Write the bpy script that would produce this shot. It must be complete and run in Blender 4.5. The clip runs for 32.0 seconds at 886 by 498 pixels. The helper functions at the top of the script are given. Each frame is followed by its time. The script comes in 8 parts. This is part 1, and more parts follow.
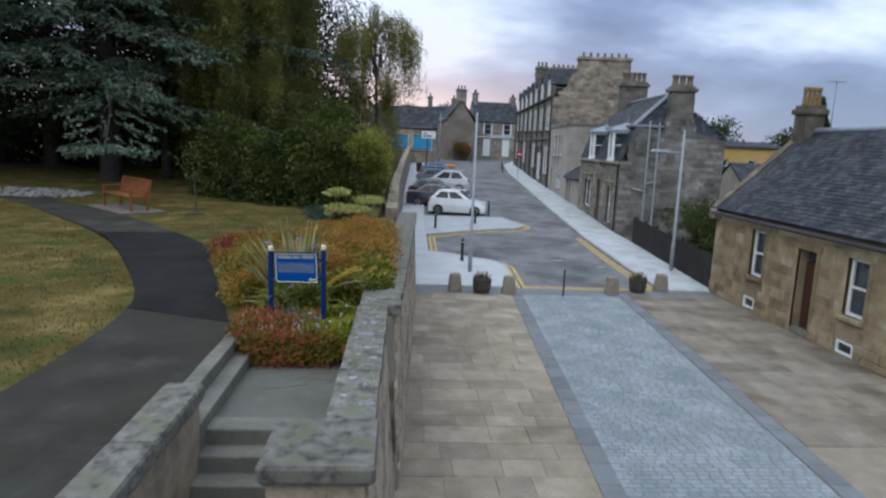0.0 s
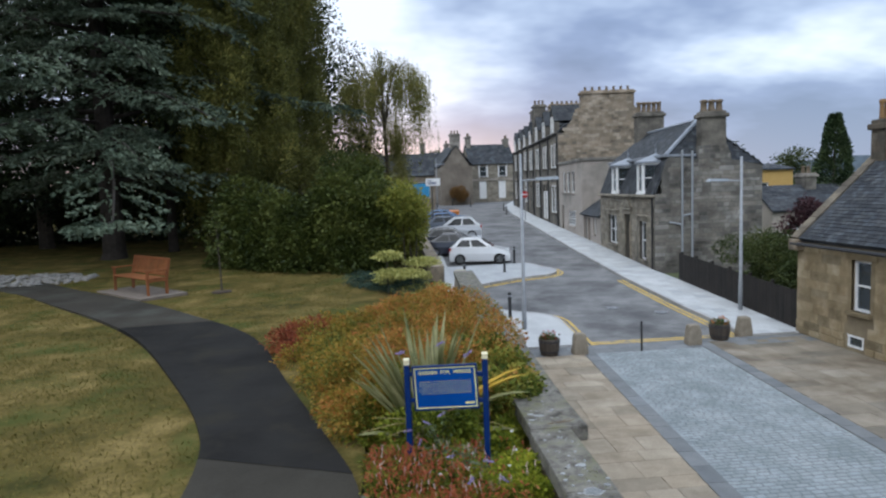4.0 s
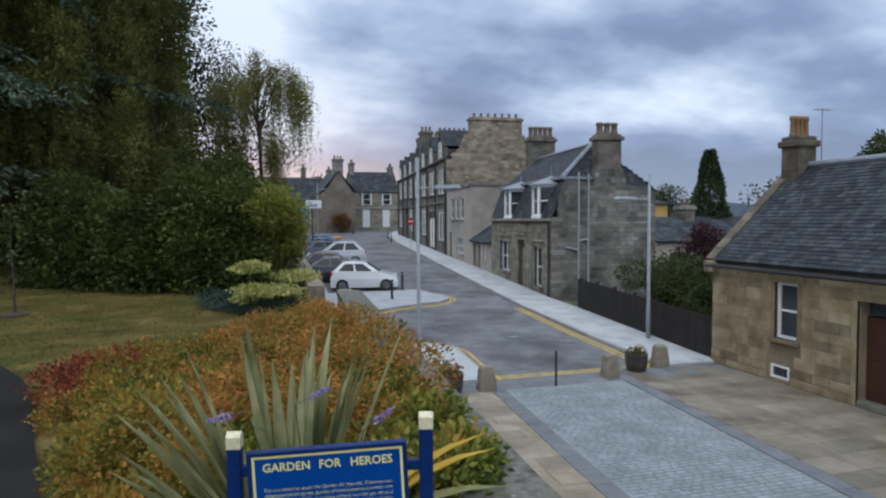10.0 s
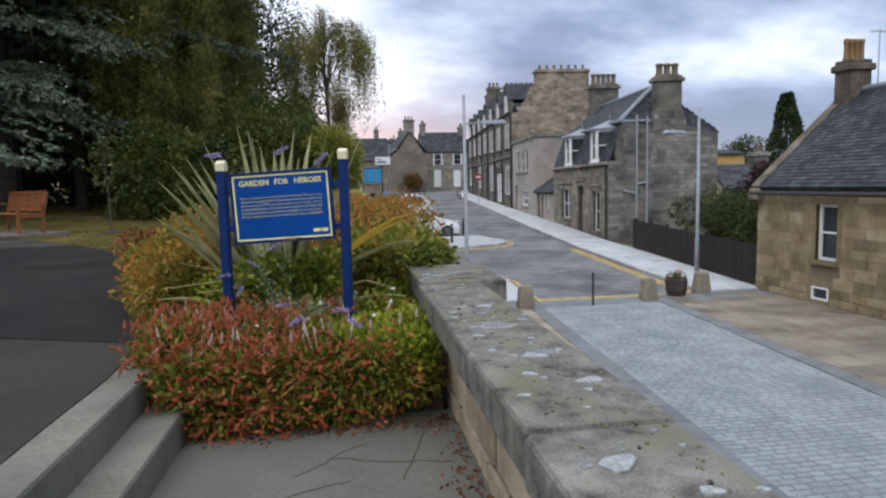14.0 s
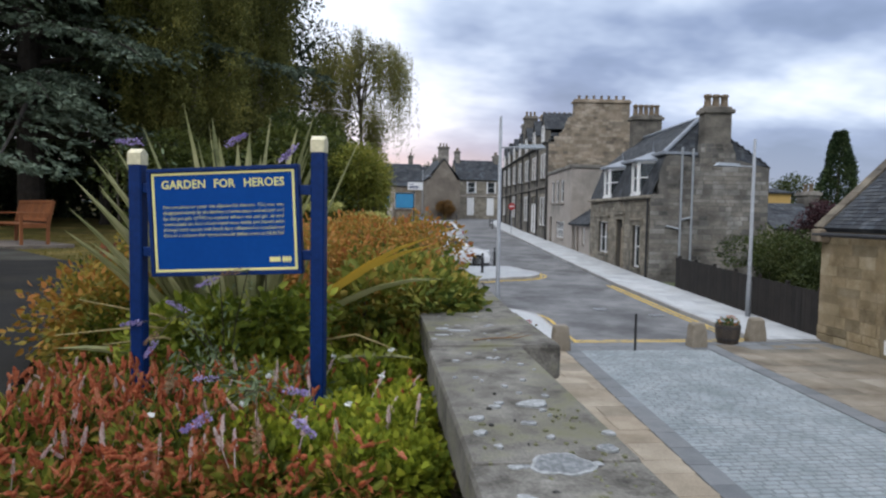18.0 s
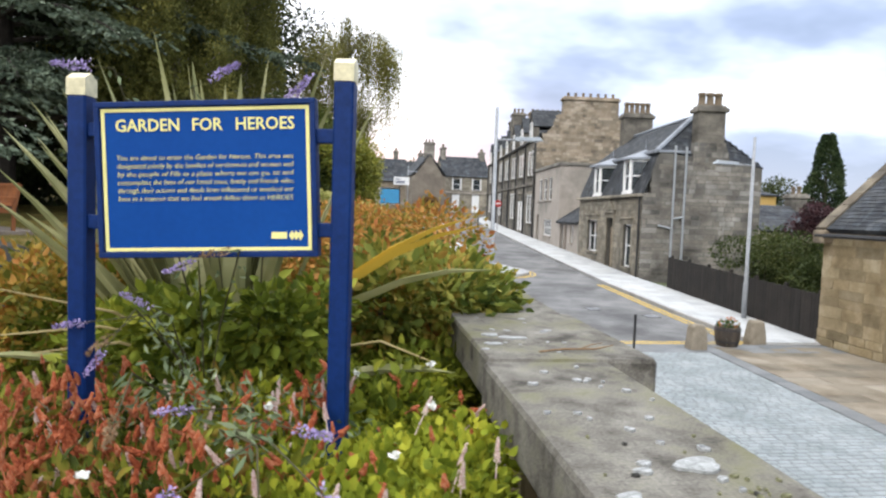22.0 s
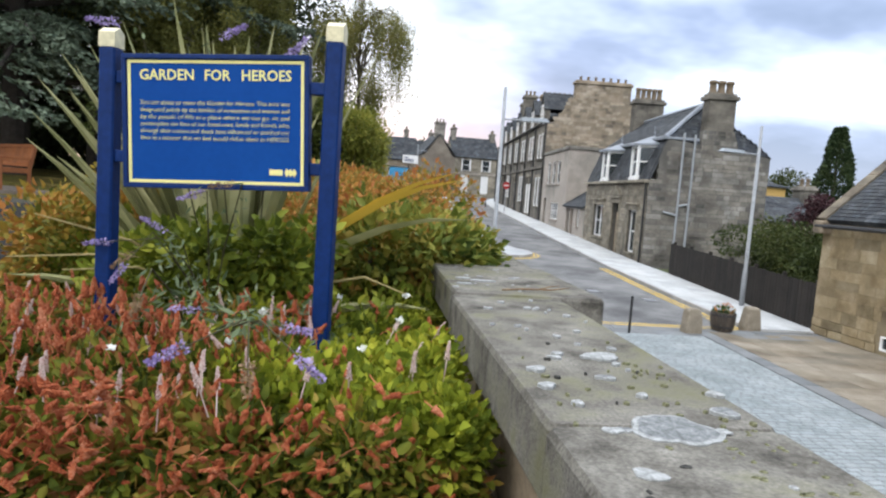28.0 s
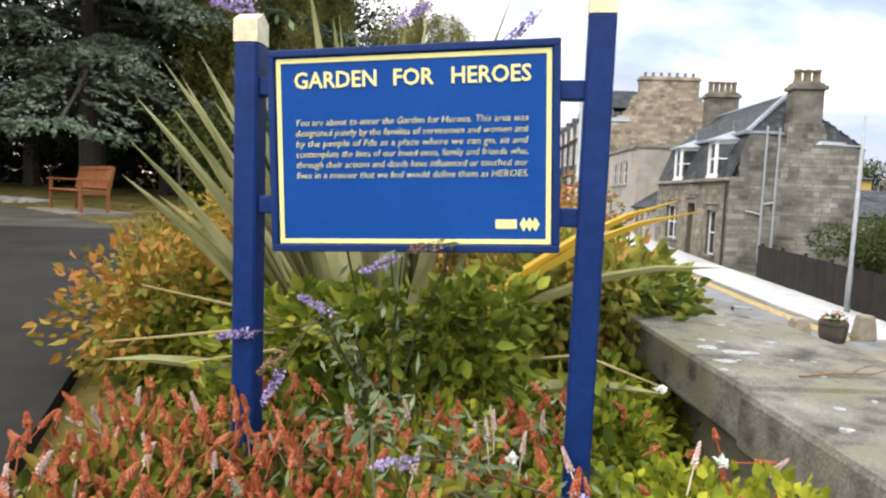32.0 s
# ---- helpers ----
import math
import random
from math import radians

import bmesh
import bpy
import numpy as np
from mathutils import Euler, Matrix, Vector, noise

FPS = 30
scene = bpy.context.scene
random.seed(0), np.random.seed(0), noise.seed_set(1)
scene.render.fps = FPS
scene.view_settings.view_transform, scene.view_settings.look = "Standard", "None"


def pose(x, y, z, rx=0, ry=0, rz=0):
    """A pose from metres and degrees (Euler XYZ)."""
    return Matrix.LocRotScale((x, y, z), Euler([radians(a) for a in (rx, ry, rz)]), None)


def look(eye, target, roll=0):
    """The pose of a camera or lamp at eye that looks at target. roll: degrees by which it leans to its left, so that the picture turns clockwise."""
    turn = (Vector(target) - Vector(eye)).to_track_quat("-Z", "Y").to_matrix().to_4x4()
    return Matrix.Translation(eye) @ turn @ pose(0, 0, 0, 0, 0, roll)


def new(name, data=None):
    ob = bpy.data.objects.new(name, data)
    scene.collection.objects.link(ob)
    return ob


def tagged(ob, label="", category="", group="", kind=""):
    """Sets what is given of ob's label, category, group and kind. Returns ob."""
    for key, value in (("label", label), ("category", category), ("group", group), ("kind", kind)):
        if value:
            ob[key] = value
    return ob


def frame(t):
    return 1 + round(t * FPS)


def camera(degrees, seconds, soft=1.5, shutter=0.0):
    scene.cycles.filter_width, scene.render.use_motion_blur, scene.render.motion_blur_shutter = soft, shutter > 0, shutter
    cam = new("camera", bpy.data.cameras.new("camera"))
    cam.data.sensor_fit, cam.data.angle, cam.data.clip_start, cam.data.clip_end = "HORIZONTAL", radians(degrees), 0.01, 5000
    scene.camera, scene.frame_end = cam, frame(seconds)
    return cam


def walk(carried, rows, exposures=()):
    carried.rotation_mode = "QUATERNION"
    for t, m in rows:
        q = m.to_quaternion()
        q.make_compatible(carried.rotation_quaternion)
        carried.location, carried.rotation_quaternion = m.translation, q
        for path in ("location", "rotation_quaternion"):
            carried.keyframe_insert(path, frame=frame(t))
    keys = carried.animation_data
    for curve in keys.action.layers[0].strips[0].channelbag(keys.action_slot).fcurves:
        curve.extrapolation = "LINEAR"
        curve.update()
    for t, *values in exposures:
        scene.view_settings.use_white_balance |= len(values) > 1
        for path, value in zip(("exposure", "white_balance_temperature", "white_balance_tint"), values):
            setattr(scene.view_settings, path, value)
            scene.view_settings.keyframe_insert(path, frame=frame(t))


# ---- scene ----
cam = camera(70.0, 32.0, soft=2.25, shutter=0.3)
PATH = [
    (0, (-3.924, -9.395, 4.706), (-3.784, -7.427, 4.378), 2.3),
    (0.5, (-3.893, -8.958, 4.804), (-3.750, -6.971, 4.627), 5.1),
    (1, (-3.958, -8.612, 4.844), (-3.806, -6.621, 4.736), 5.4),
    (1.5, (-4.117, -8.236, 4.767), (-3.963, -6.251, 4.578), -2.2),
    (2, (-4.175, -7.951, 4.768), (-3.983, -5.969, 4.586), 1.3),
    (2.5, (-4.281, -7.623, 4.789), (-4.026, -5.647, 4.613), 13.0),
    (3, (-4.653, -7.220, 4.756), (-4.433, -5.240, 4.584), 7.5),
    (3.5, (-5.163, -6.831, 4.730), (-4.985, -4.848, 4.541), -1.1),
    (5.5, (-6.315, -7.263, 5.344), (-6.151, -5.277, 5.173), -2.9),
    (6, (-5.960, -5.263, 4.801), (-5.710, -3.284, 4.652), -0.3),
    (6.5, (-5.763, -4.744, 4.659), (-5.240, -2.817, 4.541), -0.2),
    (7, (-5.654, -4.413, 4.417), (-5.092, -2.497, 4.305), 0.4),
    (7.5, (-5.562, -4.111, 4.113), (-5.016, -2.194, 3.936), 0.2),
    (8, (-5.505, -3.945, 4.209), (-4.985, -2.021, 4.043), 0.1),
    (8.5, (-5.202, -3.994, 4.479), (-4.704, -2.058, 4.546), -1.3),
    (9, (-5.365, -3.643, 4.193), (-4.845, -1.712, 4.190), 0.6),
    (9.5, (-5.411, -3.768, 4.156), (-4.888, -1.840, 4.064), -0.2),
    (10, (-5.402, -3.809, 4.114), (-4.861, -1.886, 4.021), -0.4),
    (10.5, (-5.372, -3.830, 3.996), (-4.809, -1.912, 3.932), -0.5),
    (11, (-5.249, -4.416, 3.875), (-4.691, -2.500, 3.746), -0.4),
    (11.5, (-5.195, -4.564, 3.719), (-4.624, -2.651, 3.607), -1.3),
    (12, (-5.149, -4.710, 3.559), (-4.573, -2.798, 3.441), -1.4),
    (12.5, (-5.093, -4.898, 3.460), (-4.526, -2.985, 3.320), -1.3),
    (13, (-5.054, -4.973, 3.406), (-4.484, -3.063, 3.235), -1.8),
    (13.5, (-4.964, -5.082, 3.309), (-4.428, -3.163, 3.136), -1.4),
    (14, (-4.850, -5.164, 3.195), (-4.548, -3.197, 2.996), -1.4),
    (14.5, (-4.678, -5.259, 3.188), (-4.400, -3.284, 3.032), -1.7),
    (16.5, (-4.385, -5.060, 3.108), (-4.099, -3.099, 2.840), 0.8),
    (17, (-4.443, -4.713, 3.098), (-4.184, -2.745, 2.852), 1.5),
    (17.5, (-4.520, -4.265, 3.114), (-4.301, -2.280, 3.001), 0.8),
    (18, (-4.639, -3.917, 3.142), (-4.431, -1.930, 3.031), 0.9),
    (18.5, (-4.731, -3.733, 3.115), (-4.544, -1.755, 2.885), -1.7),
    (19, (-4.781, -3.509, 3.164), (-4.556, -1.522, 3.110), 6.1),
    (19.5, (-4.914, -3.327, 3.144), (-4.707, -1.343, 2.997), -1.5),
    (20, (-5.024, -3.170, 3.096), (-4.809, -1.182, 3.041), -3.1),
    (20.5, (-5.058, -3.183, 2.934), (-4.831, -1.210, 2.696), -2.1),
    (21, (-4.984, -3.028, 3.013), (-4.779, -1.039, 2.997), 1.6),
    (21.5, (-4.900, -3.081, 3.058), (-4.660, -1.096, 2.992), -0.1),
    (22, (-4.805, -3.213, 3.043), (-4.542, -1.234, 2.924), 2.0),
    (22.5, (-4.760, -3.290, 3.045), (-4.507, -1.309, 2.938), 6.8),
    (23, (-4.827, -3.352, 2.996), (-4.560, -1.377, 2.831), 1.2),
    (23.5, (-4.912, -3.375, 2.993), (-4.601, -1.405, 2.841), 1.4),
    (24, (-5.015, -3.394, 2.988), (-4.708, -1.423, 2.847), -1.2),
    (24.5, (-5.021, -3.538, 2.966), (-4.707, -1.568, 2.812), -0.6),
    (26.5, (-4.898, -3.574, 2.896), (-4.682, -1.598, 2.683), -2.2),
    (27, (-4.797, -3.526, 2.942), (-4.560, -1.542, 2.859), 2.8),
    (27.5, (-4.729, -3.561, 2.955), (-4.476, -1.583, 2.811), 2.9),
    (28, (-4.729, -3.513, 2.947), (-4.486, -1.536, 2.767), 4.1),
    (28.5, (-4.764, -3.444, 2.937), (-4.567, -1.466, 2.719), -0.2),
    (29, (-4.793, -3.256, 2.964), (-4.626, -1.270, 2.796), 0.3),
    (29.5, (-4.804, -3.102, 2.998), (-4.638, -1.111, 2.929), 2.8),
    (30, (-4.843, -3.076, 2.995), (-4.650, -1.091, 2.851), 1.8),
    (30.5, (-4.861, -3.116, 2.981), (-4.631, -1.138, 2.787), 1.9),
    (31, (-4.934, -3.051, 3.007), (-4.627, -1.082, 2.842), 2.3),
    (31.5, (-5.086, -2.858, 2.992), (-4.973, -0.867, 2.831), 2.0),
    (32, (-5.162, -2.774, 3.022), (-5.098, -0.783, 2.846), 2.2),
]
EXPOSURES = [(0.0, -0.11, 6080, 7), (1.0, 0.03, 6080, 5), (3.0, 0.02, 6250, 7), (6.0, 0.15, 6300, 6), (7.0, 0.2, 6300, 7), (8.5, -0.01, 6250, 8), (9.0, -0.15, 6250, 8), (10.0, -0.25, 6200, 7), (12.0, -0.01, 6380, 8), (13.0, -0.05, 6480, 9), (14.0, 0.07, 6580, 10), (17.0, -0.03, 6680, 11), (18.2, 0.1, 6580, 9), (19.0, 0.38, 6650, 9), (20.0, 0.38, 6660, 8), (20.6, 0.82, 7260, 10), (21.2, 1.02, 7460, 11), (22.0, 0.83, 7130, 9), (23.0, 0.62, 6870, 8), (28.0, 0.67, 6870, 8), (30.0, 0.54, 6650, 6), (31.0, 0.52, 6720, 6), (31.5, 0.77, 7130, 8), (32.0, 1.12, 7480, 9)]
walk(cam, [(t, look(eye, target, roll)) for t, eye, target, roll in PATH], EXPOSURES)

# ---- sky and light: an evening under broken cloud, the low sun ahead behind it ----
world = bpy.data.worlds.new("evening_sky")
scene.world = world
world.use_nodes = True
wt = world.node_tree
wn, wl = wt.nodes, wt.links
SUN_ELEVATION, SUN_TURN = radians(48), radians(215)
sky = wn.new("ShaderNodeTexSky")
sky.sky_type, sky.sun_disc = "NISHITA", False
sky.sun_elevation, sky.sun_rotation = SUN_ELEVATION, SUN_TURN
geo_w = wn.new("ShaderNodeTexCoord")
sep = wn.new("ShaderNodeSeparateXYZ")
wl.new(geo_w.outputs["Generated"], sep.inputs[0])


def wmath(op, a, b=0.0, c=0.0):
    n = wn.new("ShaderNodeMath")
    n.operation = op
    for s, val in zip(n.inputs, (a, b, c)):
        if isinstance(val, (int, float)):
            s.default_value = val
        else:
            wl.new(val, s)
    return n.outputs[0]


def wmix(fac, a, b):
    n = wn.new("ShaderNodeMix")
    n.data_type = "RGBA"
    for s, val in ((n.inputs[0], fac), (n.inputs[6], a), (n.inputs[7], b)):
        if isinstance(val, tuple):
            s.default_value = (*val, 1)
        elif isinstance(val, (int, float)):
            s.default_value = val
        else:
            wl.new(val, s)
    return n.outputs[2]


def wramp(fac, stops):
    r = wn.new("ShaderNodeValToRGB")
    while len(r.color_ramp.elements) < len(stops):
        r.color_ramp.elements.new(0.5)
    for e, (p, c) in zip(r.color_ramp.elements, stops):
        e.position, e.color = p, (*c, 1)
    wl.new(fac, r.inputs[0])
    return r.outputs[0]


# the cloud sheet is laid out flat overhead, so that it closes up towards the horizon
height = wmath("MAXIMUM", sep.outputs[2], 0.0)
far = wmath("ADD", height, 0.30)
flat = wn.new("ShaderNodeCombineXYZ")
wl.new(wmath("DIVIDE", sep.outputs[0], far), flat.inputs[0])
wl.new(wmath("DIVIDE", sep.outputs[1], far), flat.inputs[1])


def cloud_noise(scale, shift, detail=6.0):
    mp = wn.new("ShaderNodeMapping")
    mp.inputs["Location"].default_value = shift
    mp.inputs["Scale"].default_value = (0.8, 1.0, 1.0)
    wl.new(flat.outputs[0], mp.inputs[0])
    n = wn.new("ShaderNodeTexNoise")
    n.inputs["Scale"].default_value, n.inputs["Detail"].default_value, n.inputs["Roughness"].default_value = scale, detail, 0.53
    wl.new(mp.outputs[0], n.inputs["Vector"])
    return n.outputs["Fac"]


heap = cloud_noise(1.15, (3.1, 0.6, 0.0), 5.0)
veil = cloud_noise(0.5, (1.2, 5.3, 0.0), 3.0)
rise = wmath("MINIMUM", wmath("MULTIPLY", wmath("SUBTRACT", height, 0.135), 0.62), 0.10)
cloud = wramp(wmath("ADD", wmath("MULTIPLY_ADD", heap, 0.68, wmath("MULTIPLY", veil, 0.32)), wmath("MULTIPLY_ADD", wmath("MAXIMUM", sep.outputs[0], -0.04), -0.175, wmath("ADD", rise, 0.037))), [(0.40, (0.25, 0.34, 0.54)), (0.455, (0.38, 0.49, 0.76)), (0.505, (0.70, 0.84, 1.12)), (0.562, (1.27, 1.38, 1.58))])
# the glow of the set sun low ahead, pink below and paler above
low = wmath("POWER", wmath("SUBTRACT", 1.0, wmath("MINIMUM", height, 1.0)), 13.0)
ahead = wmath("MULTIPLY_ADD", sep.outputs[0], -0.13, wmath("MULTIPLY", sep.outputs[1], 0.99))
glow = wmath("MULTIPLY", low, wmath("POWER", wmath("MAXIMUM", ahead, 0.0), 14.0))
pale = wmath("POWER", wmath("SUBTRACT", 1.0, wmath("MINIMUM", height, 1.0)), 8.0)
cloud = wmix(wmath("MULTIPLY", pale, 0.42), cloud, (0.74, 0.77, 0.97))
cloud = wmix(wmath("MINIMUM", wmath("MULTIPLY", glow, 2.1), 0.95), cloud, (1.6, 1.06, 0.90))
# the cover thins overhead and behind, where most of the light comes from
thin = wmath("MULTIPLY_ADD", wmath("SMOOTH_MIN", wmath("MAXIMUM", wmath("SUBTRACT", height, 0.38), 0.0), 0.5, 0.2), 1.7, 1.0)
lift = wn.new("ShaderNodeVectorMath")
lift.operation = "SCALE"
wl.new(cloud, lift.inputs[0])
wl.new(thin, lift.inputs["Scale"])
cloud = lift.outputs[0]
both = wn.new("ShaderNodeMixShader")
bg_sky, bg_cloud = wn["Background"], wn.new("ShaderNodeBackground")
wl.new(sky.outputs[0], bg_sky.inputs[0])
bg_sky.inputs[1].default_value = 0.10
wl.new(cloud, bg_cloud.inputs[0])
bg_cloud.inputs[1].default_value = 0.85
both.inputs[0].default_value = 0.90
wl.new(bg_sky.outputs[0], both.inputs[1])
wl.new(bg_cloud.outputs[0], both.inputs[2])
wl.new(both.outputs[0], wn["World Output"].inputs[0])

sun_lamp = bpy.data.lights.new("sun", "SUN")
sun_lamp.energy, sun_lamp.angle, sun_lamp.color = 1.0, radians(60), (1.0, 0.96, 0.90)
sun = new("sun", sun_lamp)
sun.matrix_world = look((-11.5, -16.4, 22.2), (0, 0, 0))


# ---- materials ----
MATS = {}


def nodes_of(name):
    m = bpy.data.materials.new(name)
    m.use_nodes = True
    nt = m.node_tree
    return m, nt, nt.nodes, nt.links, nt.nodes["Principled BSDF"]


def ramp(nt, fac, stops):
    r = nt.nodes.new("ShaderNodeValToRGB")
    els = r.color_ramp.elements
    while len(els) < len(stops):
        els.new(0.5)
    for e, (p, c) in zip(els, stops):
        e.position, e.color = p, (*c, 1)
    nt.links.new(fac, r.inputs[0])
    return r.outputs[0]


def noise_tex(nt, scale, detail=5.0, rough=0.55, coord=None, stretch=None):
    n = nt.nodes.new("ShaderNodeTexNoise")
    n.inputs["Scale"].default_value, n.inputs["Detail"].default_value, n.inputs["Roughness"].default_value = scale, detail, rough
    if coord is None:
        coord = nt.nodes.new("ShaderNodeTexCoord").outputs["Object"]
    if stretch:
        mp = nt.nodes.new("ShaderNodeMapping")
        mp.inputs["Scale"].default_value = stretch
        nt.links.new(coord, mp.inputs[0])
        coord = mp.outputs[0]
    nt.links.new(coord, n.inputs["Vector"])
    return n.outputs["Fac"]


def mixc(nt, fac, a, b, mode="MIX"):
    m = nt.nodes.new("ShaderNodeMix")
    m.data_type, m.blend_type = "RGBA", mode
    for sock, val in ((m.inputs[0], fac), (m.inputs[6], a), (m.inputs[7], b)):
        if isinstance(val, (int, float)):
            sock.default_value = val
        elif isinstance(val, tuple):
            sock.default_value = (*val, 1)
        else:
            nt.links.new(val, sock)
    return m.outputs[2]


def surface(name, cols, scale=6.0, fine=60.0, rough=0.85, metal=0.0, bump=0.3, stain=None, stain_scale=1.3, per="", spread=0.25, fine_amt=0.3, coat=0.0, spec=0.4, world=False, depth=0.01, stretch=None):
    """Two scales of noise over a colour ramp, optional stains, optional change from piece to piece."""
    if name in MATS:
        return MATS[name]
    m, nt, nd, ln, b = nodes_of(name)
    coord = nd.new("ShaderNodeNewGeometry").outputs["Position"] if world else None
    big = noise_tex(nt, scale, 6, 0.6, coord, stretch)
    small = noise_tex(nt, fine, 3, 0.6, coord)
    n = len(cols)
    col = ramp(nt, big, [(0.3 + 0.4 * i / max(1, n - 1), c) for i, c in enumerate(cols)])
    dark = ramp(nt, small, [(0.3, (1 - fine_amt,) * 3), (0.7, (1 + 0.0,) * 3)])
    col = mixc(nt, 1.0, col, dark, "MULTIPLY")
    if stain:
        f = ramp(nt, noise_tex(nt, stain_scale, 7, 0.65, coord), [(0.5, (0, 0, 0)), (0.66, (1, 1, 1))])
        col = mixc(nt, f, col, stain)
    if per:
        if per == "object":
            r = nd.new("ShaderNodeObjectInfo").outputs["Random"]
        else:
            r = nd.new("ShaderNodeNewGeometry").outputs["Random Per Island"]
        v = ramp(nt, r, [(0.0, (1 - spread,) * 3), (0.5, (1, 1 - spread * 0.15, 1 - spread * 0.3)), (1.0, (1 + spread * 0.5,) * 3)])
        col = mixc(nt, 1.0, col, v, "MULTIPLY")
    ln.new(col, b.inputs["Base Color"])
    b.inputs["Roughness"].default_value, b.inputs["Metallic"].default_value = rough, metal
    b.inputs["Specular IOR Level"].default_value, b.inputs["Coat Weight"].default_value = spec, coat
    if bump:
        bp = nd.new("ShaderNodeBump")
        bp.inputs["Strength"].default_value, bp.inputs["Distance"].default_value = bump, depth
        ln.new(mixc(nt, 0.5, big, small), bp.inputs["Height"])
        ln.new(bp.outputs[0], b.inputs["Normal"])
    MATS[name] = m
    return m


def leafy(name, cols, rough=0.6, trans=0.25, scale=0.8, var=0.55):
    """Leaf colours that change from leaf to leaf and in drifts over the plant."""
    if name in MATS:
        return MATS[name]
    m, nt, nd, ln, b = nodes_of(name)
    geo = nd.new("ShaderNodeNewGeometry")
    drift = noise_tex(nt, scale, 3, 0.6, geo.outputs["Position"])
    a = nd.new("ShaderNodeMath")
    a.operation = "MULTIPLY_ADD"
    ln.new(geo.outputs["Random Per Island"], a.inputs[0])
    a.inputs[1].default_value = var
    sc = nd.new("ShaderNodeMath")
    sc.operation = "MULTIPLY_ADD"
    ln.new(drift, sc.inputs[0])
    sc.inputs[1].default_value, sc.inputs[2].default_value = 1.5, -0.52 + (0.55 - var) / 2
    ln.new(sc.outputs[0], a.inputs[2])
    n = len(cols)
    col = ramp(nt, a.outputs[0], [(0.12 + 0.76 * i / max(1, n - 1), c) for i, c in enumerate(cols)])
    ln.new(col, b.inputs["Base Color"])
    b.inputs["Roughness"].default_value = rough
    b.inputs["Specular IOR Level"].default_value = 0.14
    t = nd.new("ShaderNodeBsdfTranslucent")
    ln.new(col, t.inputs["Color"])
    mx = nd.new("ShaderNodeMixShader")
    mx.inputs[0].default_value = trans
    ln.new(b.outputs[0], mx.inputs[1])
    ln.new(t.outputs[0], mx.inputs[2])
    ln.new(mx.outputs[0], nd["Material Output"].inputs[0])
    MATS[name] = m
    return m


def glass(name="window_glass", tint=(0.22, 0.26, 0.29)):
    if name in MATS:
        return MATS[name]
    m, nt, nd, ln, b = nodes_of(name)
    b.inputs["Base Color"].default_value = (*tint, 1)
    b.inputs["Roughness"].default_value = 0.03
    b.inputs["Transmission Weight"].default_value = 0.85
    b.inputs["IOR"].default_value = 1.45
    MATS[name] = m
    return m


tan_slab = surface("tan_sandstone_slab", [(0.225, 0.190, 0.145), (0.30, 0.255, 0.195), (0.37, 0.32, 0.25)], 1.6, 40, 0.85, spec=0.25, per="object", spread=0.24, stain=(0.165, 0.135, 0.098), stain_scale=0.6, bump=0.25, world=True)
# the east side's slabs, darker and browner than the west's
tan_dark = surface("dark_brown_sandstone_slab", [(0.165, 0.143, 0.113), (0.222, 0.195, 0.157), (0.285, 0.253, 0.207)], 1.3, 40, 0.88, spec=0.2, per="object", spread=0.24, stain=(0.12, 0.097, 0.070), stain_scale=0.7, bump=0.25, world=True)
tan_bed = surface("tan_joint_sand", [(0.21, 0.175, 0.13), (0.28, 0.235, 0.178)], 3, 60, 0.95, world=True)
sett_mat = surface("grey_granite_sett", [(0.17, 0.20, 0.21), (0.235, 0.265, 0.28), (0.30, 0.33, 0.345)], 1.1, 70, 0.75, per="island", spread=0.13, bump=0.3, world=True)
joint_grey = surface("grey_sett_jointing", [(0.11, 0.122, 0.128), (0.155, 0.167, 0.173)], 3, 60, 0.9, world=True)
band_mat = surface("dark_whin_band", [(0.13, 0.14, 0.15), (0.18, 0.19, 0.20)], 2.5, 60, 0.75, per="object", spread=0.2, world=True)
grey_slab = surface("pale_grey_paving", [(0.36, 0.375, 0.39), (0.44, 0.455, 0.47), (0.50, 0.515, 0.53)], 0.9, 50, 0.8, per="object", spread=0.14, stain=(0.34, 0.35, 0.36), stain_scale=0.35, world=True)
asphalt = surface("worn_asphalt", [(0.08, 0.08, 0.083), (0.165, 0.164, 0.167), (0.25, 0.247, 0.248)], 0.5, 90, 0.92, spec=0.2, stain=(0.075, 0.074, 0.076), stain_scale=0.42, bump=0.4, world=True)
path_mat = surface("dark_path_asphalt", [(0.013, 0.0125, 0.012), (0.021, 0.020, 0.019), (0.028, 0.027, 0.025)], 0.9, 80, 0.95, spec=0.08, bump=0.5, stain=(0.024, 0.022, 0.018), stain_scale=1.6, world=True)
path_old = surface("old_path_asphalt", [(0.032, 0.029, 0.024), (0.052, 0.047, 0.038)], 1.0, 80, 0.95, spec=0.1, bump=0.4, stain=(0.052, 0.052, 0.044), stain_scale=0.9, world=True)
yellow = surface("yellow_road_paint", [(0.50, 0.335, 0.075), (0.60, 0.415, 0.11)], 5, 40, 0.8, stain=(0.19, 0.17, 0.12), stain_scale=3.0, bump=0.1, world=True)
kerb_mat = surface("granite_kerb", [(0.30, 0.30, 0.30), (0.42, 0.42, 0.42)], 3, 60, 0.75, per="object", spread=0.15, world=True)
lawn_mat = surface("dry_lawn", [(0.044, 0.042, 0.010), (0.112, 0.086, 0.024), (0.215, 0.158, 0.058)], 1.5, 22, 0.95, spec=0.1, stain=(0.045, 0.055, 0.012), stain_scale=0.8, bump=0.6, depth=0.03, fine_amt=0.45, world=True)
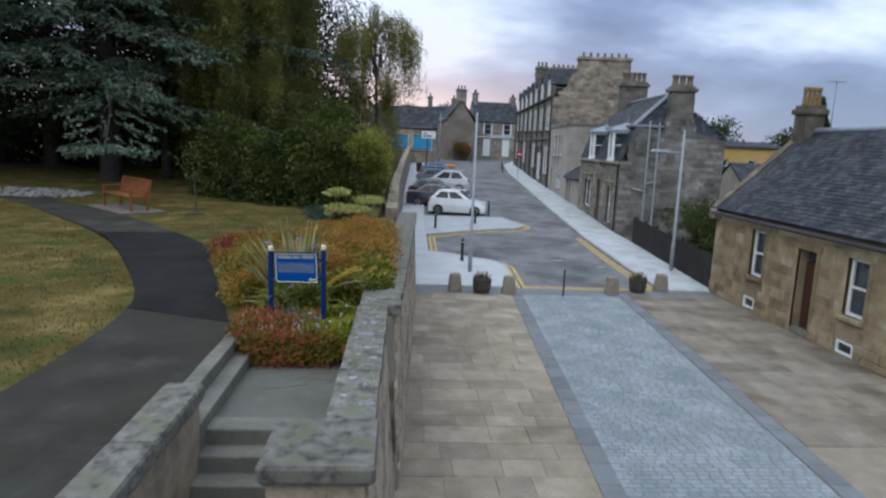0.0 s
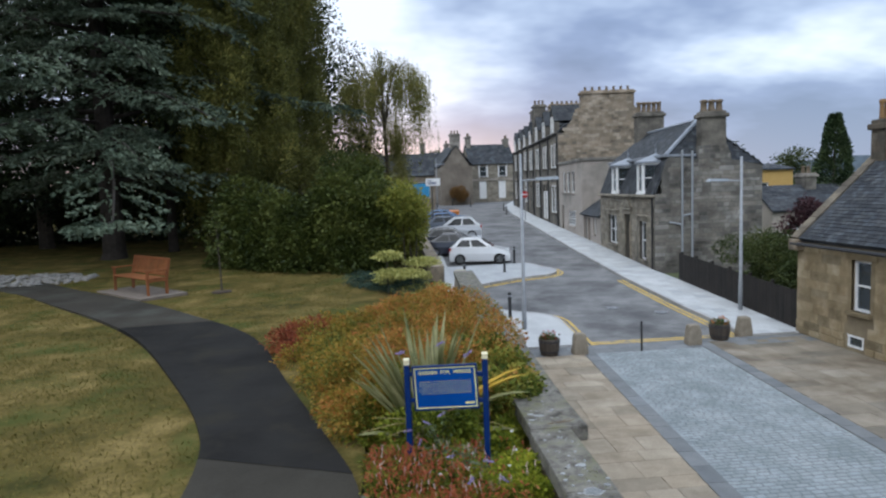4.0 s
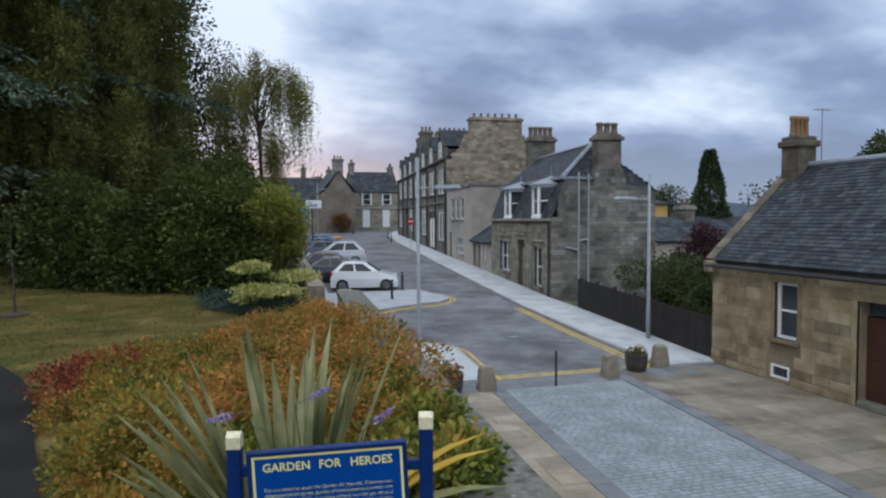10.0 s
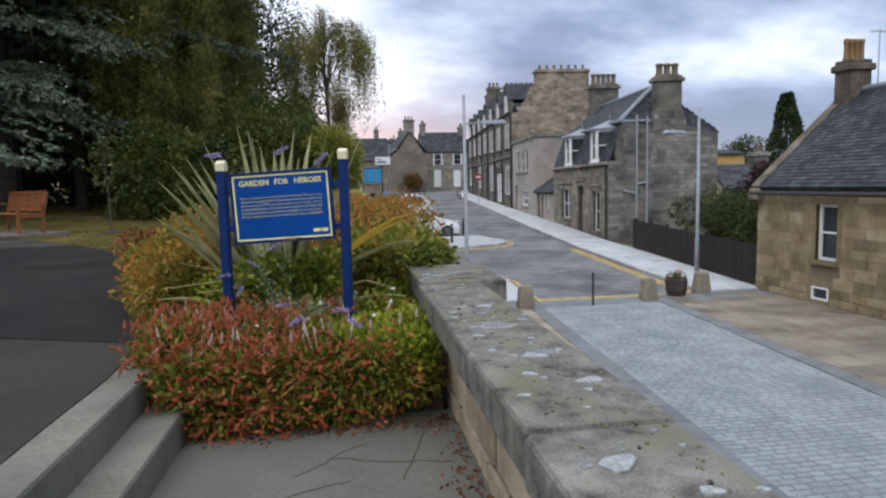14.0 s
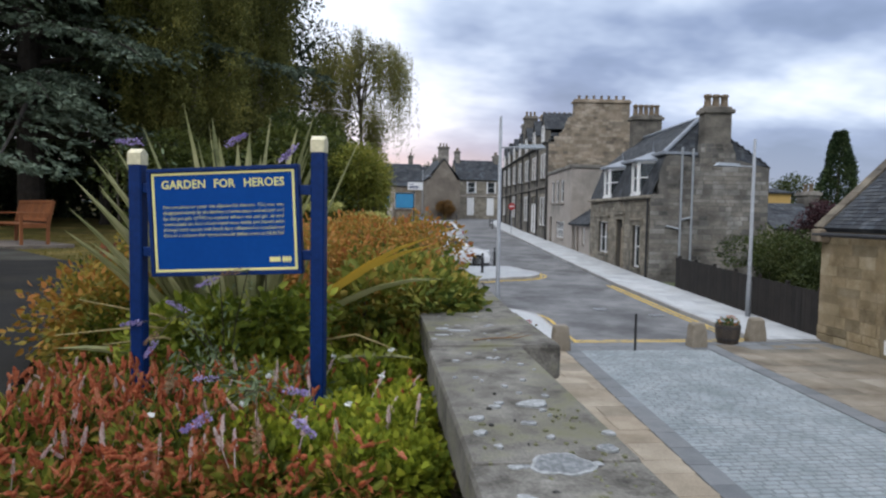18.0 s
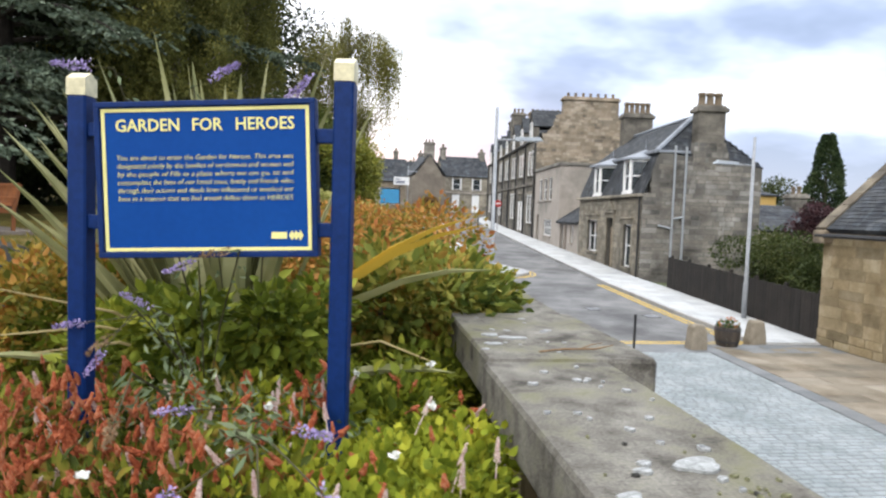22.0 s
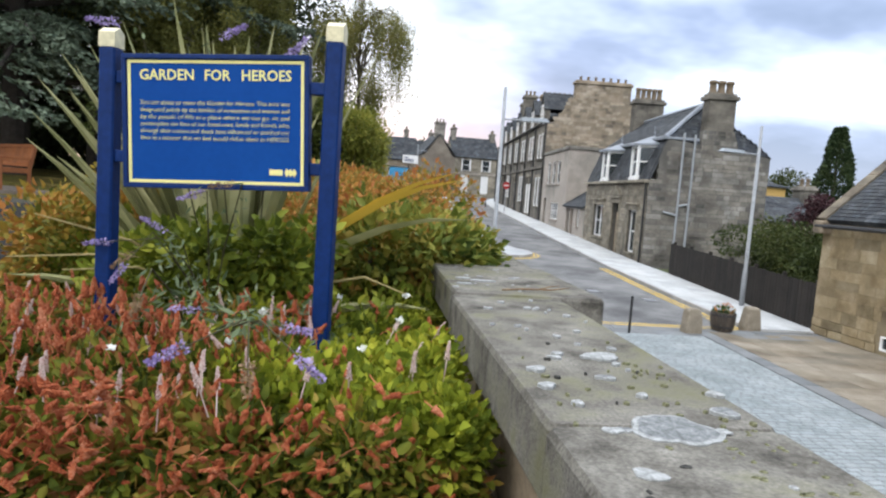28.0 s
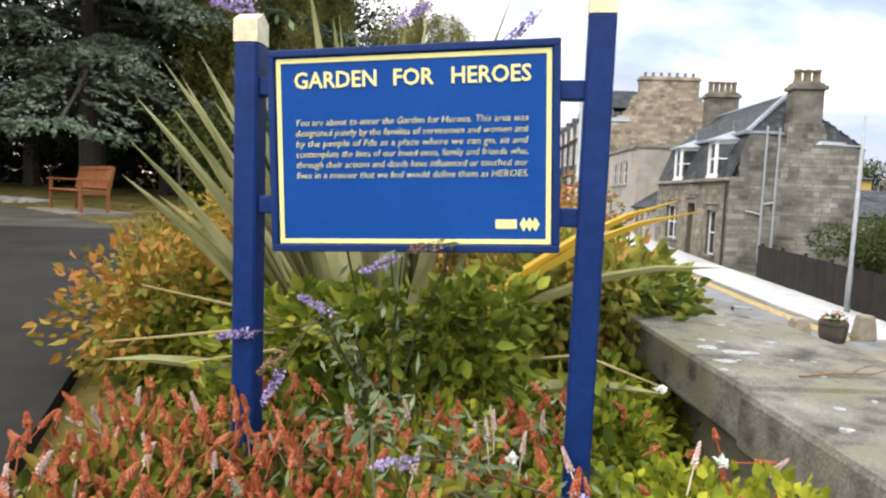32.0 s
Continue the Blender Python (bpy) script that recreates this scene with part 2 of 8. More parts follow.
soil = surface("dark_soil", [(0.035, 0.025, 0.018), (0.075, 0.055, 0.04)], 4, 50, 0.95, bump=0.6, world=True)
coping_mat = surface("weathered_coping_stone", [(0.060, 0.056, 0.049), (0.145, 0.137, 0.121), (0.215, 0.205, 0.184), (0.31, 0.30, 0.272)], 9.0, 150, 0.96, spec=0.15, fine_amt=0.5, stain=(0.125, 0.122, 0.075), stain_scale=4.5, per="object", spread=0.12, bump=0.55, world=True)
lichen = surface("pale_lichen", [(0.20, 0.21, 0.205), (0.42, 0.43, 0.43)], 55, 160, 0.95, bump=0.5, fine_amt=0.4)
lichen_grey = surface("grey_lichen", [(0.10, 0.107, 0.108), (0.20, 0.21, 0.215), (0.30, 0.31, 0.315)], 60, 170, 0.95, bump=0.5, fine_amt=0.5)
black_moss = surface("black_crust", [(0.018, 0.018, 0.016), (0.045, 0.044, 0.04)], 60, 150, 0.97, bump=0.6)
moss = surface("yellow_green_moss", [(0.05, 0.052, 0.022), (0.15, 0.15, 0.075), (0.25, 0.245, 0.15)], 60, 150, 0.97, bump=0.7, fine_amt=0.5)
rubble = surface("sandstone_rubble", [(0.22, 0.175, 0.125), (0.36, 0.29, 0.21), (0.44, 0.36, 0.27)], 2.2, 40, 0.9, per="object", spread=0.3, stain=(0.13, 0.11, 0.085), stain_scale=1.4, bump=0.6, world=True)
mortar = surface("lime_mortar", [(0.30, 0.27, 0.22), (0.38, 0.345, 0.29)], 4, 60, 0.95, world=True)
cot_stone = surface("honey_ashlar", [(0.19, 0.148, 0.088), (0.295, 0.236, 0.146), (0.40, 0.335, 0.235)], 1.9, 40, 0.92, spec=0.2, per="object", spread=0.33, stain=(0.20, 0.160, 0.10), stain_scale=1.1, bump=0.45, world=True)
cot_mortar = surface("cottage_mortar", [(0.255, 0.205, 0.125), (0.33, 0.27, 0.175)], 3, 50, 0.93, stain=(0.17, 0.135, 0.09), stain_scale=0.8, world=True)
grey_stone = surface("blackened_sandstone", [(0.095, 0.092, 0.085), (0.222, 0.214, 0.198), (0.355, 0.342, 0.315)], 0.75, 25, 0.92, stretch=(1, 1, 1.3), spec=0.2, per="island", spread=0.4, stain=(0.075, 0.072, 0.066), stain_scale=0.45, bump=0.5, world=True)
house_joint = surface("dark_weathered_joint", [(0.085, 0.08, 0.072), (0.155, 0.147, 0.132)], 1.2, 30, 0.95, world=True)
# soot of the chimneys; on the tenement front the dark also paints its shade
sooty_shaded_front = surface("sooty_shaded_stone", [(0.085, 0.078, 0.067), (0.165, 0.150, 0.128), (0.25, 0.226, 0.19)], 0.9, 25, 0.92, spec=0.2, stretch=(1, 1, 1.5), stain=(0.05, 0.047, 0.043), stain_scale=0.5, bump=0.5, world=True)
grey_mortar = surface("grey_wall_mortar", [(0.15, 0.143, 0.128), (0.28, 0.264, 0.23)], 0.8, 30, 0.93, stain=(0.09, 0.082, 0.072), stain_scale=0.5, world=True)
ten_stone = surface("brown_rubble_gable", [(0.21, 0.178, 0.138), (0.32, 0.275, 0.218), (0.43, 0.375, 0.31)], 1.0, 25, 0.92, stretch=(1, 1, 1.5), spec=0.2, per="island", spread=0.4, stain=(0.18, 0.152, 0.12), stain_scale=0.9, bump=0.5, world=True)
front_ashlar = surface("buff_grey_ashlar", [(0.15, 0.136, 0.110), (0.27, 0.245, 0.20), (0.39, 0.352, 0.285)], 1.2, 25, 0.92, spec=0.2, stretch=(1, 1, 2), per="object", spread=0.2, stain=(0.11, 0.102, 0.088), stain_scale=0.6, bump=0.4, world=True)
harl = surface("grey_render", [(0.34, 0.30, 0.265), (0.44, 0.39, 0.345)], 0.7, 60, 0.92, stain=(0.22, 0.205, 0.18), stain_scale=0.4, world=True)
slate = surface("blue_grey_slate", [(0.016, 0.020, 0.026), (0.034, 0.040, 0.050), (0.064, 0.072, 0.084)], 1.4, 40, 0.8, spec=0.25, per="island", spread=0.42, stain=(0.066, 0.073, 0.081), stain_scale=3.2, bump=0.25, world=True)
slate_one = surface("blue_grey_slate_single", [(0.016, 0.020, 0.026), (0.034, 0.040, 0.050), (0.064, 0.072, 0.084)], 1.4, 40, 0.8, spec=0.25, per="object", spread=0.42, stain=(0.066, 0.073, 0.081), stain_scale=3.2, bump=0.25, world=True)
lead = surface("lead_flashing", [(0.19, 0.21, 0.24), (0.28, 0.305, 0.345)], 3, 40, 0.55, metal=0.2, world=True)
white_paint = surface("white_gloss_paint", [(0.70, 0.70, 0.70), (0.80, 0.80, 0.80)], 4, 40, 0.45, bump=0.05, fine_amt=0.06)
door_brown = surface("dark_brown_door_paint", [(0.055, 0.022, 0.016), (0.085, 0.033, 0.022)], 3, 40, 0.5, bump=0.1)
door_dark = surface("black_door_paint", [(0.02, 0.02, 0.022), (0.035, 0.035, 0.038)], 3, 40, 0.5, bump=0.1)
clay = surface("buff_chimney_clay", [(0.13, 0.098, 0.066), (0.22, 0.168, 0.115)], 3, 40, 0.85, stain=(0.12, 0.09, 0.06), stain_scale=3)
steel = surface("galvanised_steel", [(0.26, 0.275, 0.295), (0.36, 0.375, 0.40)], 5, 60, 0.55, metal=0.3, bump=0.1)
black_metal = surface("black_painted_metal", [(0.016, 0.016, 0.018), (0.03, 0.03, 0.033)], 6, 60, 0.5, bump=0.1)
fence_mat = surface("dark_creosoted_board", [(0.012, 0.010, 0.009), (0.028, 0.023, 0.020)], 2, 40, 0.85, per="object", spread=0.35, world=True)
bollard_stone = surface("rough_sandstone_block", [(0.20, 0.172, 0.133), (0.29, 0.25, 0.198)], 5, 50, 0.92, stain=(0.17, 0.145, 0.11), stain_scale=4, bump=0.8)
barrel_wood = surface("weathered_barrel_oak", [(0.055, 0.045, 0.038), (0.10, 0.083, 0.07)], 5, 50, 0.85, per="object", spread=0.3)
sign_blue = surface("blue_sign_paint", [(0.0015, 0.044, 0.215), (0.003, 0.056, 0.25)], 3, 60, 0.5, bump=0.03, fine_amt=0.08, coat=0.0, spec=0.08)
post_blue = surface("navy_post_paint", [(0.003, 0.019, 0.095), (0.005, 0.029, 0.135)], 6, 60, 0.45, bump=0.1, coat=0.0, spec=0.14)
sign_yellow = surface("pale_yellow_lettering", [(0.68, 0.64, 0.24), (0.74, 0.70, 0.30)], 6, 60, 0.5, bump=0.02, fine_amt=0.05)
cream = surface("cream_post_cap", [(0.62, 0.56, 0.36), (0.72, 0.66, 0.46)], 6, 60, 0.5, bump=0.1)
bench_wood = surface("orange_stained_teak", [(0.19, 0.062, 0.018), (0.27, 0.095, 0.03)], 6, 60, 0.6, per="object", spread=0.2)
path_grit = surface("brown_grit", [(0.13, 0.105, 0.085), (0.21, 0.175, 0.145)], 5, 90, 0.95, bump=0.5, world=True)
pale_rubble = surface("grey_rounded_stone", [(0.17, 0.165, 0.155), (0.27, 0.265, 0.25)], 6, 60, 0.9, per="island", spread=0.3, world=True)
step_stone = surface("worn_step_stone", [(0.105, 0.102, 0.080), (0.205, 0.197, 0.160)], 3, 50, 0.9, per="object", spread=0.12, stain=(0.14, 0.135, 0.12), world=True)
landing_mat = surface("landing_asphalt", [(0.092, 0.089, 0.074), (0.145, 0.14, 0.118)], 1.6, 80, 0.9, stain=(0.09, 0.085, 0.075), stain_scale=1.2, world=True)
dark_bark = surface("dark_cedar_bark", [(0.018, 0.014, 0.011), (0.045, 0.036, 0.029)], 5, 40, 0.95, bump=0.9, depth=0.03)
clay_orange = surface("orange_chimney_clay", [(0.20, 0.115, 0.048), (0.30, 0.175, 0.075)], 3, 40, 0.85, stain=(0.12, 0.09, 0.06), stain_scale=3)
chimney_stone = surface("sooty_chimney_stone", [(0.065, 0.055, 0.042), (0.13, 0.11, 0.083), (0.21, 0.178, 0.135)], 2.2, 40, 0.9, per="object", spread=0.3, stain=(0.07, 0.062, 0.052), stain_scale=1.4, bump=0.6, world=True)
bark = surface("grey_brown_bark", [(0.05, 0.04, 0.032), (0.11, 0.09, 0.07)], 5, 40, 0.95, bump=0.9, depth=0.03)
birch_bark = surface("pale_birch_bark", [(0.16, 0.14, 0.12), (0.34, 0.31, 0.28)], 5, 40, 0.9, stain=(0.06, 0.05, 0.045), stain_scale=4, bump=0.6)
far_ground = surface("far_fields", [(0.06, 0.075, 0.035), (0.10, 0.115, 0.05)], 0.02, 1.5, 1.0, bump=0, world=True)


# ---- mesh helpers ----
class Solid:
    """Collects plain solids and links them as one mesh."""

    def __init__(self):
        self.v, self.f = [], []

    def add(self, verts, faces, m=None):
        n = len(self.v)
        self.v += [tuple(m @ Vector(p)) for p in verts] if m is not None else [tuple(p) for p in verts]
        self.f += [tuple(i + n for i in f) for f in faces]
        return self

    def box(self, x0, y0, z0, x1, y1, z1, bev=0.0, m=None):
        if bev <= 0:
            v = [(x, y, z) for z in (z0, z1) for y in (y0, y1) for x in (x0, x1)]
            return self.add(v, [(0, 2, 3, 1), (4, 5, 7, 6), (0, 1, 5, 4), (1, 3, 7, 5), (3, 2, 6, 7), (2, 0, 4, 6)], m)
        b = min(bev, (x1 - x0) * 0.45, (y1 - y0) * 0.45, (z1 - z0) * 0.45)

        def ring(z, i):
            return [(x0 + i, y0 + i + b, z), (x0 + i + b, y0 + i, z), (x1 - i - b, y0 + i, z), (x1 - i, y0 + i + b, z), (x1 - i, y1 - i - b, z), (x1 - i - b, y1 - i, z), (x0 + i + b, y1 - i, z), (x0 + i, y1 - i - b, z)]

        v = ring(z0, b * 0.5) + ring(z0 + b, 0) + ring(z1 - b, 0) + ring(z1, b * 0.5)
        f = [tuple(range(7, -1, -1)), tuple(range(24, 32))]
        for k in range(3):
            f += [(8 * k + i, 8 * k + (i + 1) % 8, 8 * k + 8 + (i + 1) % 8, 8 * k + 8 + i) for i in range(8)]
        return self.add(v, f, m)

    def tube(self, pts, radii, n=8, caps=True, m=None):
        v, f = [], []
        pts = [Vector(p) for p in pts]
        for i, p in enumerate(pts):
            d = (pts[min(i + 1, len(pts) - 1)] - pts[max(i - 1, 0)]).normalized()
            s = d.cross(Vector((0, 0, 1)) if abs(d.z) < 0.9 else Vector((1, 0, 0))).normalized()
            t = s.cross(d)
            v += [p + (s * math.cos(2 * math.pi * k / n) + t * math.sin(2 * math.pi * k / n)) * radii[i] for k in range(n)]
        for i in range(len(pts) - 1):
            f += [(i * n + k, (i + 1) * n + k, (i + 1) * n + (k + 1) % n, i * n + (k + 1) % n) for k in range(n)]
        if caps:
            f += [tuple(range(n)), tuple(range(len(pts) * n - 1, (len(pts) - 1) * n - 1, -1))]
        return self.add(v, f, m)

    def lathe(self, profile, n=16, m=None):
        """profile: rows of radius and height, from the bottom up."""
        v, f = [], []
        for r, z in profile:
            v += [(r * math.cos(2 * math.pi * k / n), r * math.sin(2 * math.pi * k / n), z) for k in range(n)]
        for i in range(len(profile) - 1):
            f += [(i * n + k, i * n + (k + 1) % n, (i + 1) * n + (k + 1) % n, (i + 1) * n + k) for k in range(n)]
        f += [tuple(range(n - 1, -1, -1)), tuple(range((len(profile) - 1) * n, len(profile) * n))]
        return self.add(v, f, m)

    def prism(self, poly, a, b, axis="x", m=None):
        """A polygon pushed from a to b along an axis; its points are the two other coordinates in order."""
        put = {"x": lambda p, c: (c, p[0], p[1]), "y": lambda p, c: (p[0], c, p[1]), "z": lambda p, c: (p[0], p[1], c)}[axis]
        n = len(poly)
        v = [put(p, a) for p in poly] + [put(p, b) for p in poly]
        f = [tuple(range(n - 1, -1, -1)), tuple(range(n, 2 * n))] + [(i, (i + 1) % n, n + (i + 1) % n, n + i) for i in range(n)]
        return self.add(v, f, m)

    def slab(self, corners, thick, m=None):
        """A plate: its upper face from corners, its thickness straight along the normal downwards."""
        c = [Vector(p) for p in corners]
        nrm = (c[1] - c[0]).cross(c[2] - c[0]).normalized() * thick
        n = len(c)
        v = c + [p - nrm for p in c]
        f = [tuple(range(n)), tuple(range(2 * n - 1, n - 1, -1))] + [(i, n + i, n + (i + 1) % n, (i + 1) % n) for i in range(n)]
        return self.add(v, f, m)

    def mesh(self, name, mat, smooth=False):
        me = bpy.data.meshes.new(name)
        me.from_pydata(self.v, [], self.f)
        bm = bmesh.new()
        bm.from_mesh(me)
        bmesh.ops.recalc_face_normals(bm, faces=bm.faces)
        bm.to_mesh(me)
        bm.free()
        if smooth:
            me.polygons.foreach_set("use_smooth", [True] * len(me.polygons))
        me.materials.append(mat)
        return me

    def ob(self, name, mat, parent=None, label="", smooth=False):
        o = new(name, self.mesh(name, mat, smooth))
        if parent:
            o.parent = parent
        if label:
            o["label"] = label
        return o


def thing(name, m, label, category, group="", kind=""):
    o = new(name)
    o.empty_display_size = 0.1
    o.matrix_world = m
    return tagged(o, label, category, group, kind)


def piece(name, me, m, parent):
    """One more object on a shared mesh, for stones, slabs and slates."""
    o = bpy.data.objects.new(name, me)
    scene.collection.objects.link(o)
    o.parent = parent
    o.matrix_basis = m
    return o


def gz(y):
    """Height of the street: level at the crossing, then a steady climb."""
    return 0.0 if y < 12 else 0.03 * (y - 12)


def strip(name, left, right, mat, z=0.0, thick=0.12, kind="structure", label="", category="", step=2.0, slope=True):
    """A ground sheet between two lines with as many points, cut fine enough to follow the climb."""
    s = Solid()

    def at(line, k):
        i = min(int(k), len(line) - 2)
        a, b = line[i], line[i + 1]
        return Vector((a[0] + (b[0] - a[0]) * (k - i), a[1] + (b[1] - a[1]) * (k - i)))

    n = len(left) - 1
    rows = []
    for i in range(n):
        c = max(1, int(max((Vector(left[i + 1]) - Vector(left[i])).length, (Vector(right[i + 1]) - Vector(right[i])).length) / step))
        rows += [i + j / c for j in range(c)]
    rows.append(n)
    for k in rows:
        for line in (left, right):
            p = at(line, k)
            g = gz(p.y) if slope else 0.0
            s.v += [(p.x, p.y, z + g), (p.x, p.y, z + g - thick)]
    for i in range(len(rows) - 1):
        a, b = 4 * i, 4 * i + 4
        s.f += [(a, a + 2, b + 2, b), (a + 1, b + 1, b + 3, a + 3), (a, b, b + 1, a + 1), (a + 2, a + 3, b + 3, b + 2)]
    e = 4 * (len(rows) - 1)
    s.f += [(0, 1, 3, 2), (e, e + 2, e + 3, e + 1)]
    o = s.ob(name, mat)
    return tagged(o, label, category, kind=kind)


def pierced_wall(s, x0, x1, z0, z1, y0, y1, holes):
    """Adds to s a wall along x with rectangular holes (x0, z0, x1, z1) cut right through."""
    xs = sorted({x0, x1, *(h[0] for h in holes), *(h[2] for h in holes)})
    for a, b in zip(xs, xs[1:]):
        mid = (a + b) / 2
        cuts = sorted((h[1], h[3]) for h in holes if h[0] < mid < h[2])
        z = z0
        for c, d in cuts:
            if c > z + 1e-4:
                s.box(a, y0, z, b, y1, c)
            z = max(z, d)
        if z < z1 - 1e-4:
            s.box(a, y0, z, b, y1, z1)


def sash(parent, x0, z0, x1, z1, y, m=None, rails=2, bars=0, frame_mat=None, sill_mat=None, out=-1, name="window", fw=0.07):
    """A sash window in a hole of a wall along x; out is the side (in y) that faces the street."""
    fm = frame_mat or white_paint
    w = new(name)
    w.parent = parent
    if m is not None:
        w.matrix_basis = m
    f = Solid()
    f.box(x0, y - 0.05, z0, x0 + fw, y + 0.05, z1)
    f.box(x1 - fw, y - 0.05, z0, x1, y + 0.05, z1)
    f.box(x0 + fw, y - 0.05, z0, x1 - fw, y + 0.05, z0 + fw)
    f.box(x0 + fw, y - 0.05, z1 - fw, x1 - fw, y + 0.05, z1)
    for i in range(1, rails):
        z = z0 + (z1 - z0) * i / rails
        f.box(x0 + fw, y - 0.045, z - 0.025, x1 - fw, y + 0.045, z + 0.025)
    for i in range(1, bars + 1):
        x = x0 + (x1 - x0) * i / (bars + 1)
        f.box(x - 0.035, y - 0.04, z0 + fw, x + 0.035, y + 0.04, z1 - fw)
    f.ob("window_frame", fm, w)
    for i in range(rails):
        a, b = z0 + (z1 - z0) * i / rails, z0 + (z1 - z0) * (i + 1) / rails
        Solid().box(x0 + fw * 0.6, y - 0.006, a + 0.02, x1 - fw * 0.6, y + 0.006, b - 0.02).ob("pane", glass(), w)
    if sill_mat:
        Solid().box(x0 - 0.08, min(y, y + out * 0.28), z0 - 0.1, x1 + 0.08, max(y, y + out * 0.28), z0, 0.01).ob("window_sill", sill_mat, w)
    return w


def leaves(name, mat, pts, nrm, size, parent=None, aspect=1.8, droop=0.0, seed=1, fold=0.25, label="", jitter=0.5, fine=False):
    """Many small folded leaves at pts; nrm leans them, droop turns their tips down."""
    rng = np.random.default_rng(seed)
    n = len(pts)
    pts, nrm = np.asarray(pts, float), np.asarray(nrm, float)
    d = rng.normal(size=(n, 3)) * jitter + nrm
    d[:, 2] -= droop
    d /= np.linalg.norm(d, axis=1)[:, None] + 1e-9
    r = rng.normal(size=(n, 3))
    s = np.cross(d, r)
    s /= np.linalg.norm(s, axis=1)[:, None] + 1e-9
    up = np.cross(s, d)
    sz = (np.asarray(size) * rng.uniform(0.65, 1.35, n))[:, None]
    w = sz / aspect * 0.5
    a, b = pts, pts + d * sz
    mid = pts + d * sz * 0.45
    if fine:
        # a rounder blade with a drooping tip for what is seen close by
        b = b - up * sz * 0.12
        lo, hi = pts + d * sz * 0.28, pts + d * sz * 0.62
        v = np.stack([a, lo + s * w + up * w * fold, hi + s * w * 0.85 + up * w * fold, b, hi - s * w * 0.85 + up * w * fold, lo - s * w + up * w * fold], 1).reshape(-1, 3)
        i = np.arange(n)[:, None] * 6
        faces = np.concatenate([i + [0, 1, 2], i + [0, 2, 3], i + [0, 3, 4], i + [0, 4, 5]], 1).reshape(-1, 3)
    else:
        # two triangles that share the midrib
        v = np.stack([a, mid + s * w + up * w * fold, b, mid - s * w + up * w * fold], 1).reshape(-1, 3)
        i = np.arange(n)[:, None] * 4
        faces = np.concatenate([i + [0, 1, 2], i + [0, 2, 3]], 1).reshape(-1, 3)
    me = bpy.data.meshes.new(name)
    nf = len(faces)
    me.vertices.add(len(v))
    me.vertices.foreach_set("co", v.ravel())
    me.loops.add(3 * nf)
    me.loops.foreach_set("vertex_index", faces.ravel().astype(np.int32))
    me.polygons.add(nf)
    me.polygons.foreach_set("loop_start", np.arange(nf, dtype=np.int32) * 3)
    me.update()
    me.validate()
    me.materials.append(mat)
    o = new(name, me)
    if parent:
        o.parent = parent
    if label:
        o["label"] = label
    return o


def in_blobs(blobs, n, rng, shell=0.35, rough=0.25):
    """Points and outward ways in the outer part of many overlapping uneven clumps (centre, radii)."""
    blobs = np.array(blobs, float)
    area = (blobs[:, 3] * blobs[:, 4] + blobs[:, 4] * blobs[:, 5] + blobs[:, 3] * blobs[:, 5])
    pick = rng.choice(len(blobs), n, p=area / area.sum())
    u = rng.normal(size=(n, 3))
    u /= np.linalg.norm(u, axis=1)[:, None]
    k = 1 - shell * rng.random(n) ** 1.3
    k *= 1 + rough * np.sin(5 * u[:, 0] + pick) * np.sin(4.3 * u[:, 1] + 2 * pick) * np.sin(4.7 * u[:, 2] + 3 * pick)
    p = blobs[pick, :3] + u * blobs[pick, 3:6] * k[:, None]
    return p, u


# ---- street level ----
s = Solid()
N = 40
ys = [-60, -30, -12, 0, 12] + [12 + 4 * i for i in range(1, 24)] + [140, 300, 900, 2500]


def gzf(y):
    return gz(y) if y < 104 else 2.76 + min(6.0, (y - 104) * 0.01)


for y in ys:
    for x in (-2500, -400, -80, -30, -4.2, 0, 3, 7, 16, 40, 120, 500, 2500):
        s.v.append((x, y, gzf(y) - 0.16 - (0.6 + min(8.0, 0.03 * (x - 40)) if x > 30 else 0)))
for i in range(len(ys) - 1):
    s.f += [(13 * i + k, 13 * i + k + 1, 13 * i + 14 + k, 13 * i + 13 + k) for k in range(12)]
tagged(s.ob("ground", far_ground), "rough grass and distant fields to the horizon", "ground", kind="structure")

KERB_R = [(5.25, 11.3), (5.25, 15.7), (5.45, 21.8), (6.2, 32.5), (7.5, 48.5), (8.7, 64.4), (10.7, 81.0), (16.5, 100.0)]
OUT_R = [(7.1, 11.3), (7.45, 15.7), (7.55, 23.4), (8.45, 34.1), (9.45, 48.0), (10.55, 62.4), (12.6, 81.6), (19.0, 98.0)]
KERB_L = [(0.25, 11.3), (-3.9, 16.5), (-3.9, 22.0), (-3.6, 32.5), (-3.2, 48.5), (-2.7, 64.4), (-2.0, 81.0), (-4.0, 103.0)]
strip("road", KERB_L, KERB_R, asphalt, z=-0.07, thick=0.2, label="worn grey asphalt street climbing away past parked cars", category="road")
strip("pavement_right", KERB_R, OUT_R, grey_slab, z=0.035, thick=0.25, label="pale grey slab pavement along the houses", category="pavement")
# near pavement with the lamp post, parking build-out and the footway under the garden wall


def rounded(cx, cy, r, a0, a1, n=8):
    return [(cx + r * math.cos(radians(a0 + (a1 - a0) * i / n)), cy + r * math.sin(radians(a0 + (a1 - a0) * i / n))) for i in range(n + 1)]


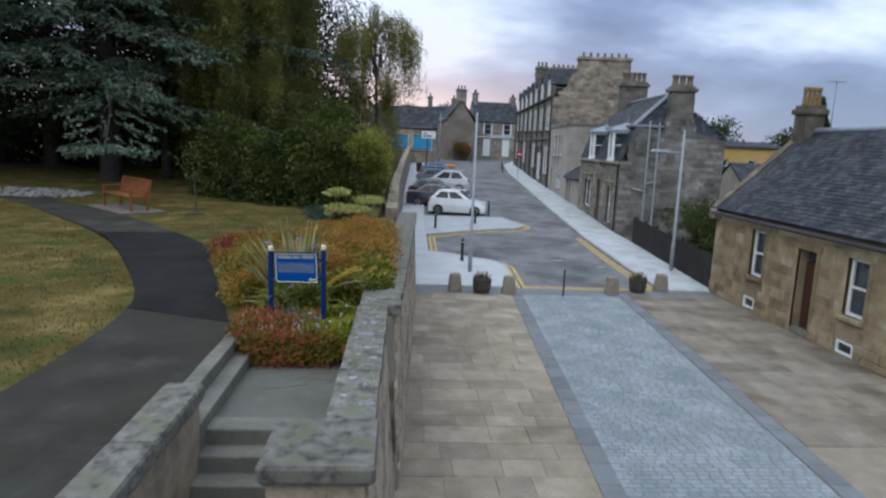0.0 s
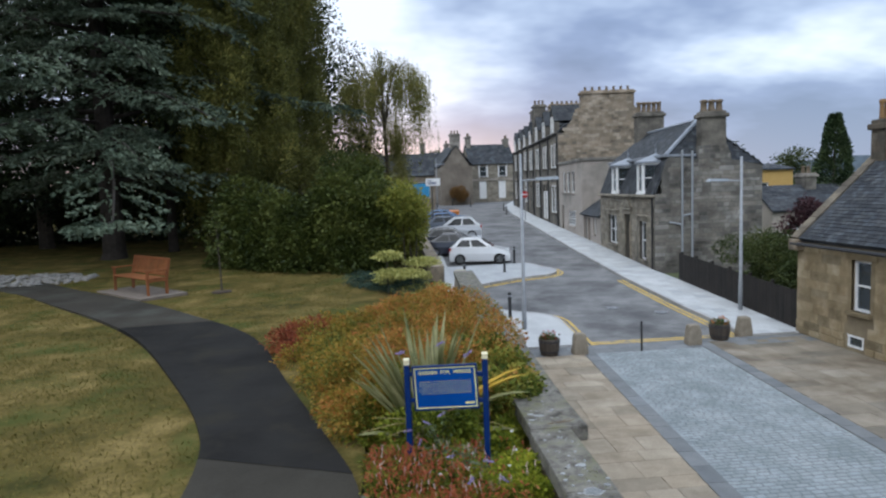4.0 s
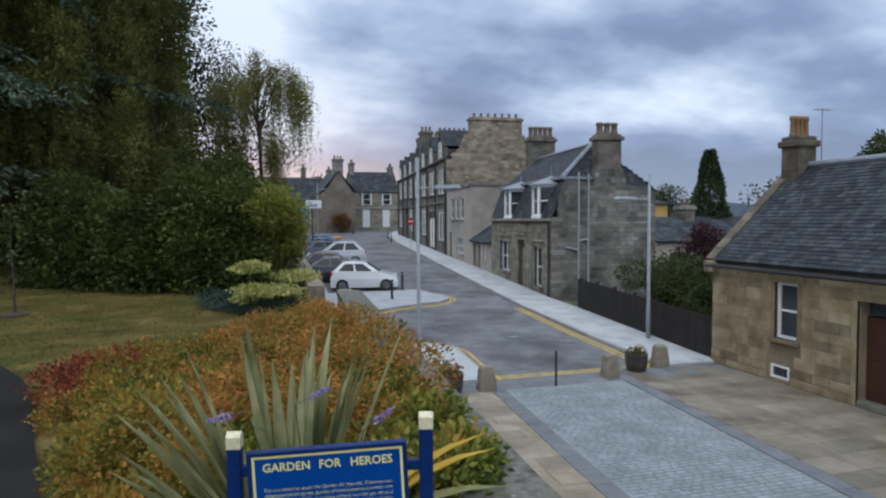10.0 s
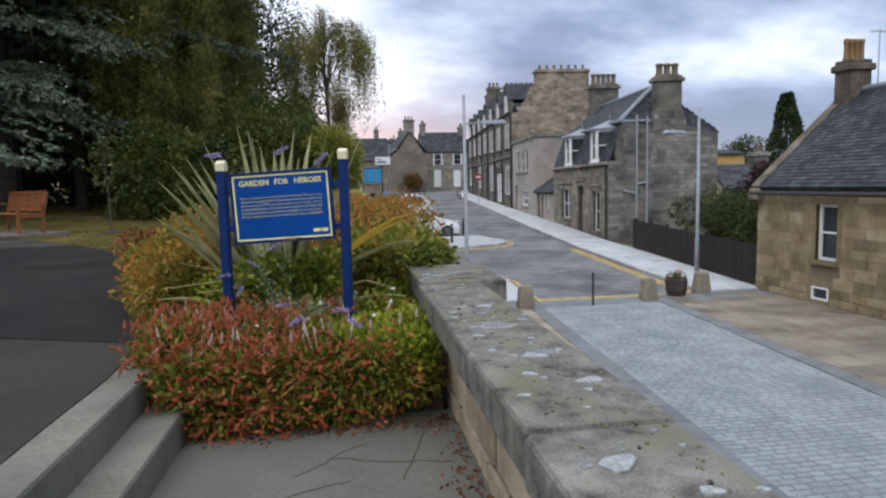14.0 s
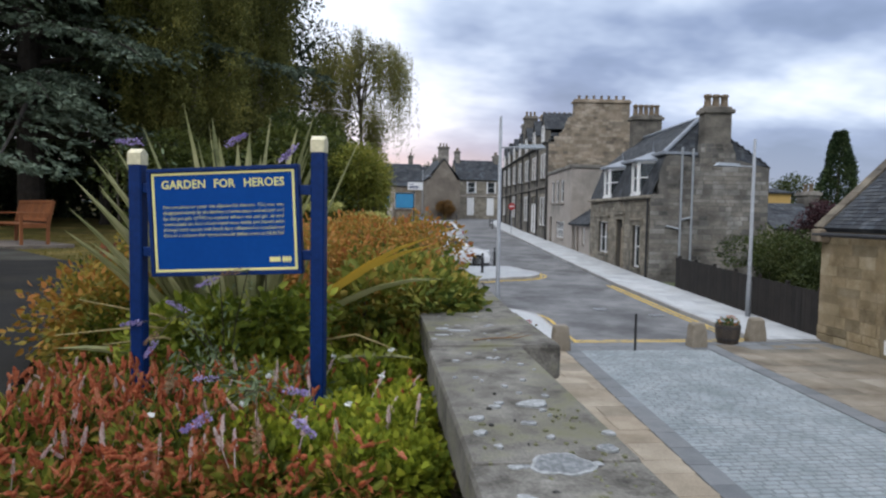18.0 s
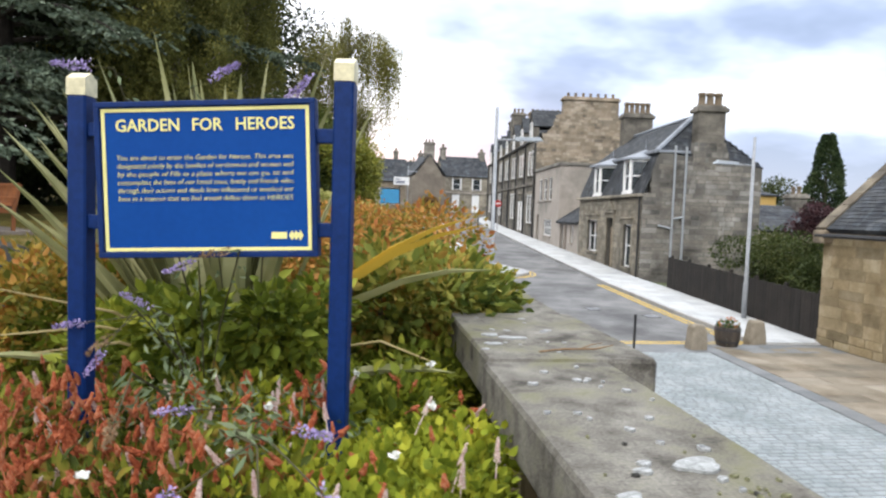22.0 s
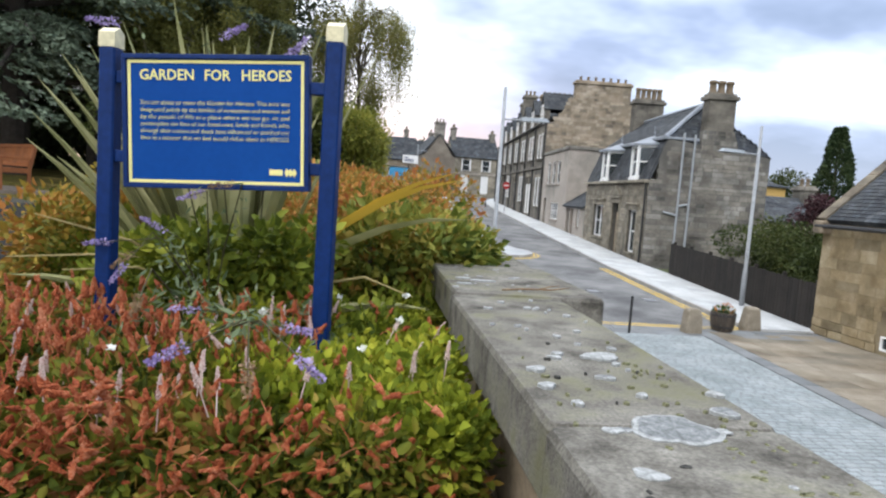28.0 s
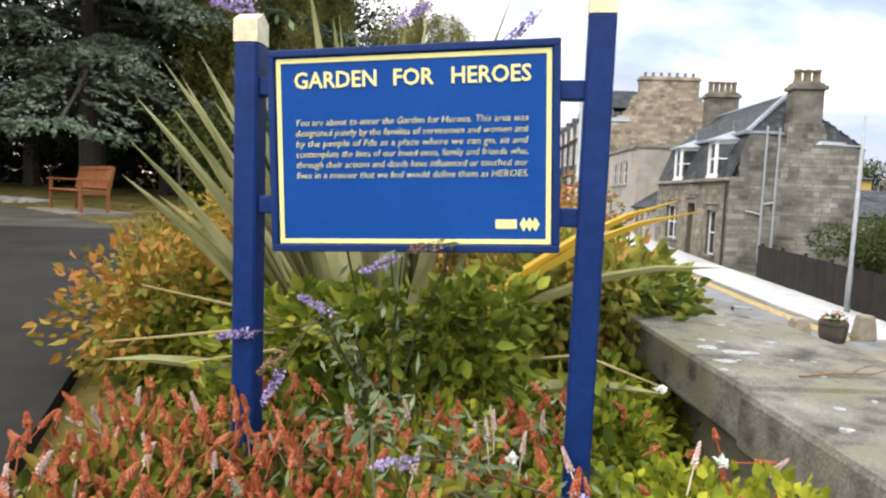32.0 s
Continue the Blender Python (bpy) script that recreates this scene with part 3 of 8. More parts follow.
def plate(name, outline, mat, z, thick, label, category, parent=None):
    """A flat-edged ground plate that follows the climb of the street."""
    s = Solid()
    top = [(x, y, gz(y) + z) for x, y in outline]
    n = len(top)
    s.v = top + [(x, y, w - thick) for x, y, w in top]
    s.f = [tuple(range(n)), tuple(range(2 * n - 1, n - 1, -1))] + [(i, (i + 1) % n, n + (i + 1) % n, n + i) for i in range(n)]
    o = s.ob(name, mat)
    return tagged(o, label, category, kind="structure")


NEAR_EDGE = [(0.05, 11.25)] + rounded(-1.15, 14.6, 1.35, 0, 75) + [(-1.6, 16.6), (-2.75, 17.15)]
plate("pavement_corner", [(-3.93, 11.25)] + NEAR_EDGE + [(-3.93, 17.2)], grey_slab, 0.05, 0.2, "pale grey paved corner with rounded kerb", "pavement")
BUILD_EDGE = [(-2.6, 21.3), (0.6, 23.3)] + rounded(1.3, 25.2, 1.6, -65, 40) + [(2.3, 27.2), (2.0, 27.9)]
plate("pavement_island", [(-2.6, 27.6), (-2.6, 21.3)] + BUILD_EDGE[1:] , grey_slab, 0.05, 0.2, "pale grey paved island at the head of the parking bays", "pavement")
strip("footway", [(-3.95, 17.2), (-3.93, 22.8), (-3.6, 40.0), (-2.5, 82.0)], [(-2.65, 17.2), (-2.6, 22.8), (-2.1, 40.0), (-0.6, 82.0)], grey_slab, z=0.045, thick=0.2, label="pale grey footway under the garden wall", category="pavement")
strip("parking_bay", [(-2.55, 27.6), (-2.1, 40.0), (-1.2, 66.0)], [(2.1, 27.6), (3.6, 40.0), (6.3, 66.0)], asphalt, z=-0.055, thick=0.1, label="dark asphalt parking bays at right angles to the street", category="parking bay")


def ribbon(name, line, w, mat, z, parent=None, off=0.0, label="", n_sub=3, category="road marking", kind="structure"):
    """A narrow painted or laid line that follows the ground."""
    s = Solid()
    pts = []
    for a, b in zip(line, line[1:]):
        pts += [(a[0] + (b[0] - a[0]) * k / n_sub, a[1] + (b[1] - a[1]) * k / n_sub) for k in range(n_sub)]
    pts.append(line[-1])
    for i, p in enumerate(pts):
        a, b = Vector(pts[max(0, i - 1)]), Vector(pts[min(len(pts) - 1, i + 1)])
        d = (b - a).normalized()
        side = Vector((d.y, -d.x))
        for k in (off - w / 2, off + w / 2):
            q = Vector(p) + side * k
            s.v += [(q.x, q.y, gz(q.y) + z), (q.x, q.y, gz(q.y) + z - 0.012)]
    for i in range(len(pts) - 1):
        a, b = 4 * i, 4 * i + 4
        s.f += [(a, a + 2, b + 2, b), (a, b, b + 1, a + 1), (a + 2, a + 3, b + 3, b + 2)]
    o = s.ob(name, mat, parent)
    if not parent:
        tagged(o, label, category, kind=kind)
    return o


for off in (0.16, 0.36):
    ribbon("yellow_line", NEAR_EDGE, 0.1, yellow, -0.058, off=off, label="worn yellow line painted along the kerb")
    ribbon("yellow_line", BUILD_EDGE, 0.1, yellow, -0.058, off=off, label="worn yellow line painted along the kerb")
    ribbon("yellow_line", [(p[0] - off - 0.05, p[1]) for p in KERB_R[:3]], 0.1, yellow, -0.058, label="worn yellow line painted along the kerb")
    ribbon("yellow_line", [(-2.65 + off, 17.3), (-2.6 + off, 21.0)], 0.1, yellow, -0.058, label="worn yellow line painted along the kerb")
    ribbon("yellow_line", [(0.4, 11.42 + off), (4.75, 11.42 + off)], 0.1, yellow, -0.058, label="worn yellow line across the end of the street")


def kerb_run(line, parent, w=0.14, top=0.055, length=0.9, side=1):
    """Kerb stones laid end to end along a line."""
    for a, b in zip(line, line[1:]):
        a, b = Vector(a), Vector(b)
        full = (b - a).length
        n = max(1, round(full / length))
        d = (b - a) / n
        for i in range(n):
            p = a + d * (i + 0.5)
            ln = d.length
            me = KERB_MESH.setdefault(round(ln, 1), Solid().box(-w / 2, -ln / 2 + 0.004, -0.2, w / 2, ln / 2 - 0.004, 0, 0.015).mesh("kerb_stone", kerb_mat))
            slope = math.degrees(math.atan2(gz(p.y + d.y / 2) - gz(p.y - d.y / 2), ln))
            o = piece("kerb_stone", me, pose(p.x, p.y, gz(p.y) + top, slope, 0, math.degrees(math.atan2(-d.x, d.y))), parent)


KERB_MESH = {}
kerb = thing("kerb", pose(0, 0, 0), "granite kerb stones along both sides of the street", "kerb", kind="structure")
kerb_run(KERB_R[:6], kerb)
kerb_run(NEAR_EDGE, kerb, length=0.6)
kerb_run(BUILD_EDGE, kerb, length=0.6)

# ---- the paved crossing below the garden wall ----
tagged(Solid().box(-3.95, -14, -0.2, 6.9, 11.3, -0.0155).ob("street_bed", tan_bed), "sandy bedding below the paving of the crossing", "ground", kind="structure")


def slabs(name, x0, x1, y0, y1, w, h, mat, parent, z=0.0, gap=0.008, thick=0.06, seed=3, edge=None):
    """Rows of paving slabs with joints between them, cut by lengths that change from row to row."""
    rng = random.Random(seed)
    made = {}
    y = y0
    while y < y1 - 0.05:
        hh = min(h * rng.choice((0.8, 1.0, 1.0, 1.2)), y1 - y)
        xa, xb = (x0, x1) if edge is None else edge(y + hh / 2)
        x = xa
        while x < xb - 0.04:
            ww = w * rng.choice((0.7, 0.85, 1.0, 1.2, 1.45))
            if xb - x - ww < 0.25:
                ww = xb - x
            key = (round(ww, 2), round(hh, 2))
            if key not in made:
                made[key] = Solid().box(-ww / 2 + gap / 2, -hh / 2 + gap / 2, -thick, ww / 2 - gap / 2, hh / 2 - gap / 2, 0, 0.003).mesh(name, mat)
            piece(name, made[key], pose(x + ww / 2, y + hh / 2, z + rng.uniform(-0.002, 0.002) + gz(y + hh / 2), rng.uniform(-0.2, 0.2) + (1.72 if y > 12 else 0), rng.uniform(-0.3, 0.3), 0), parent)
            x += ww
        y += hh


def left_band(y):
    return -0.92 + 0.066 * y


def right_band(y):
    return 2.55 + 0.075 * y


pav_w = thing("pavement_tan_west", pose(0, 0, 0), "tan sandstone slab paving under the garden wall", "pavement", kind="structure")
slabs("paving_slab", 0, 0, -6.0, 10.3, 0.75, 0.52, tan_slab, pav_w, edge=lambda y: (-3.95, left_band(y)))
pav_e = thing("pavement_tan_east", pose(0, 0, 0), "darker brown sandstone slab paving along the cottage", "pavement", kind="structure")
slabs("paving_slab", 0, 0, 0.0, 10.9, 0.8, 0.55, tan_dark, pav_e, seed=8, edge=lambda y: (right_band(y) + 0.36, 6.86))
bands = thing("paving_band", pose(0, 0, 0), "dark stone bands that edge the strip of setts", "pavement", kind="structure")
for fn in (left_band, right_band):
    y = -6.0
    while y < 10.2:
        me = KERB_MESH.setdefault("band", Solid().box(0.01, 0.006, -0.06, 0.35, 0.594, 0.0, 0.006).mesh("band_slab", band_mat))
        piece("band_slab", me, pose(fn(y), y, 0.003, 0, 0, -4), bands)
        y += 0.6
slabs("band_slab", -3.95, 6.86, 10.3, 11.2, 0.62, 0.45, band_mat, bands, z=0.0, seed=5)
# the setts: small granite blocks in stretcher courses
s = Solid()
rng = random.Random(4)
y = -6.0
row = 0
while y < 10.28:
    h = 0.115
    x = left_band(y) + 0.355 + (0.1 if row % 2 else 0.0) - 0.02
    s.box(left_band(y) + 0.355, y, -0.05, x, y + h - 0.012, 0.0) if row % 2 else None
    while x < right_band(y) - 0.03:
        w = min(rng.uniform(0.17, 0.23), right_band(y) - x)
        dz = rng.uniform(-0.004, 0.004)
        x1, y1, z1 = x + w - 0.012, y + h - 0.016, dz
        b = 0.011
        s.add([(x, y, -0.05), (x1, y, -0.05), (x1, y1, -0.05), (x, y1, -0.05), (x, y, z1 - b), (x1, y, z1 - b), (x1, y1, z1 - b), (x, y1, z1 - b), (x + b, y + b, z1), (x1 - b, y + b, z1), (x1 - b, y1 - b, z1), (x + b, y1 - b, z1)],
              [(0, 1, 5, 4), (1, 2, 6, 5), (2, 3, 7, 6), (3, 0, 4, 7), (4, 5, 9, 8), (5, 6, 10, 9), (6, 7, 11, 10), (7, 4, 8, 11), (8, 9, 10, 11)])
        x += w
    y += h
    row += 1
tagged(Solid().add([(left_band(-6) + 0.36, -6, -0.0075), (right_band(-6) - 0.01, -6, -0.0075), (right_band(10.28) - 0.01, 10.28, -0.0075), (left_band(10.28) + 0.36, 10.28, -0.0075), (left_band(-6) + 0.36, -6, -0.0145), (right_band(-6) - 0.01, -6, -0.0145), (right_band(10.28) - 0.01, 10.28, -0.0145), (left_band(10.28) + 0.36, 10.28, -0.0145)], [(0, 1, 2, 3), (7, 6, 5, 4), (0, 4, 5, 1), (1, 5, 6, 2), (2, 6, 7, 3), (3, 7, 4, 0)]).ob("sett_joints", joint_grey), "dark grey jointing between the setts", "ground", kind="structure")
sett_ob = s.ob("granite_setts", sett_mat)
tagged(sett_ob, "strip of small blue-grey granite setts", "setts", kind="stuff")

# pale slabs of the right-hand pavement, laid in rows across it
pave_r = thing("pavement_slabs", pose(0, 0, 0), "pale grey paving slabs in rows along the houses", "pavement", kind="structure")


def along(line, y):
    for a, b in zip(line, line[1:]):
        if a[1] <= y <= b[1]:
            return a[0] + (b[0] - a[0]) * (y - a[1]) / (b[1] - a[1])
    return line[-1][0]


y, count, row = 11.3, 0, 0
while y < 44 and count < 300:
    h = 0.6 if y < 24 else 0.9
    xa, xb = along(KERB_R, y + h / 2) + 0.08, along(OUT_R, y + h / 2)
    n = 4 if row % 2 else 5
    w = (xb - xa) / n
    me = KERB_MESH.setdefault(("slab", round(w, 1), h), Solid().box(-round(w, 1) / 2 + 0.004, -h / 2 + 0.005, -0.05, round(w, 1) / 2 - 0.004, h / 2 - 0.005, 0.0, 0.005).mesh("paving_slab", grey_slab))
    for i in range(n):
        o = piece("paving_slab", me, pose(xa + w * (i + 0.5), y + h / 2, gz(y + h / 2) + 0.044, 1.72 if y > 12 else 0, 0, -4), pave_r)
        o.scale = (w / round(w, 1), 1, 1)
        count += 1
    y += h
    row += 1


# ---- the raised garden ----
G = 2.35
s = Solid()
cols_x = [-60, -45, -34, -26, -20, -16, -13, -10.5, -8.5, -7, -5.95, -5.5, -4.6]
rows_y = [-12, -6.2, -5, -4, -3, -2, 0, 2, 4, 6, 8, 10, 13, 16, 20, 26, 34, 45, 60, 80]


def lawn_z(x, y):
    return G - 0.03 + 0.03 * math.sin(0.5 * x) * math.cos(0.4 * y) + (0.02 * max(0, y - 12) if y > 12 else 0) + (0.012 * max(0, -14 - x))


pts = {}
for j, y in enumerate(rows_y):
    for i, x in enumerate(cols_x):
        s.v.append((x, y, lawn_z(x, y)))
W = len(cols_x)
for j in range(len(rows_y) - 1):
    for i in range(W - 1):
        if rows_y[j] < -1.9 and cols_x[i] >= -6.0:
            continue
        s.f.append((j * W + i, j * W + i + 1, (j + 1) * W + i + 1, (j + 1) * W + i))
tagged(s.ob("lawn", lawn_mat), "dry patchy lawn, straw-coloured with green tufts", "lawn", kind="structure")
tagged(Solid().box(-60, -12, -0.5, -5.95, 80, 2.1).ob("garden_fill", soil), "earth bank under the garden", "ground", kind="structure")
tagged(Solid().box(-5.95, -2.12, -0.5, -4.4, 80, 2.15).ob("flower_bed", soil), "dark soil of the planted bed behind the wall", "flower bed", kind="structure")

PATH_R = [(-5.95, -6.0), (-5.94, -4.4), (-5.94, -2.9), (-5.98, -1.75), (-6.4, -0.45), (-7.05, 1.4), (-8.1, 4.3), (-10.0, 6.9), (-11.9, 9.1), (-15.0, 12.2), (-19.0, 16.6), (-24.0, 20.5)]
PATH_L = [(-8.0, -6.0), (-7.5, -4.4), (-7.4, -3.0), (-7.48, -1.2), (-7.8, 0.0), (-8.6, 1.7), (-10.05, 4.4), (-11.55, 6.5), (-13.6, 8.8), (-16.2, 11.6), (-20.0, 14.6), (-25.5, 17.5)]


def sub(line, n):
    """A smooth line through the given points."""
    out = []
    p = [Vector(q) for q in line]
    for i in range(len(p) - 1):
        a, b, c, d = p[max(0, i - 1)], p[i], p[i + 1], p[min(len(p) - 1, i + 2)]
        for k in range(n):
            t = k / n
            out.append(tuple(0.5 * (2 * b + (c - a) * t + (2 * a - 5 * b + 4 * c - d) * t * t + (3 * b - a - 3 * c + d) * t ** 3)))
    out.append(tuple(p[-1]))
    return out


def path_sheet(name, l, r, mat, z, label):
    s = Solid()
    for a, b in zip(l, r):
        s.v += [(a[0], a[1], z), (b[0], b[1], z), (a[0], a[1], z - 0.1), (b[0], b[1], z - 0.1)]
    for i in range(len(l) - 1):
        k = 4 * i
        s.f += [(k, k + 1, k + 5, k + 4), (k, k + 4, k + 6, k + 2), (k + 1, k + 3, k + 7, k + 5)]
    return tagged(s.ob(name, mat), label, "path", kind="structure")


PL, PR = sub(PATH_L, 5), sub(PATH_R, 5)
cut, turn = 16, 33
path_sheet("path_old_part", PL[: cut + 1], PR[: cut + 1], path_old, G + 0.02, "older grey-brown asphalt of the garden path")
path_sheet("path_new_part", PL[cut : turn + 1], PR[cut : turn + 1], path_mat, G + 0.024, "dark asphalt garden path curving past the shrubs")
path_sheet("path_far_part", PL[turn:], PR[turn:], path_old, G + 0.02, "older grey asphalt of the path beside the bench")

# wall between garden and street
wall = thing("garden_wall", pose(0, 0, 0), "rubble sandstone retaining wall with flat weathered coping", "wall", kind="structure")
OUTWARD = pose(-3.87, -1.4, 0, 0, 0, -2.45) @ pose(3.87, 1.4, 0)
Solid().prism([(-4.34, -0.3), (-3.9, -0.3), (-4.12, 2.46), (-4.34, 2.46)], -5.5, -1.38, "y").ob("core", mortar, wall)
Solid().prism([(-4.4, -0.3), (-3.84, -0.3), (-3.98, 2.46), (-4.3, 2.46)], -1.38, 11.4, "y").ob("core", mortar, wall).matrix_basis = OUTWARD
far_wall = thing("garden_wall_far", pose(0, 0, 0), "rubble retaining wall along the footway under the hedge", "wall", kind="structure")
s = Solid()
FW = [(-4.0, 12.0), (-3.97, 22.8), (-3.62, 40.0), (-2.55, 82.0)]
for a, b in zip(FW, FW[1:]):
    n = 6
    for k in range(n):
        p = [a[0] + (b[0] - a[0]) * (k + e) / n for e in (0, 1)]
        q = [a[1] + (b[1] - a[1]) * (k + e) / n for e in (0, 1)]
        s.add([(p[0] - 0.4, q[0], -0.3), (p[0], q[0], -0.3), (p[1], q[1], -0.3), (p[1] - 0.4, q[1], -0.3), (p[0] - 0.4, q[0], 2.5 + gz(q[0]) * 0.9), (p[0], q[0], 2.5 + gz(q[0]) * 0.9), (p[1], q[1], 2.5 + gz(q[1]) * 0.9), (p[1] - 0.4, q[1], 2.5 + gz(q[1]) * 0.9)],
              [(0, 1, 2, 3), (4, 5, 6, 7), (0, 1, 5, 4), (1, 2, 6, 5), (2, 3, 7, 6), (3, 0, 4, 7)])
s.ob("core", rubble, far_wall)


def rough_stone(w, h, d, seed, bev=0.03):
    """A squared rubble stone with uneven corners; its face looks along +x."""
    rng = random.Random(seed)
    j = lambda k: rng.uniform(-k, k)
    back = [(0, -w / 2, 0), (0, w / 2, 0), (0, w / 2, h), (0, -w / 2, h)]
    mid = [(d * 0.75, -w / 2 + abs(j(0.02)), abs(j(0.02))), (d * 0.75, w / 2 - abs(j(0.02)), abs(j(0.02))), (d * 0.75, w / 2 - abs(j(0.02)), h - abs(j(0.02))), (d * 0.75, -w / 2 + abs(j(0.02)), h - abs(j(0.02)))]
    front = [(d + j(0.006), -w / 2 + bev + abs(j(0.015)), bev + abs(j(0.015))), (d + j(0.006), w / 2 - bev - abs(j(0.015)), bev + abs(j(0.015))), (d + j(0.006), w / 2 - bev - abs(j(0.015)), h - bev - abs(j(0.015))), (d + j(0.006), -w / 2 + bev + abs(j(0.015)), h - bev - abs(j(0.015)))]
    s = Solid()
    s.add(back + mid + front, [(0, 1, 5, 4), (1, 2, 6, 5), (2, 3, 7, 6), (3, 0, 4, 7), (4, 5, 9, 8), (5, 6, 10, 9), (6, 7, 11, 10), (7, 4, 8, 11), (8, 9, 10, 11)])
    return s


rng = random.Random(11)
STONES = {}
z = 0.0
while z < 2.4:
    h = rng.choice((0.18, 0.22, 0.26, 0.3))
    h = min(h, 2.45 - z)
    y = -5.5
    while y < 9.5:
        w = rng.choice((0.25, 0.34, 0.44, 0.56))
        w = min(w, 9.6 - y)
        key = (round(w, 2), round(h, 2), rng.randrange(2))
        if key not in STONES:
            STONES[key] = rough_stone(w - 0.018, h - 0.018, 0.035, len(STONES)).mesh("stone", rubble)
        if y + w / 2 < -1.38:
            piece("stone", STONES[key], pose(-3.915 - 0.0797 * z, y + w / 2, z + 0.009, 0, -4.5, 0), wall)
        else:
            piece("stone", STONES[key], OUTWARD @ pose(-3.85 - 0.0507 * z, y + w / 2, z + 0.009, 0, -2.9, 0), wall)
        y += w
    z += h
INNER = pose(-4.34, 0, 0, 0, 0, -90)
IN_MADE = random.Random(27)
z = 1.2
while z < 2.42:
    h = min(IN_MADE.choice((0.14, 0.18, 0.22)), 2.45 - z)
    y = 1.42
    while y < 5.4:
        w = IN_MADE.choice((0.22, 0.3, 0.38, 0.46))
        key = ("inner", w, round(h, 2))
        if key not in STONES:
            STONES[key] = Solid().box(-w / 2 + 0.01, -0.022, 0.01, w / 2 - 0.01, 0.0, h - 0.01, 0.014).mesh("stone", rubble)
        piece("stone", STONES[key], INNER @ pose(y + w / 2, IN_MADE.uniform(-0.004, 0.006), z), wall)
        y += w
    z += h
# coping slabs: the last ones oversail the street side a little more
rng = random.Random(2)
for y0, y1, x0, x1, dz in ((-4.85, -3.75, -4.45, -4.06, 0.0), (-3.74, -2.6, -4.44, -4.05, 0.004), (-2.59, -1.38, -4.43, -4.04, 0.0), (-1.37, -0.5, -4.41, -3.87, 0.004), (-0.49, 0.8, -4.40, -3.88, -0.03), (0.81, 2.1, -4.40, -3.88, -0.03), (2.11, 3.4, -4.40, -3.88, -0.03), (3.41, 4.7, -4.40, -3.88, -0.03), (4.71, 6.0, -4.40, -3.88, -0.03), (6.01, 7.4, -4.40, -3.88, -0.03), (7.41, 8.8, -4.40, -3.88, -0.03), (8.81, 10.2, -4.40, -3.88, -0.03)):
    c = Solid().box(x0, y0, 2.46, x1, y1, 2.6 + dz, 0.012).ob("coping_slab", coping_mat, wall)
    if y0 > -0.6:
        c.matrix_basis = OUTWARD
Solid().box(-4.74, -5.55, -0.3, -4.1, -4.9, 2.5).ob("pier", rubble, wall)
Solid().box(-4.8, -5.6, 2.5, -4.03, -4.86, 2.64, 0.03).ob("pier_cap", coping_mat, wall)


def lichen_patch(x, y, z, r, mat, seed, stretch=1.0):
    rng = random.Random(seed)
    n = 26
    s = Solid()
    q1, q2, q3 = (rng.uniform(0, 6.3) for _ in range(3))
    ring = []
    for k in range(n):
        a = 2 * math.pi * k / n
        w = r * (1 + (0.16 if r < 0.05 else 0.05) * math.sin(2 * a + q1) + (0.13 if r < 0.05 else 0.06) * math.sin(3 * a + q2) + 0.06 * math.sin(5 * a + q3) + rng.uniform(-0.05, 0.05))
        ring.append((w * stretch * math.cos(a), w * math.sin(a), 0))
    inner = [(0.88 * p[0], 0.88 * p[1], 0.0012) for p in ring]
    low = [(p[0], p[1], -0.01) for p in ring]
    s.add(low + ring + inner, [(k, (k + 1) % n, n + (k + 1) % n, n + k) for k in range(n)] + [(n + k, n + (k + 1) % n, 2 * n + (k + 1) % n, 2 * n + k) for k in range(n)] + [tuple(range(2 * n, 3 * n)), tuple(range(n - 1, -1, -1))])
    o = s.ob("lichen", lichen if mat is lichen_grey else mat, wall)
    if mat is lichen_grey:
        o.data.materials.append(lichen_grey)
        for q in o.data.polygons:
            q.material_index = 1 if len(q.vertices) > 4 else 0
    o.matrix_basis = pose(x, y, z)


for k, (x, y, r, m_, st) in enumerate(((-4.19, -2.17, 0.028, lichen, 1.7), (-4.37, -2.29, 0.018, lichen, 1.0), (-4.38, -2.4, 0.016, lichen, 1.0), (-4.235, -2.61, 0.064, lichen_grey, 1.05), (-4.34, -2.62, 0.013, lichen, 1.2), (-4.06, -2.42, 0.013, lichen, 1.3), (-4.33, -1.0, 0.022, lichen, 1.6), (-4.26, -1.05, 0.026, lichen, 1.8), (-4.35, -1.15, 0.018, lichen, 1.4), (-4.12, -1.7, 0.01, lichen, 1.0), (-4.35, -2.77, 0.016, lichen, 1.4), (-4.22, -3.1, 0.03, lichen, 1.3), (-4.3, -3.3, 0.022, lichen, 1.0), (-4.18, -3.06, 0.036, lichen_grey, 1.4), (-4.14, -3.4, 0.03, lichen, 1.2), (-4.3, -3.95, 0.035, lichen, 1.2), (-4.18, -4.1, 0.02, lichen, 1.0), (-4.35, -4.35, 0.028, lichen, 1.0), (-4.15, -4.5, 0.05, lichen_grey, 1.2), (-4.1, -2.52, 0.02, lichen_grey, 1.3), (-4.35, -3.0, 0.016, lichen, 1.0))):
    lichen_patch(x, y, 2.606 if y < -1.42 else 2.6075, r, m_, k, st)

frng = random.Random(41)
for k in range(70):
    y = frng.uniform(-4.6, -0.5)
    lichen_patch(frng.uniform(-4.4, -4.08), y, 2.6055, frng.uniform(0.004, 0.013), lichen if k % 3 else lichen_grey, 200 + k, frng.uniform(0.8, 1.5))
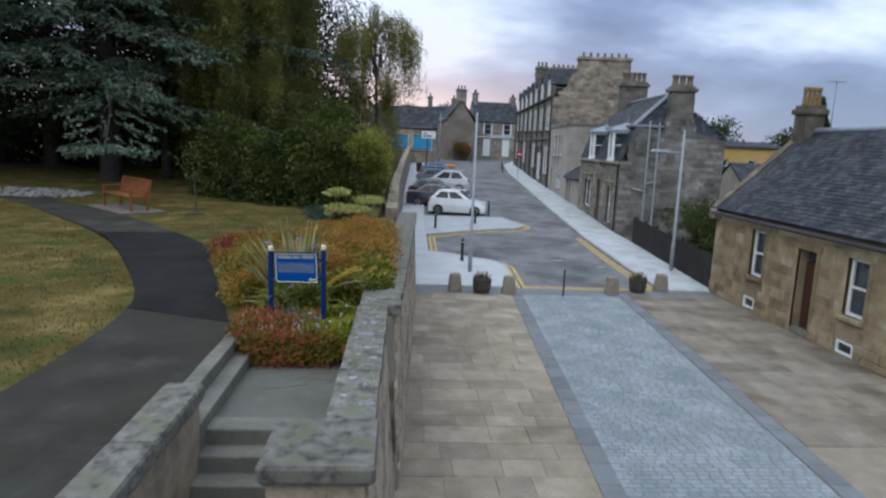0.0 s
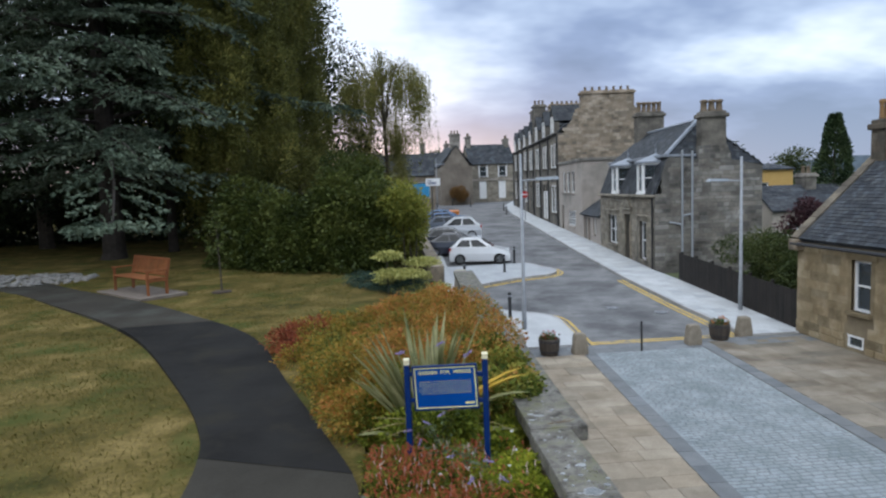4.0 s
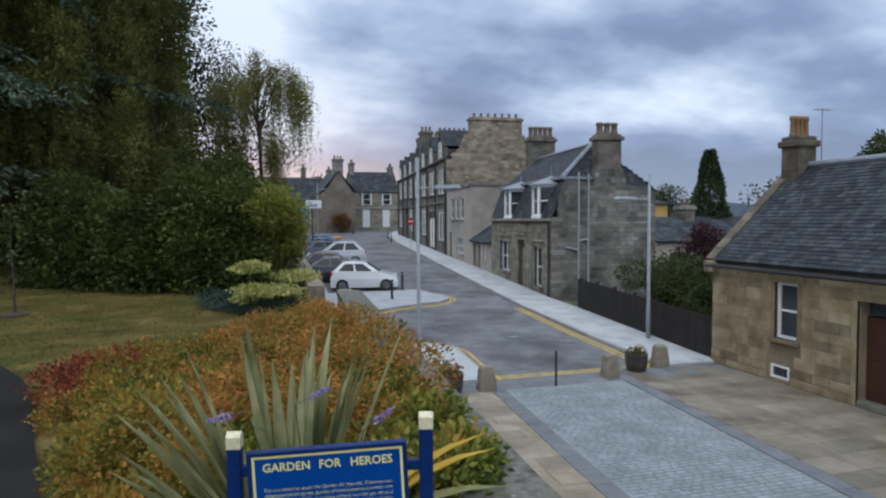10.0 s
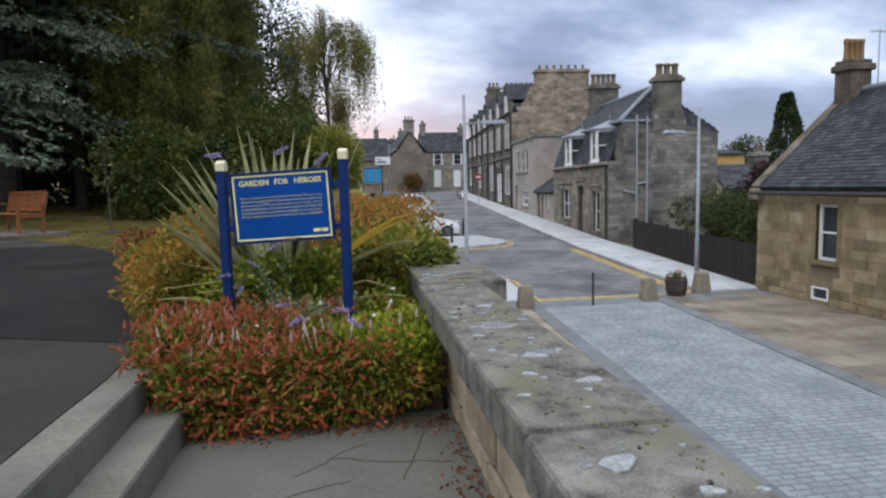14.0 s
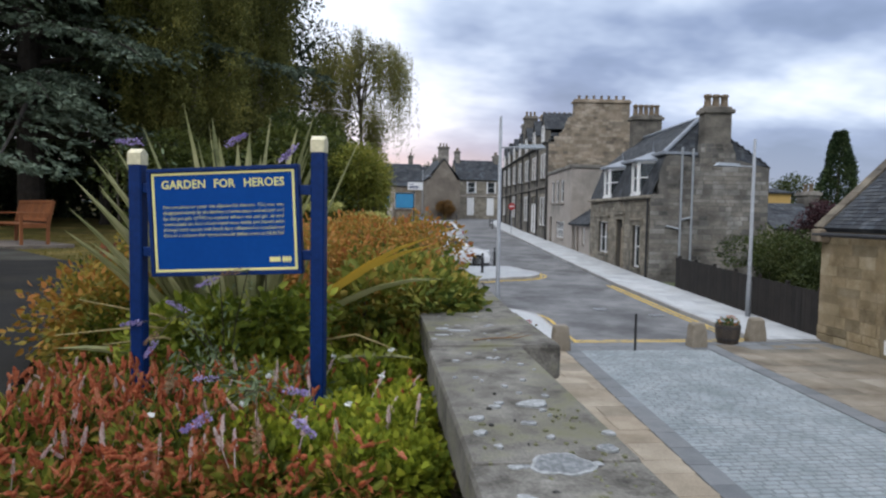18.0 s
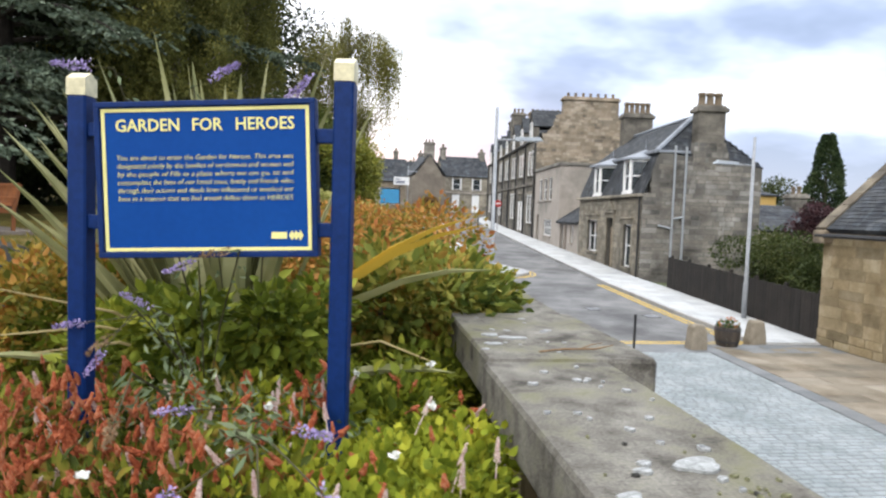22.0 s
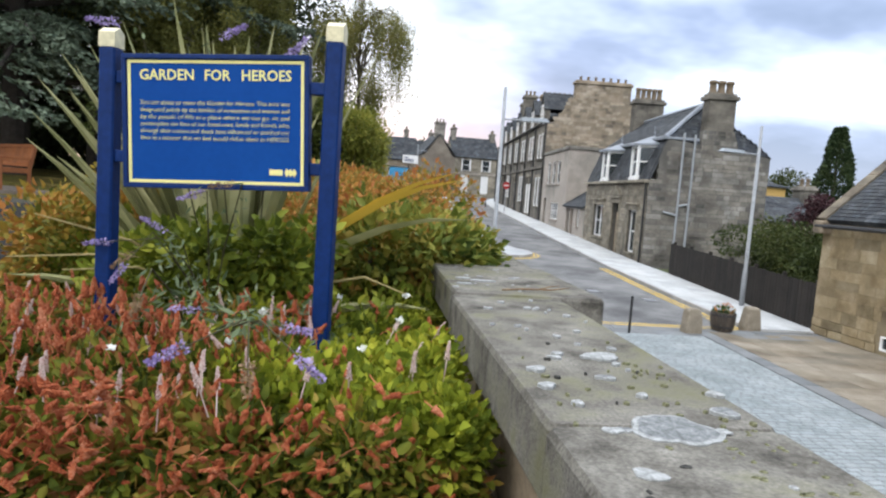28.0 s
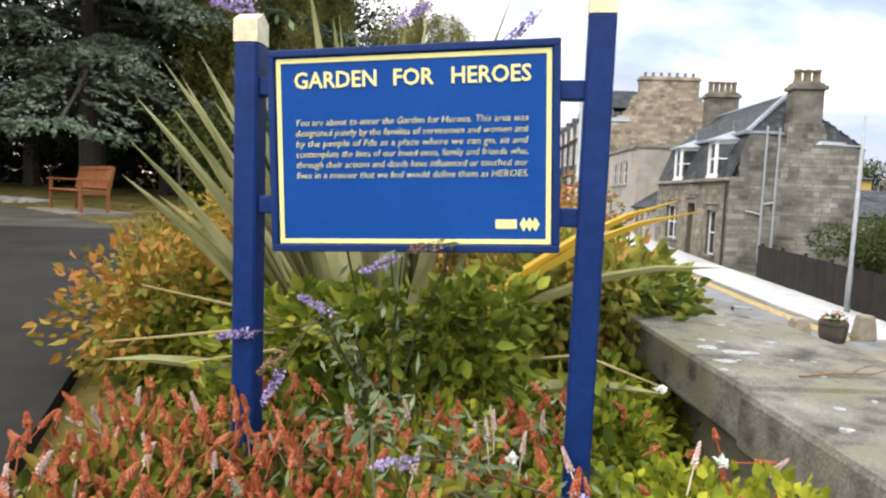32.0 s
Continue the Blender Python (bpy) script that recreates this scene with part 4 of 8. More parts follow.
# mossy crumbs thick along the street edge of the nearer slabs and down their middle
for k in range(230):
    y = frng.triangular(-4.7, -1.9, -2.9)
    x = frng.uniform(-4.2, -4.075) if k % 3 else frng.uniform(-4.41, -4.15)
    lichen_patch(x, y, 2.6045, frng.uniform(0.002, 0.0062), moss if k % 6 else black_moss, 400 + k, frng.uniform(0.6, 1.6))

# steps down from the path to the street
steps = thing("garden_steps", pose(0, 0, 0), "flight of worn stone steps with an asphalt landing", "steps", kind="structure")
Solid().box(-5.72, -3.75, 1.5, -4.36, -2.122, 2.08).ob("landing", landing_mat, steps)
crack_rng = random.Random(19)
for x, y, dx, dy in ((-4.5, -2.3, -0.16, -0.55), (-5.3, -2.95, 0.42, 0.12), (-4.95, -2.6, 0.5, -0.12), (-5.1, -2.75, 0.3, 0.3)):
    rows = [(x + dx * q / 7 + crack_rng.uniform(-0.018, 0.018), y + dy * q / 7 + crack_rng.uniform(-0.018, 0.018)) for q in range(8)]
    ribbon("crack", rows, crack_rng.uniform(0.005, 0.008), soil, 2.0815, steps, n_sub=2, label="dark crack across the landing")
for i in range(12):
    Solid().box(-5.7, -3.95 - 0.23 * i, 2.1 - 0.145 * i - 0.3, -4.82, -3.68 - 0.23 * i, 2.1 - 0.145 * i, 0.015).ob("step", step_stone, steps)
Solid().box(-5.78, -4.1, 1.9, -5.6, -2.0, 2.22, 0.012).ob("kerb_step", step_stone, steps)
Solid().box(-5.95, -4.1, 1.9, -5.775, -1.9, 2.365, 0.012).ob("kerb_step", step_stone, steps)
par = thing("step_parapet", pose(0, 0, 0), "rubble parapet with lichened coping beside the steps", "wall", kind="structure")
Solid().box(-5.84, -9.5, 0.0, -5.6, -4.12, 2.48).ob("core", rubble, par)
for i in range(5):
    Solid().box(-5.88, -4.1 - 1.1 * (i + 1) + 0.005, 2.46, -5.55, -4.1 - 1.1 * i, 2.6, 0.025).ob("coping_slab", coping_mat, par)

dry_wood = surface("dry_brown_wood", [(0.14, 0.085, 0.045), (0.24, 0.15, 0.08)], 20, 120, 0.9)
twig = thing("fallen_twig", pose(-4.09, -1.27, 2.609, 0, 0, 6), "short dry forked twig on the coping", "twig")
Solid().tube([(-0.14, 0, 0), (-0.05, 0.012, 0.004), (0.05, -0.004, 0.006), (0.13, 0.02, 0.012)], [0.003, 0.0036, 0.003, 0.0014], 6).ob("stick", dry_wood, twig)
Solid().tube([(0.0, 0.004, 0.005), (0.06, 0.035, 0.012), (0.1, 0.04, 0.016)], [0.0024, 0.002, 0.0012], 6).ob("side_shoot", dry_wood, twig)


# ---- houses ----
def chimney(parent, x, y, z0, z1, lx, ly, pots, mat, along="y", cap=0.12, pot_h=0.6, pot_r=0.13, name="chimney", pot_mat=None, dress=True):
    c = new(name)
    c.parent = parent
    s = Solid()
    s.box(x - lx / 2, y - ly / 2, z0, x + lx / 2, y + ly / 2, z1 - 0.3)
    s.ob("chimney_shaft", mat, c)
    Solid().box(x - lx / 2 - cap, y - ly / 2 - cap, z1 - 0.3, x + lx / 2 + cap, y + ly / 2 + cap, z1 - 0.12, 0.03).ob("chimney_cap", mat, c)
    Solid().box(x - lx / 2 - 0.02, y - ly / 2 - 0.02, z1 - 0.12, x + lx / 2 + 0.02, y + ly / 2 + 0.02, z1, 0.03).ob("chimney_cap", mat, c)
    prof = [(pot_r * 1.1, 0), (pot_r * 1.15, 0.06), (pot_r * 0.95, 0.12), (pot_r * 0.85, pot_h * 0.75), (pot_r * 1.12, pot_h * 0.82), (pot_r * 1.12, pot_h * 0.9), (pot_r * 0.95, pot_h)]
    me = Solid().lathe(prof, 10).mesh("chimney_pot", pot_mat or clay, True)
    for i in range(pots):
        k = (i + 0.5) / pots - 0.5
        dx, dy = (0, k * ly * 0.95) if along == "y" else (k * lx * 0.95, 0)
        piece("chimney_pot", me, pose(x + dx, y + dy, z1 - 0.01, 0, 0, 37 * i), c)
    if dress:
        # squared stones round the shaft
        rng = random.Random(int(100 * z1) + pots)
        for k, (w, d) in enumerate(((lx, ly), (ly, lx), (lx, ly), (ly, lx))):
            course_stones("chimney_stone", mat, c, -w / 2 + 0.01, w / 2 - 0.01, z0, z1 - 0.31, -d / 2, rng, w=(0.3, 0.4, 0.5), h=(0.17, 0.21), proud=0.014, m=pose(x, y, 0, 0, 0, 90 * k))
    return c


def course_stones(name, mat, parent, x0, x1, z0, z1, y, rng, inside=None, holes=(), w=(0.35, 0.5, 0.65), h=(0.22, 0.27, 0.32), proud=0.02, limit=300, out=-1, gap=0.014, m=None):
    """Squared stones on the face of a wall along x, kept clear of the holes. The first 300 are pieces, the rest one mesh."""
    made, rest, count = {}, Solid(), 0
    z = z0
    while z < z1 - 0.06:
        hh = min(rng.choice(h), z1 - z)
        x = x0 - rng.uniform(0, 0.2)
        while x < x1:
            ww = rng.choice(w)
            a, b = max(x, x0), min(x + ww, x1)
            x += ww
            for c, d, e, f in holes:
                if z < f - 0.02 and z + hh > d + 0.02 and a < e and b > c:
                    if a < c - 0.08:
                        b = c
                    elif b > e + 0.08:
                        a = e
                    else:
                        b = a
            if b - a < 0.08 or (inside and not (inside(a + 0.05, z + hh) and inside(b - 0.05, z + hh) and inside((a + b) / 2, z + hh))):
                continue
            wq = round(b - a, 1)
            if abs(wq - (b - a)) > 0.03 or wq > 0.7:
                wq = round(b - a, 2)
            key = (wq, round(hh, 2))
            t = max(0.01, proud + 0.0)
            if key not in made:
                made[key] = Solid().box(-wq / 2 + gap / 2, -t if out < 0 else 0.0, gap / 2, wq / 2 - gap / 2, 0.0 if out < 0 else t, hh - gap / 2, 0.012)
            dy = rng.uniform(-0.006, 0.004)
            mm = pose((a + b) / 2, y + dy, z)
            if m is not None:
                mm = m @ mm
            if count < limit:
                if isinstance(made[key], Solid):
                    made[key] = (made[key], made[key].mesh(name, MATS_ONE.get(mat.name, mat)))
                piece(name, made[key][1], mm, parent)
            else:
                sol = made[key] if isinstance(made[key], Solid) else made[key][0]
                rest.add(sol.v, sol.f, mm)
            count += 1
        z += hh
    if rest.v:
        o = rest.ob(name + "_rest", mat, parent)
        o["kind"] = "stuff"
    return count


MATS_ONE = {}


def single(mat, per_name):
    """The same stone, varied from object to object."""
    m = mat.copy()
    m.name = per_name
    nt = m.node_tree
    for n in list(nt.nodes):
        if n.type == "NEW_GEOMETRY" and n.outputs["Random Per Island"].is_linked:
            info = nt.nodes.new("ShaderNodeObjectInfo")
            for l in list(n.outputs["Random Per Island"].links):
                nt.links.new(info.outputs["Random"], l.to_socket)
    return m


MATS_ONE["blackened_sandstone"] = single(grey_stone, "blackened_sandstone_single")
MATS_ONE["brown_rubble_gable"] = single(ten_stone, "brown_rubble_gable_single")


def slate_roof(parent, corners, seed=1, limit=0, w=0.26, h=0.2, name="roof", base=True, lift=0.012):
    """Courses of slates on a four-cornered slope: corners run along the eaves, then back along the ridge."""
    a, b, c, d = [Vector(p) for p in corners]
    if (b - a).cross(d - a).z < 0:
        a, b, c, d = b, a, d, c
    rng = random.Random(seed)
    if base:
        s = Solid().slab([a, b, c, d], 0.12)
        s.ob(name + "_deck", slate, parent)
    nrm = (b - a).cross(d - a).normalized()
    up = ((c + d) / 2 - (a + b) / 2)
    rows = max(1, int(up.length / h))
    rest, count, made = Solid(), 0, {}
    upn = up.normalized()
    for r in range(rows):
        k0, k1 = r / rows, min(1.0, (r + 1.25) / rows)
        l0, r0 = a.lerp(d, k0), b.lerp(c, k0)
        l1, r1 = a.lerp(d, k1), b.lerp(c, k1)
        length = (r0 - l0).length
        if length < 0.2:
            continue
        e = (r0 - l0).normalized()
        x = -w / 2 if r % 2 else 0.0
        hh = up.length / rows * (1.3 if r < rows - 1 else 0.98)
        while x < length - 0.02:
            x0, x1 = max(0.0, x), min(length, x + w - 0.008)
            x += w
            if x1 - x0 < 0.06:
                continue
            tilt = rng.uniform(0.003, 0.011)
            p = l0 + e * x0
            q = l0 + e * x1
            t = upn * hh * rng.uniform(0.96, 1.0)
            v = [p + nrm * (lift + tilt), q + nrm * (lift + tilt), q + t + nrm * lift * 0.3, p + t + nrm * lift * 0.3, p + nrm * 0.002, q + nrm * 0.002]
            f = [(0, 1, 2, 3), (4, 5, 1, 0), (4, 0, 3), (5, 2, 1)]
            if count < limit:
                o = Solid()
                o.add(v, f)
                me = bpy.data.meshes.new("roof_slate")
                me.from_pydata(o.v, [], o.f)
                me.materials.append(slate_one)
                piece("roof_slate", me, Matrix(), parent)
            else:
                rest.add(v, f)
            count += 1
    if rest.v:
        me = bpy.data.meshes.new("slate_rest")
        me.from_pydata(rest.v, [], rest.f)
        me.materials.append(slate)
        o = new("slate_rest", me)
        o.parent = parent
        o["kind"] = "stuff"


def plain_door(parent, x0, z0, x1, z1, y, mat, panels=2, m=None, glazed=0.0, name="door"):
    d = new(name)
    d.parent = parent
    if m is not None:
        d.matrix_basis = m
    s = Solid()
    s.box(x0, y - 0.03, z0, x1, y + 0.03, z1 - glazed)
    w = (x1 - x0) / panels
    for i in range(panels):
        for za, zb in ((0.08, 0.45), (0.5, 0.95)):
            h = z1 - glazed - z0
            s.box(x0 + i * w + 0.07, y - 0.045, z0 + za * h, x0 + (i + 1) * w - 0.07, y + 0.045, z0 + zb * h, 0.01)
    s.ob("door_leaf", mat, d)
    if glazed:
        Solid().box(x0 + 0.03, y - 0.01, z1 - glazed + 0.03, x1 - 0.03, y + 0.01, z1 - 0.03).ob("fanlight", glass(), d)
    Solid().lathe([(0.012, 0), (0.03, 0.02), (0.034, 0.045), (0.02, 0.065)], 10).ob("door_knob", black_metal, d).matrix_basis = pose(x1 - 0.12, y - 0.04, z0 + 1.0, 90, 0, 0)
    return d


# the cottage on the crossing: local x runs along its front towards the viewer's side, -y faces the street
COT = Matrix.Translation((6.9, 11.45, 0)) @ pose(0, 0, 0, 0, 0, -90)
cot = thing("cottage", COT, "single-storey honey sandstone cottage with a slate roof", "house")
CL, CE, CD = 14.0, 2.86, 5.4
holes = [(2.3, 1.1, 3.0, 2.5), (2.2, 0.09, 2.78, 0.42), (4.6, 0.0, 5.38, 2.3), (6.55, 1.0, 7.25, 2.4), (6.5, 0.05, 7.08, 0.36), (9.4, 1.05, 10.2, 2.45)]
s = Solid()
pierced_wall(s, 0, CL, -0.3, CE, 0.0, 0.45, holes)
s.ob("front_wall", cot_mortar, cot)
Solid().box(0.0, CD - 0.4, -0.3, CL, CD, CE).ob("back_wall", cot_mortar, cot)
Solid().box(CL - 0.4, 0.45, -0.3, CL, CD - 0.4, CE).ob("end_wall", cot_mortar, cot)
RID = 5.5
g = Solid()
g.prism([(0.451, -0.3), (CD - 0.401, -0.3), (CD - 0.401, CE), (CD / 2, RID - 0.1), (0.451, CE)], 0.0, 0.4, "x")
g.ob("gable_wall", cot_mortar, cot)
Solid().box(0.3, 0.5, -0.2, CL - 0.3, CD - 0.5, -0.05).ob("inner_floor", fence_mat, cot)
course_stones("stone", cot_stone, cot, 0.0, CL - 4.0, 0.42, CE - 0.04, 0.0, random.Random(5), holes=[(h[0] - 0.13, h[1] - 0.12, h[2] + 0.13, h[3] + 0.16) for h in holes], w=(0.35, 0.5, 0.65, 0.8), h=(0.22, 0.26, 0.3), proud=0.0035, gap=0.006)
course_stones("plinth_stone", cot_stone, cot, 0.0, CL - 4.0, 0.0, 0.42, -0.012, random.Random(6), holes=[(h[0] - 0.08, h[1] - 0.1, h[2] + 0.08, h[3] + 0.1) for h in holes], w=(0.5, 0.7, 0.9), h=(0.2, 0.22), proud=0.03)
for h in holes:
    if h[1] > 0.5 or h[1] == 0.0:
        t = new("surround")
        t.parent = cot
        Solid().box(h[0] - 0.13, -0.03, h[1], h[0], 0.06, h[3], 0.008).ob("jamb", cot_stone, t)
        Solid().box(h[2], -0.03, h[1], h[2] + 0.13, 0.06, h[3], 0.008).ob("jamb", cot_stone, t)
        Solid().box(h[0] - 0.2, -0.034, h[3], h[2] + 0.2, 0.06, h[3] + 0.18, 0.008).ob("lintel", cot_stone, t)
for h in (holes[0], holes[3], holes[5]):
    sash(cot, h[0], h[1], h[2], h[3], 0.14, sill_mat=cot_stone)
for h in (holes[1], holes[4]):
    sash(cot, h[0], h[1], h[2], h[3], 0.04, rails=1, name="basement_window", fw=0.045)
plain_door(cot, 4.6, 0.12, 5.38, 2.3, 0.3, door_brown, glazed=0.35)
Solid().box(4.6, 0.0, -0.05, 5.38, 0.4, 0.12, 0.015).ob("door_step", step_stone, cot)
slate_roof(cot, [(CL, -0.18, CE + 0.07), (0.22, -0.18, CE + 0.07), (0.22, CD / 2, RID + 0.09), (CL, CD / 2, RID + 0.09)], seed=3, limit=300, w=0.21, h=0.135, lift=0.014)
slate_roof(cot, [(0.22, CD + 0.18, CE - 0.02), (CL, CD + 0.18, CE - 0.02), (CL, CD / 2, RID), (0.22, CD / 2, RID)], seed=4, w=0.9, h=0.8)
Solid().tube([(0.25, CD / 2, RID + 0.1), (CL, CD / 2, RID + 0.1)], [0.095, 0.095], 8).ob("ridge_capping", lead, cot)
# raised stone skews of the gable
nsk = 9
for side in (0, 1):
    for i in range(nsk):
        k0, k1 = i / nsk, (i + 1) / nsk - 0.004
        y0, y1 = (-0.22 + (CD / 2 + 0.22) * k for k in (k0, k1))
        z0, z1 = (CE - 0.06 + (RID - CE + 0.06) * k for k in (k0, k1))
        if side:
            y0, y1 = CD - y0, CD - y1
        Solid().slab([(-0.06, y0, z0 + 0.17), (0.28, y0, z0 + 0.17), (0.28, y1, z1 + 0.17), (-0.06, y1, z1 + 0.17)] if side else [(0.28, y0, z0 + 0.17), (-0.06, y0, z0 + 0.17), (-0.06, y1, z1 + 0.17), (0.28, y1, z1 + 0.17)], -0.15).ob("skew_stone", chimney_stone, cot)
Solid().box(-0.08, -0.28, CE - 0.28, 0.3, 0.02, CE + 0.05, 0.03).ob("skew_putt", rubble, cot)
chimney(cot, 0.36, CD / 2 - 0.12, RID - 0.9, 6.42, 0.55, 0.68, 4, chimney_stone, "y", pot_h=0.6, pot_r=0.072, cap=0.09, pot_mat=clay_orange)
Solid().tube([(0.0, -0.24, CE - 0.09), (CL, -0.24, CE - 0.11)], [0.055, 0.055], 8).ob("gutter", black_metal, cot)
Solid().slab([(4.9, 1.6, 4.32), (4.6, 1.6, 4.32), (4.6, 1.95, 4.62), (4.9, 1.95, 4.62)], -0.08).ob("skylight", lead, cot)
ae = new("television_aerial")
ae.parent = cot
Solid().tube([(0.5, CD / 2 + 0.55, 5.2), (0.5, CD / 2 + 0.55, 7.25)], [0.018, 0.014], 6).ob("mast", steel, ae)
Solid().tube([(0.5, CD / 2 + 0.25, 7.2), (0.5, CD / 2 + 0.85, 7.2)], [0.01, 0.01], 5).ob("boom", steel, ae)
for i in range(5):
    Solid().tube([(0.36, CD / 2 + 0.3 + i * 0.12, 7.2), (0.64, CD / 2 + 0.3 + i * 0.12, 7.2)], [0.006, 0.006], 4).ob("aerial_rod", steel, ae)

# house with the mansard: local x runs back from the street, y along it
HA = pose(7.6, 23.6, 0.35, 0, 0, -4.5)
B0 = 0.35  # height of its foot over the crossing
house = thing("mansard_house", HA, "blackened sandstone house with mansard dormers and tall chimney", "house")
FL, DP = 10.3, 5.4
Z = lambda z: z - B0
FR = pose(0, FL, 0, 0, 0, -90)  # front: local x along the wall, -y to the street
fholes = [(8.1, Z(0.72), 9.2, Z(2.72)), (5.45, Z(0.4), 6.5, Z(3.0)), (2.0, Z(1.1), 3.9, Z(2.85))]
s = Solid()
pierced_wall(s, 0, FL, -0.6, Z(4.05), 0.0, 0.4, fholes)
o = s.ob("front_wall", house_joint, house)
o.matrix_basis = FR
gp = [(0.0, -0.6), (0.0, Z(4.05)), (0.72, Z(6.0)), (2.0, Z(5.85)), (4.1, Z(5.72)), (DP, Z(5.42)), (DP, -0.6)]
Solid().prism([(0.401, -0.6), (0.401, Z(5.1))] + gp[2:], 0.0, 0.45, "y").ob("gable_wall", house_joint, house)
Solid().prism([(0.401, -0.6), (0.401, Z(5.1))] + gp[2:], FL - 0.45, FL, "y").ob("gable_wall", house_joint, house)
Solid().box(DP - 0.4, 0.45, -0.6, DP, FL - 0.45, Z(5.4)).ob("back_wall", grey_mortar, house)


def in_gable(x, z):
    if x < 0.75:
        return z < Z(4.05) + (x / 0.72) * 1.9
    return z < Z(5.95) - (x - 0.75) * 0.11


course_stones("stone", grey_stone, house, 0.02, DP, 0.0, Z(6.0), 0.0, random.Random(21), inside=in_gable, w=(0.3, 0.42, 0.55, 0.75), h=(0.16, 0.2, 0.24), proud=0.012, gap=0.02)
course_stones("front_stone", front_ashlar, house, 0.0, FL, 0.0, Z(3.95), 0.0, random.Random(22), holes=[(h[0] - 0.12, h[1] - 0.1, h[2] + 0.12, h[3] + 0.2) for h in fholes], w=(0.5, 0.7, 0.9), h=(0.28, 0.33), proud=0.012, gap=0.02, m=FR)
for h in fholes:
    t = new("surround")
    t.parent, t.matrix_basis = house, FR
    Solid().box(h[0] - 0.16, -0.05, h[1], h[0], 0.08, h[3]).ob("jamb", front_ashlar, t)
    Solid().box(h[2], -0.05, h[1], h[2] + 0.16, 0.08, h[3]).ob("jamb", front_ashlar, t)
    Solid().box(h[0] - 0.26, -0.07, h[3], h[2] + 0.26, 0.08, h[3] + 0.26, 0.02).ob("lintel", front_ashlar, t)
    Solid().box(h[0] - 0.3, -0.16, h[3] + 0.26, h[2] + 0.3, 0.05, h[3] + 0.36, 0.03).ob("cornice", front_ashlar, t)
sash(house, *fholes[0], 0.16, m=FR, sill_mat=front_ashlar)
sash(house, *fholes[2], 0.16, m=FR, bars=1, sill_mat=front_ashlar)
plain_door(house, *fholes[1], 0.25, surface("pale_brown_door", [(0.25, 0.19, 0.13), (0.33, 0.26, 0.18)], 3, 40, 0.6), m=FR, glazed=0.45)
Solid().prism([(5.1, Z(3.4)), (6.85, Z(3.4)), (5.975, Z(3.95))], -0.14, 0.0, "y").ob("pediment", front_ashlar, house).matrix_basis = FR
Solid().box(-0.1, -0.22, Z(4.0), FL + 0.05, 0.02, Z(4.14), 0.03).ob("eaves_cornice", front_ashlar, house).matrix_basis = FR
# mansard face, upper roof and lead work
slate_roof(house, [(-0.04, FL, Z(4.12)), (-0.04, 0.1, Z(4.12)), (0.7, 0.1, Z(6.02)), (0.7, FL, Z(6.02))], seed=7, w=0.3, h=0.22, name="mansard")
RX, RZ = 2.9, Z(7.85)
slate_roof(house, [(0.6, FL, Z(6.0)), (0.6, 0.1, Z(6.0)), (RX, 1.7, RZ), (RX, FL - 0.3, RZ)], seed=8, w=0.3, h=0.22, name="upper_roof")
slate_roof(house, [(0.6, 0.1, Z(6.0)), (DP, 0.1, Z(5.5)), (RX + 0.02, 1.7, RZ), (RX, 1.7, RZ)], seed=9, w=0.3, h=0.22, name="hip_roof")
slate_roof(house, [(DP + 0.1, 0.1, Z(5.45)), (DP + 0.1, FL, Z(5.45)), (RX, FL - 0.3, RZ), (RX, 1.7, RZ)], seed=10, w=0.6, h=0.5, name="back_roof")
Solid().tube([(0.6, 0.1, Z(6.06)), (RX, 1.7, RZ + 0.05)], [0.11, 0.11], 6).ob("lead_hip", lead, house)
Solid().tube([(RX, 1.7, RZ + 0.04), (RX, FL - 0.3, RZ + 0.04)], [0.09, 0.09], 6).ob("lead_ridge", lead, house)
Solid().box(0.5, 0.05, Z(5.98), 0.78, FL, Z(6.12), 0.02).ob("lead_kerb", lead, house)
Solid().box(0.6, -0.03, Z(5.98), 2.1, 0.12, Z(6.1), 0.02).ob("lead_kerb", lead, house)
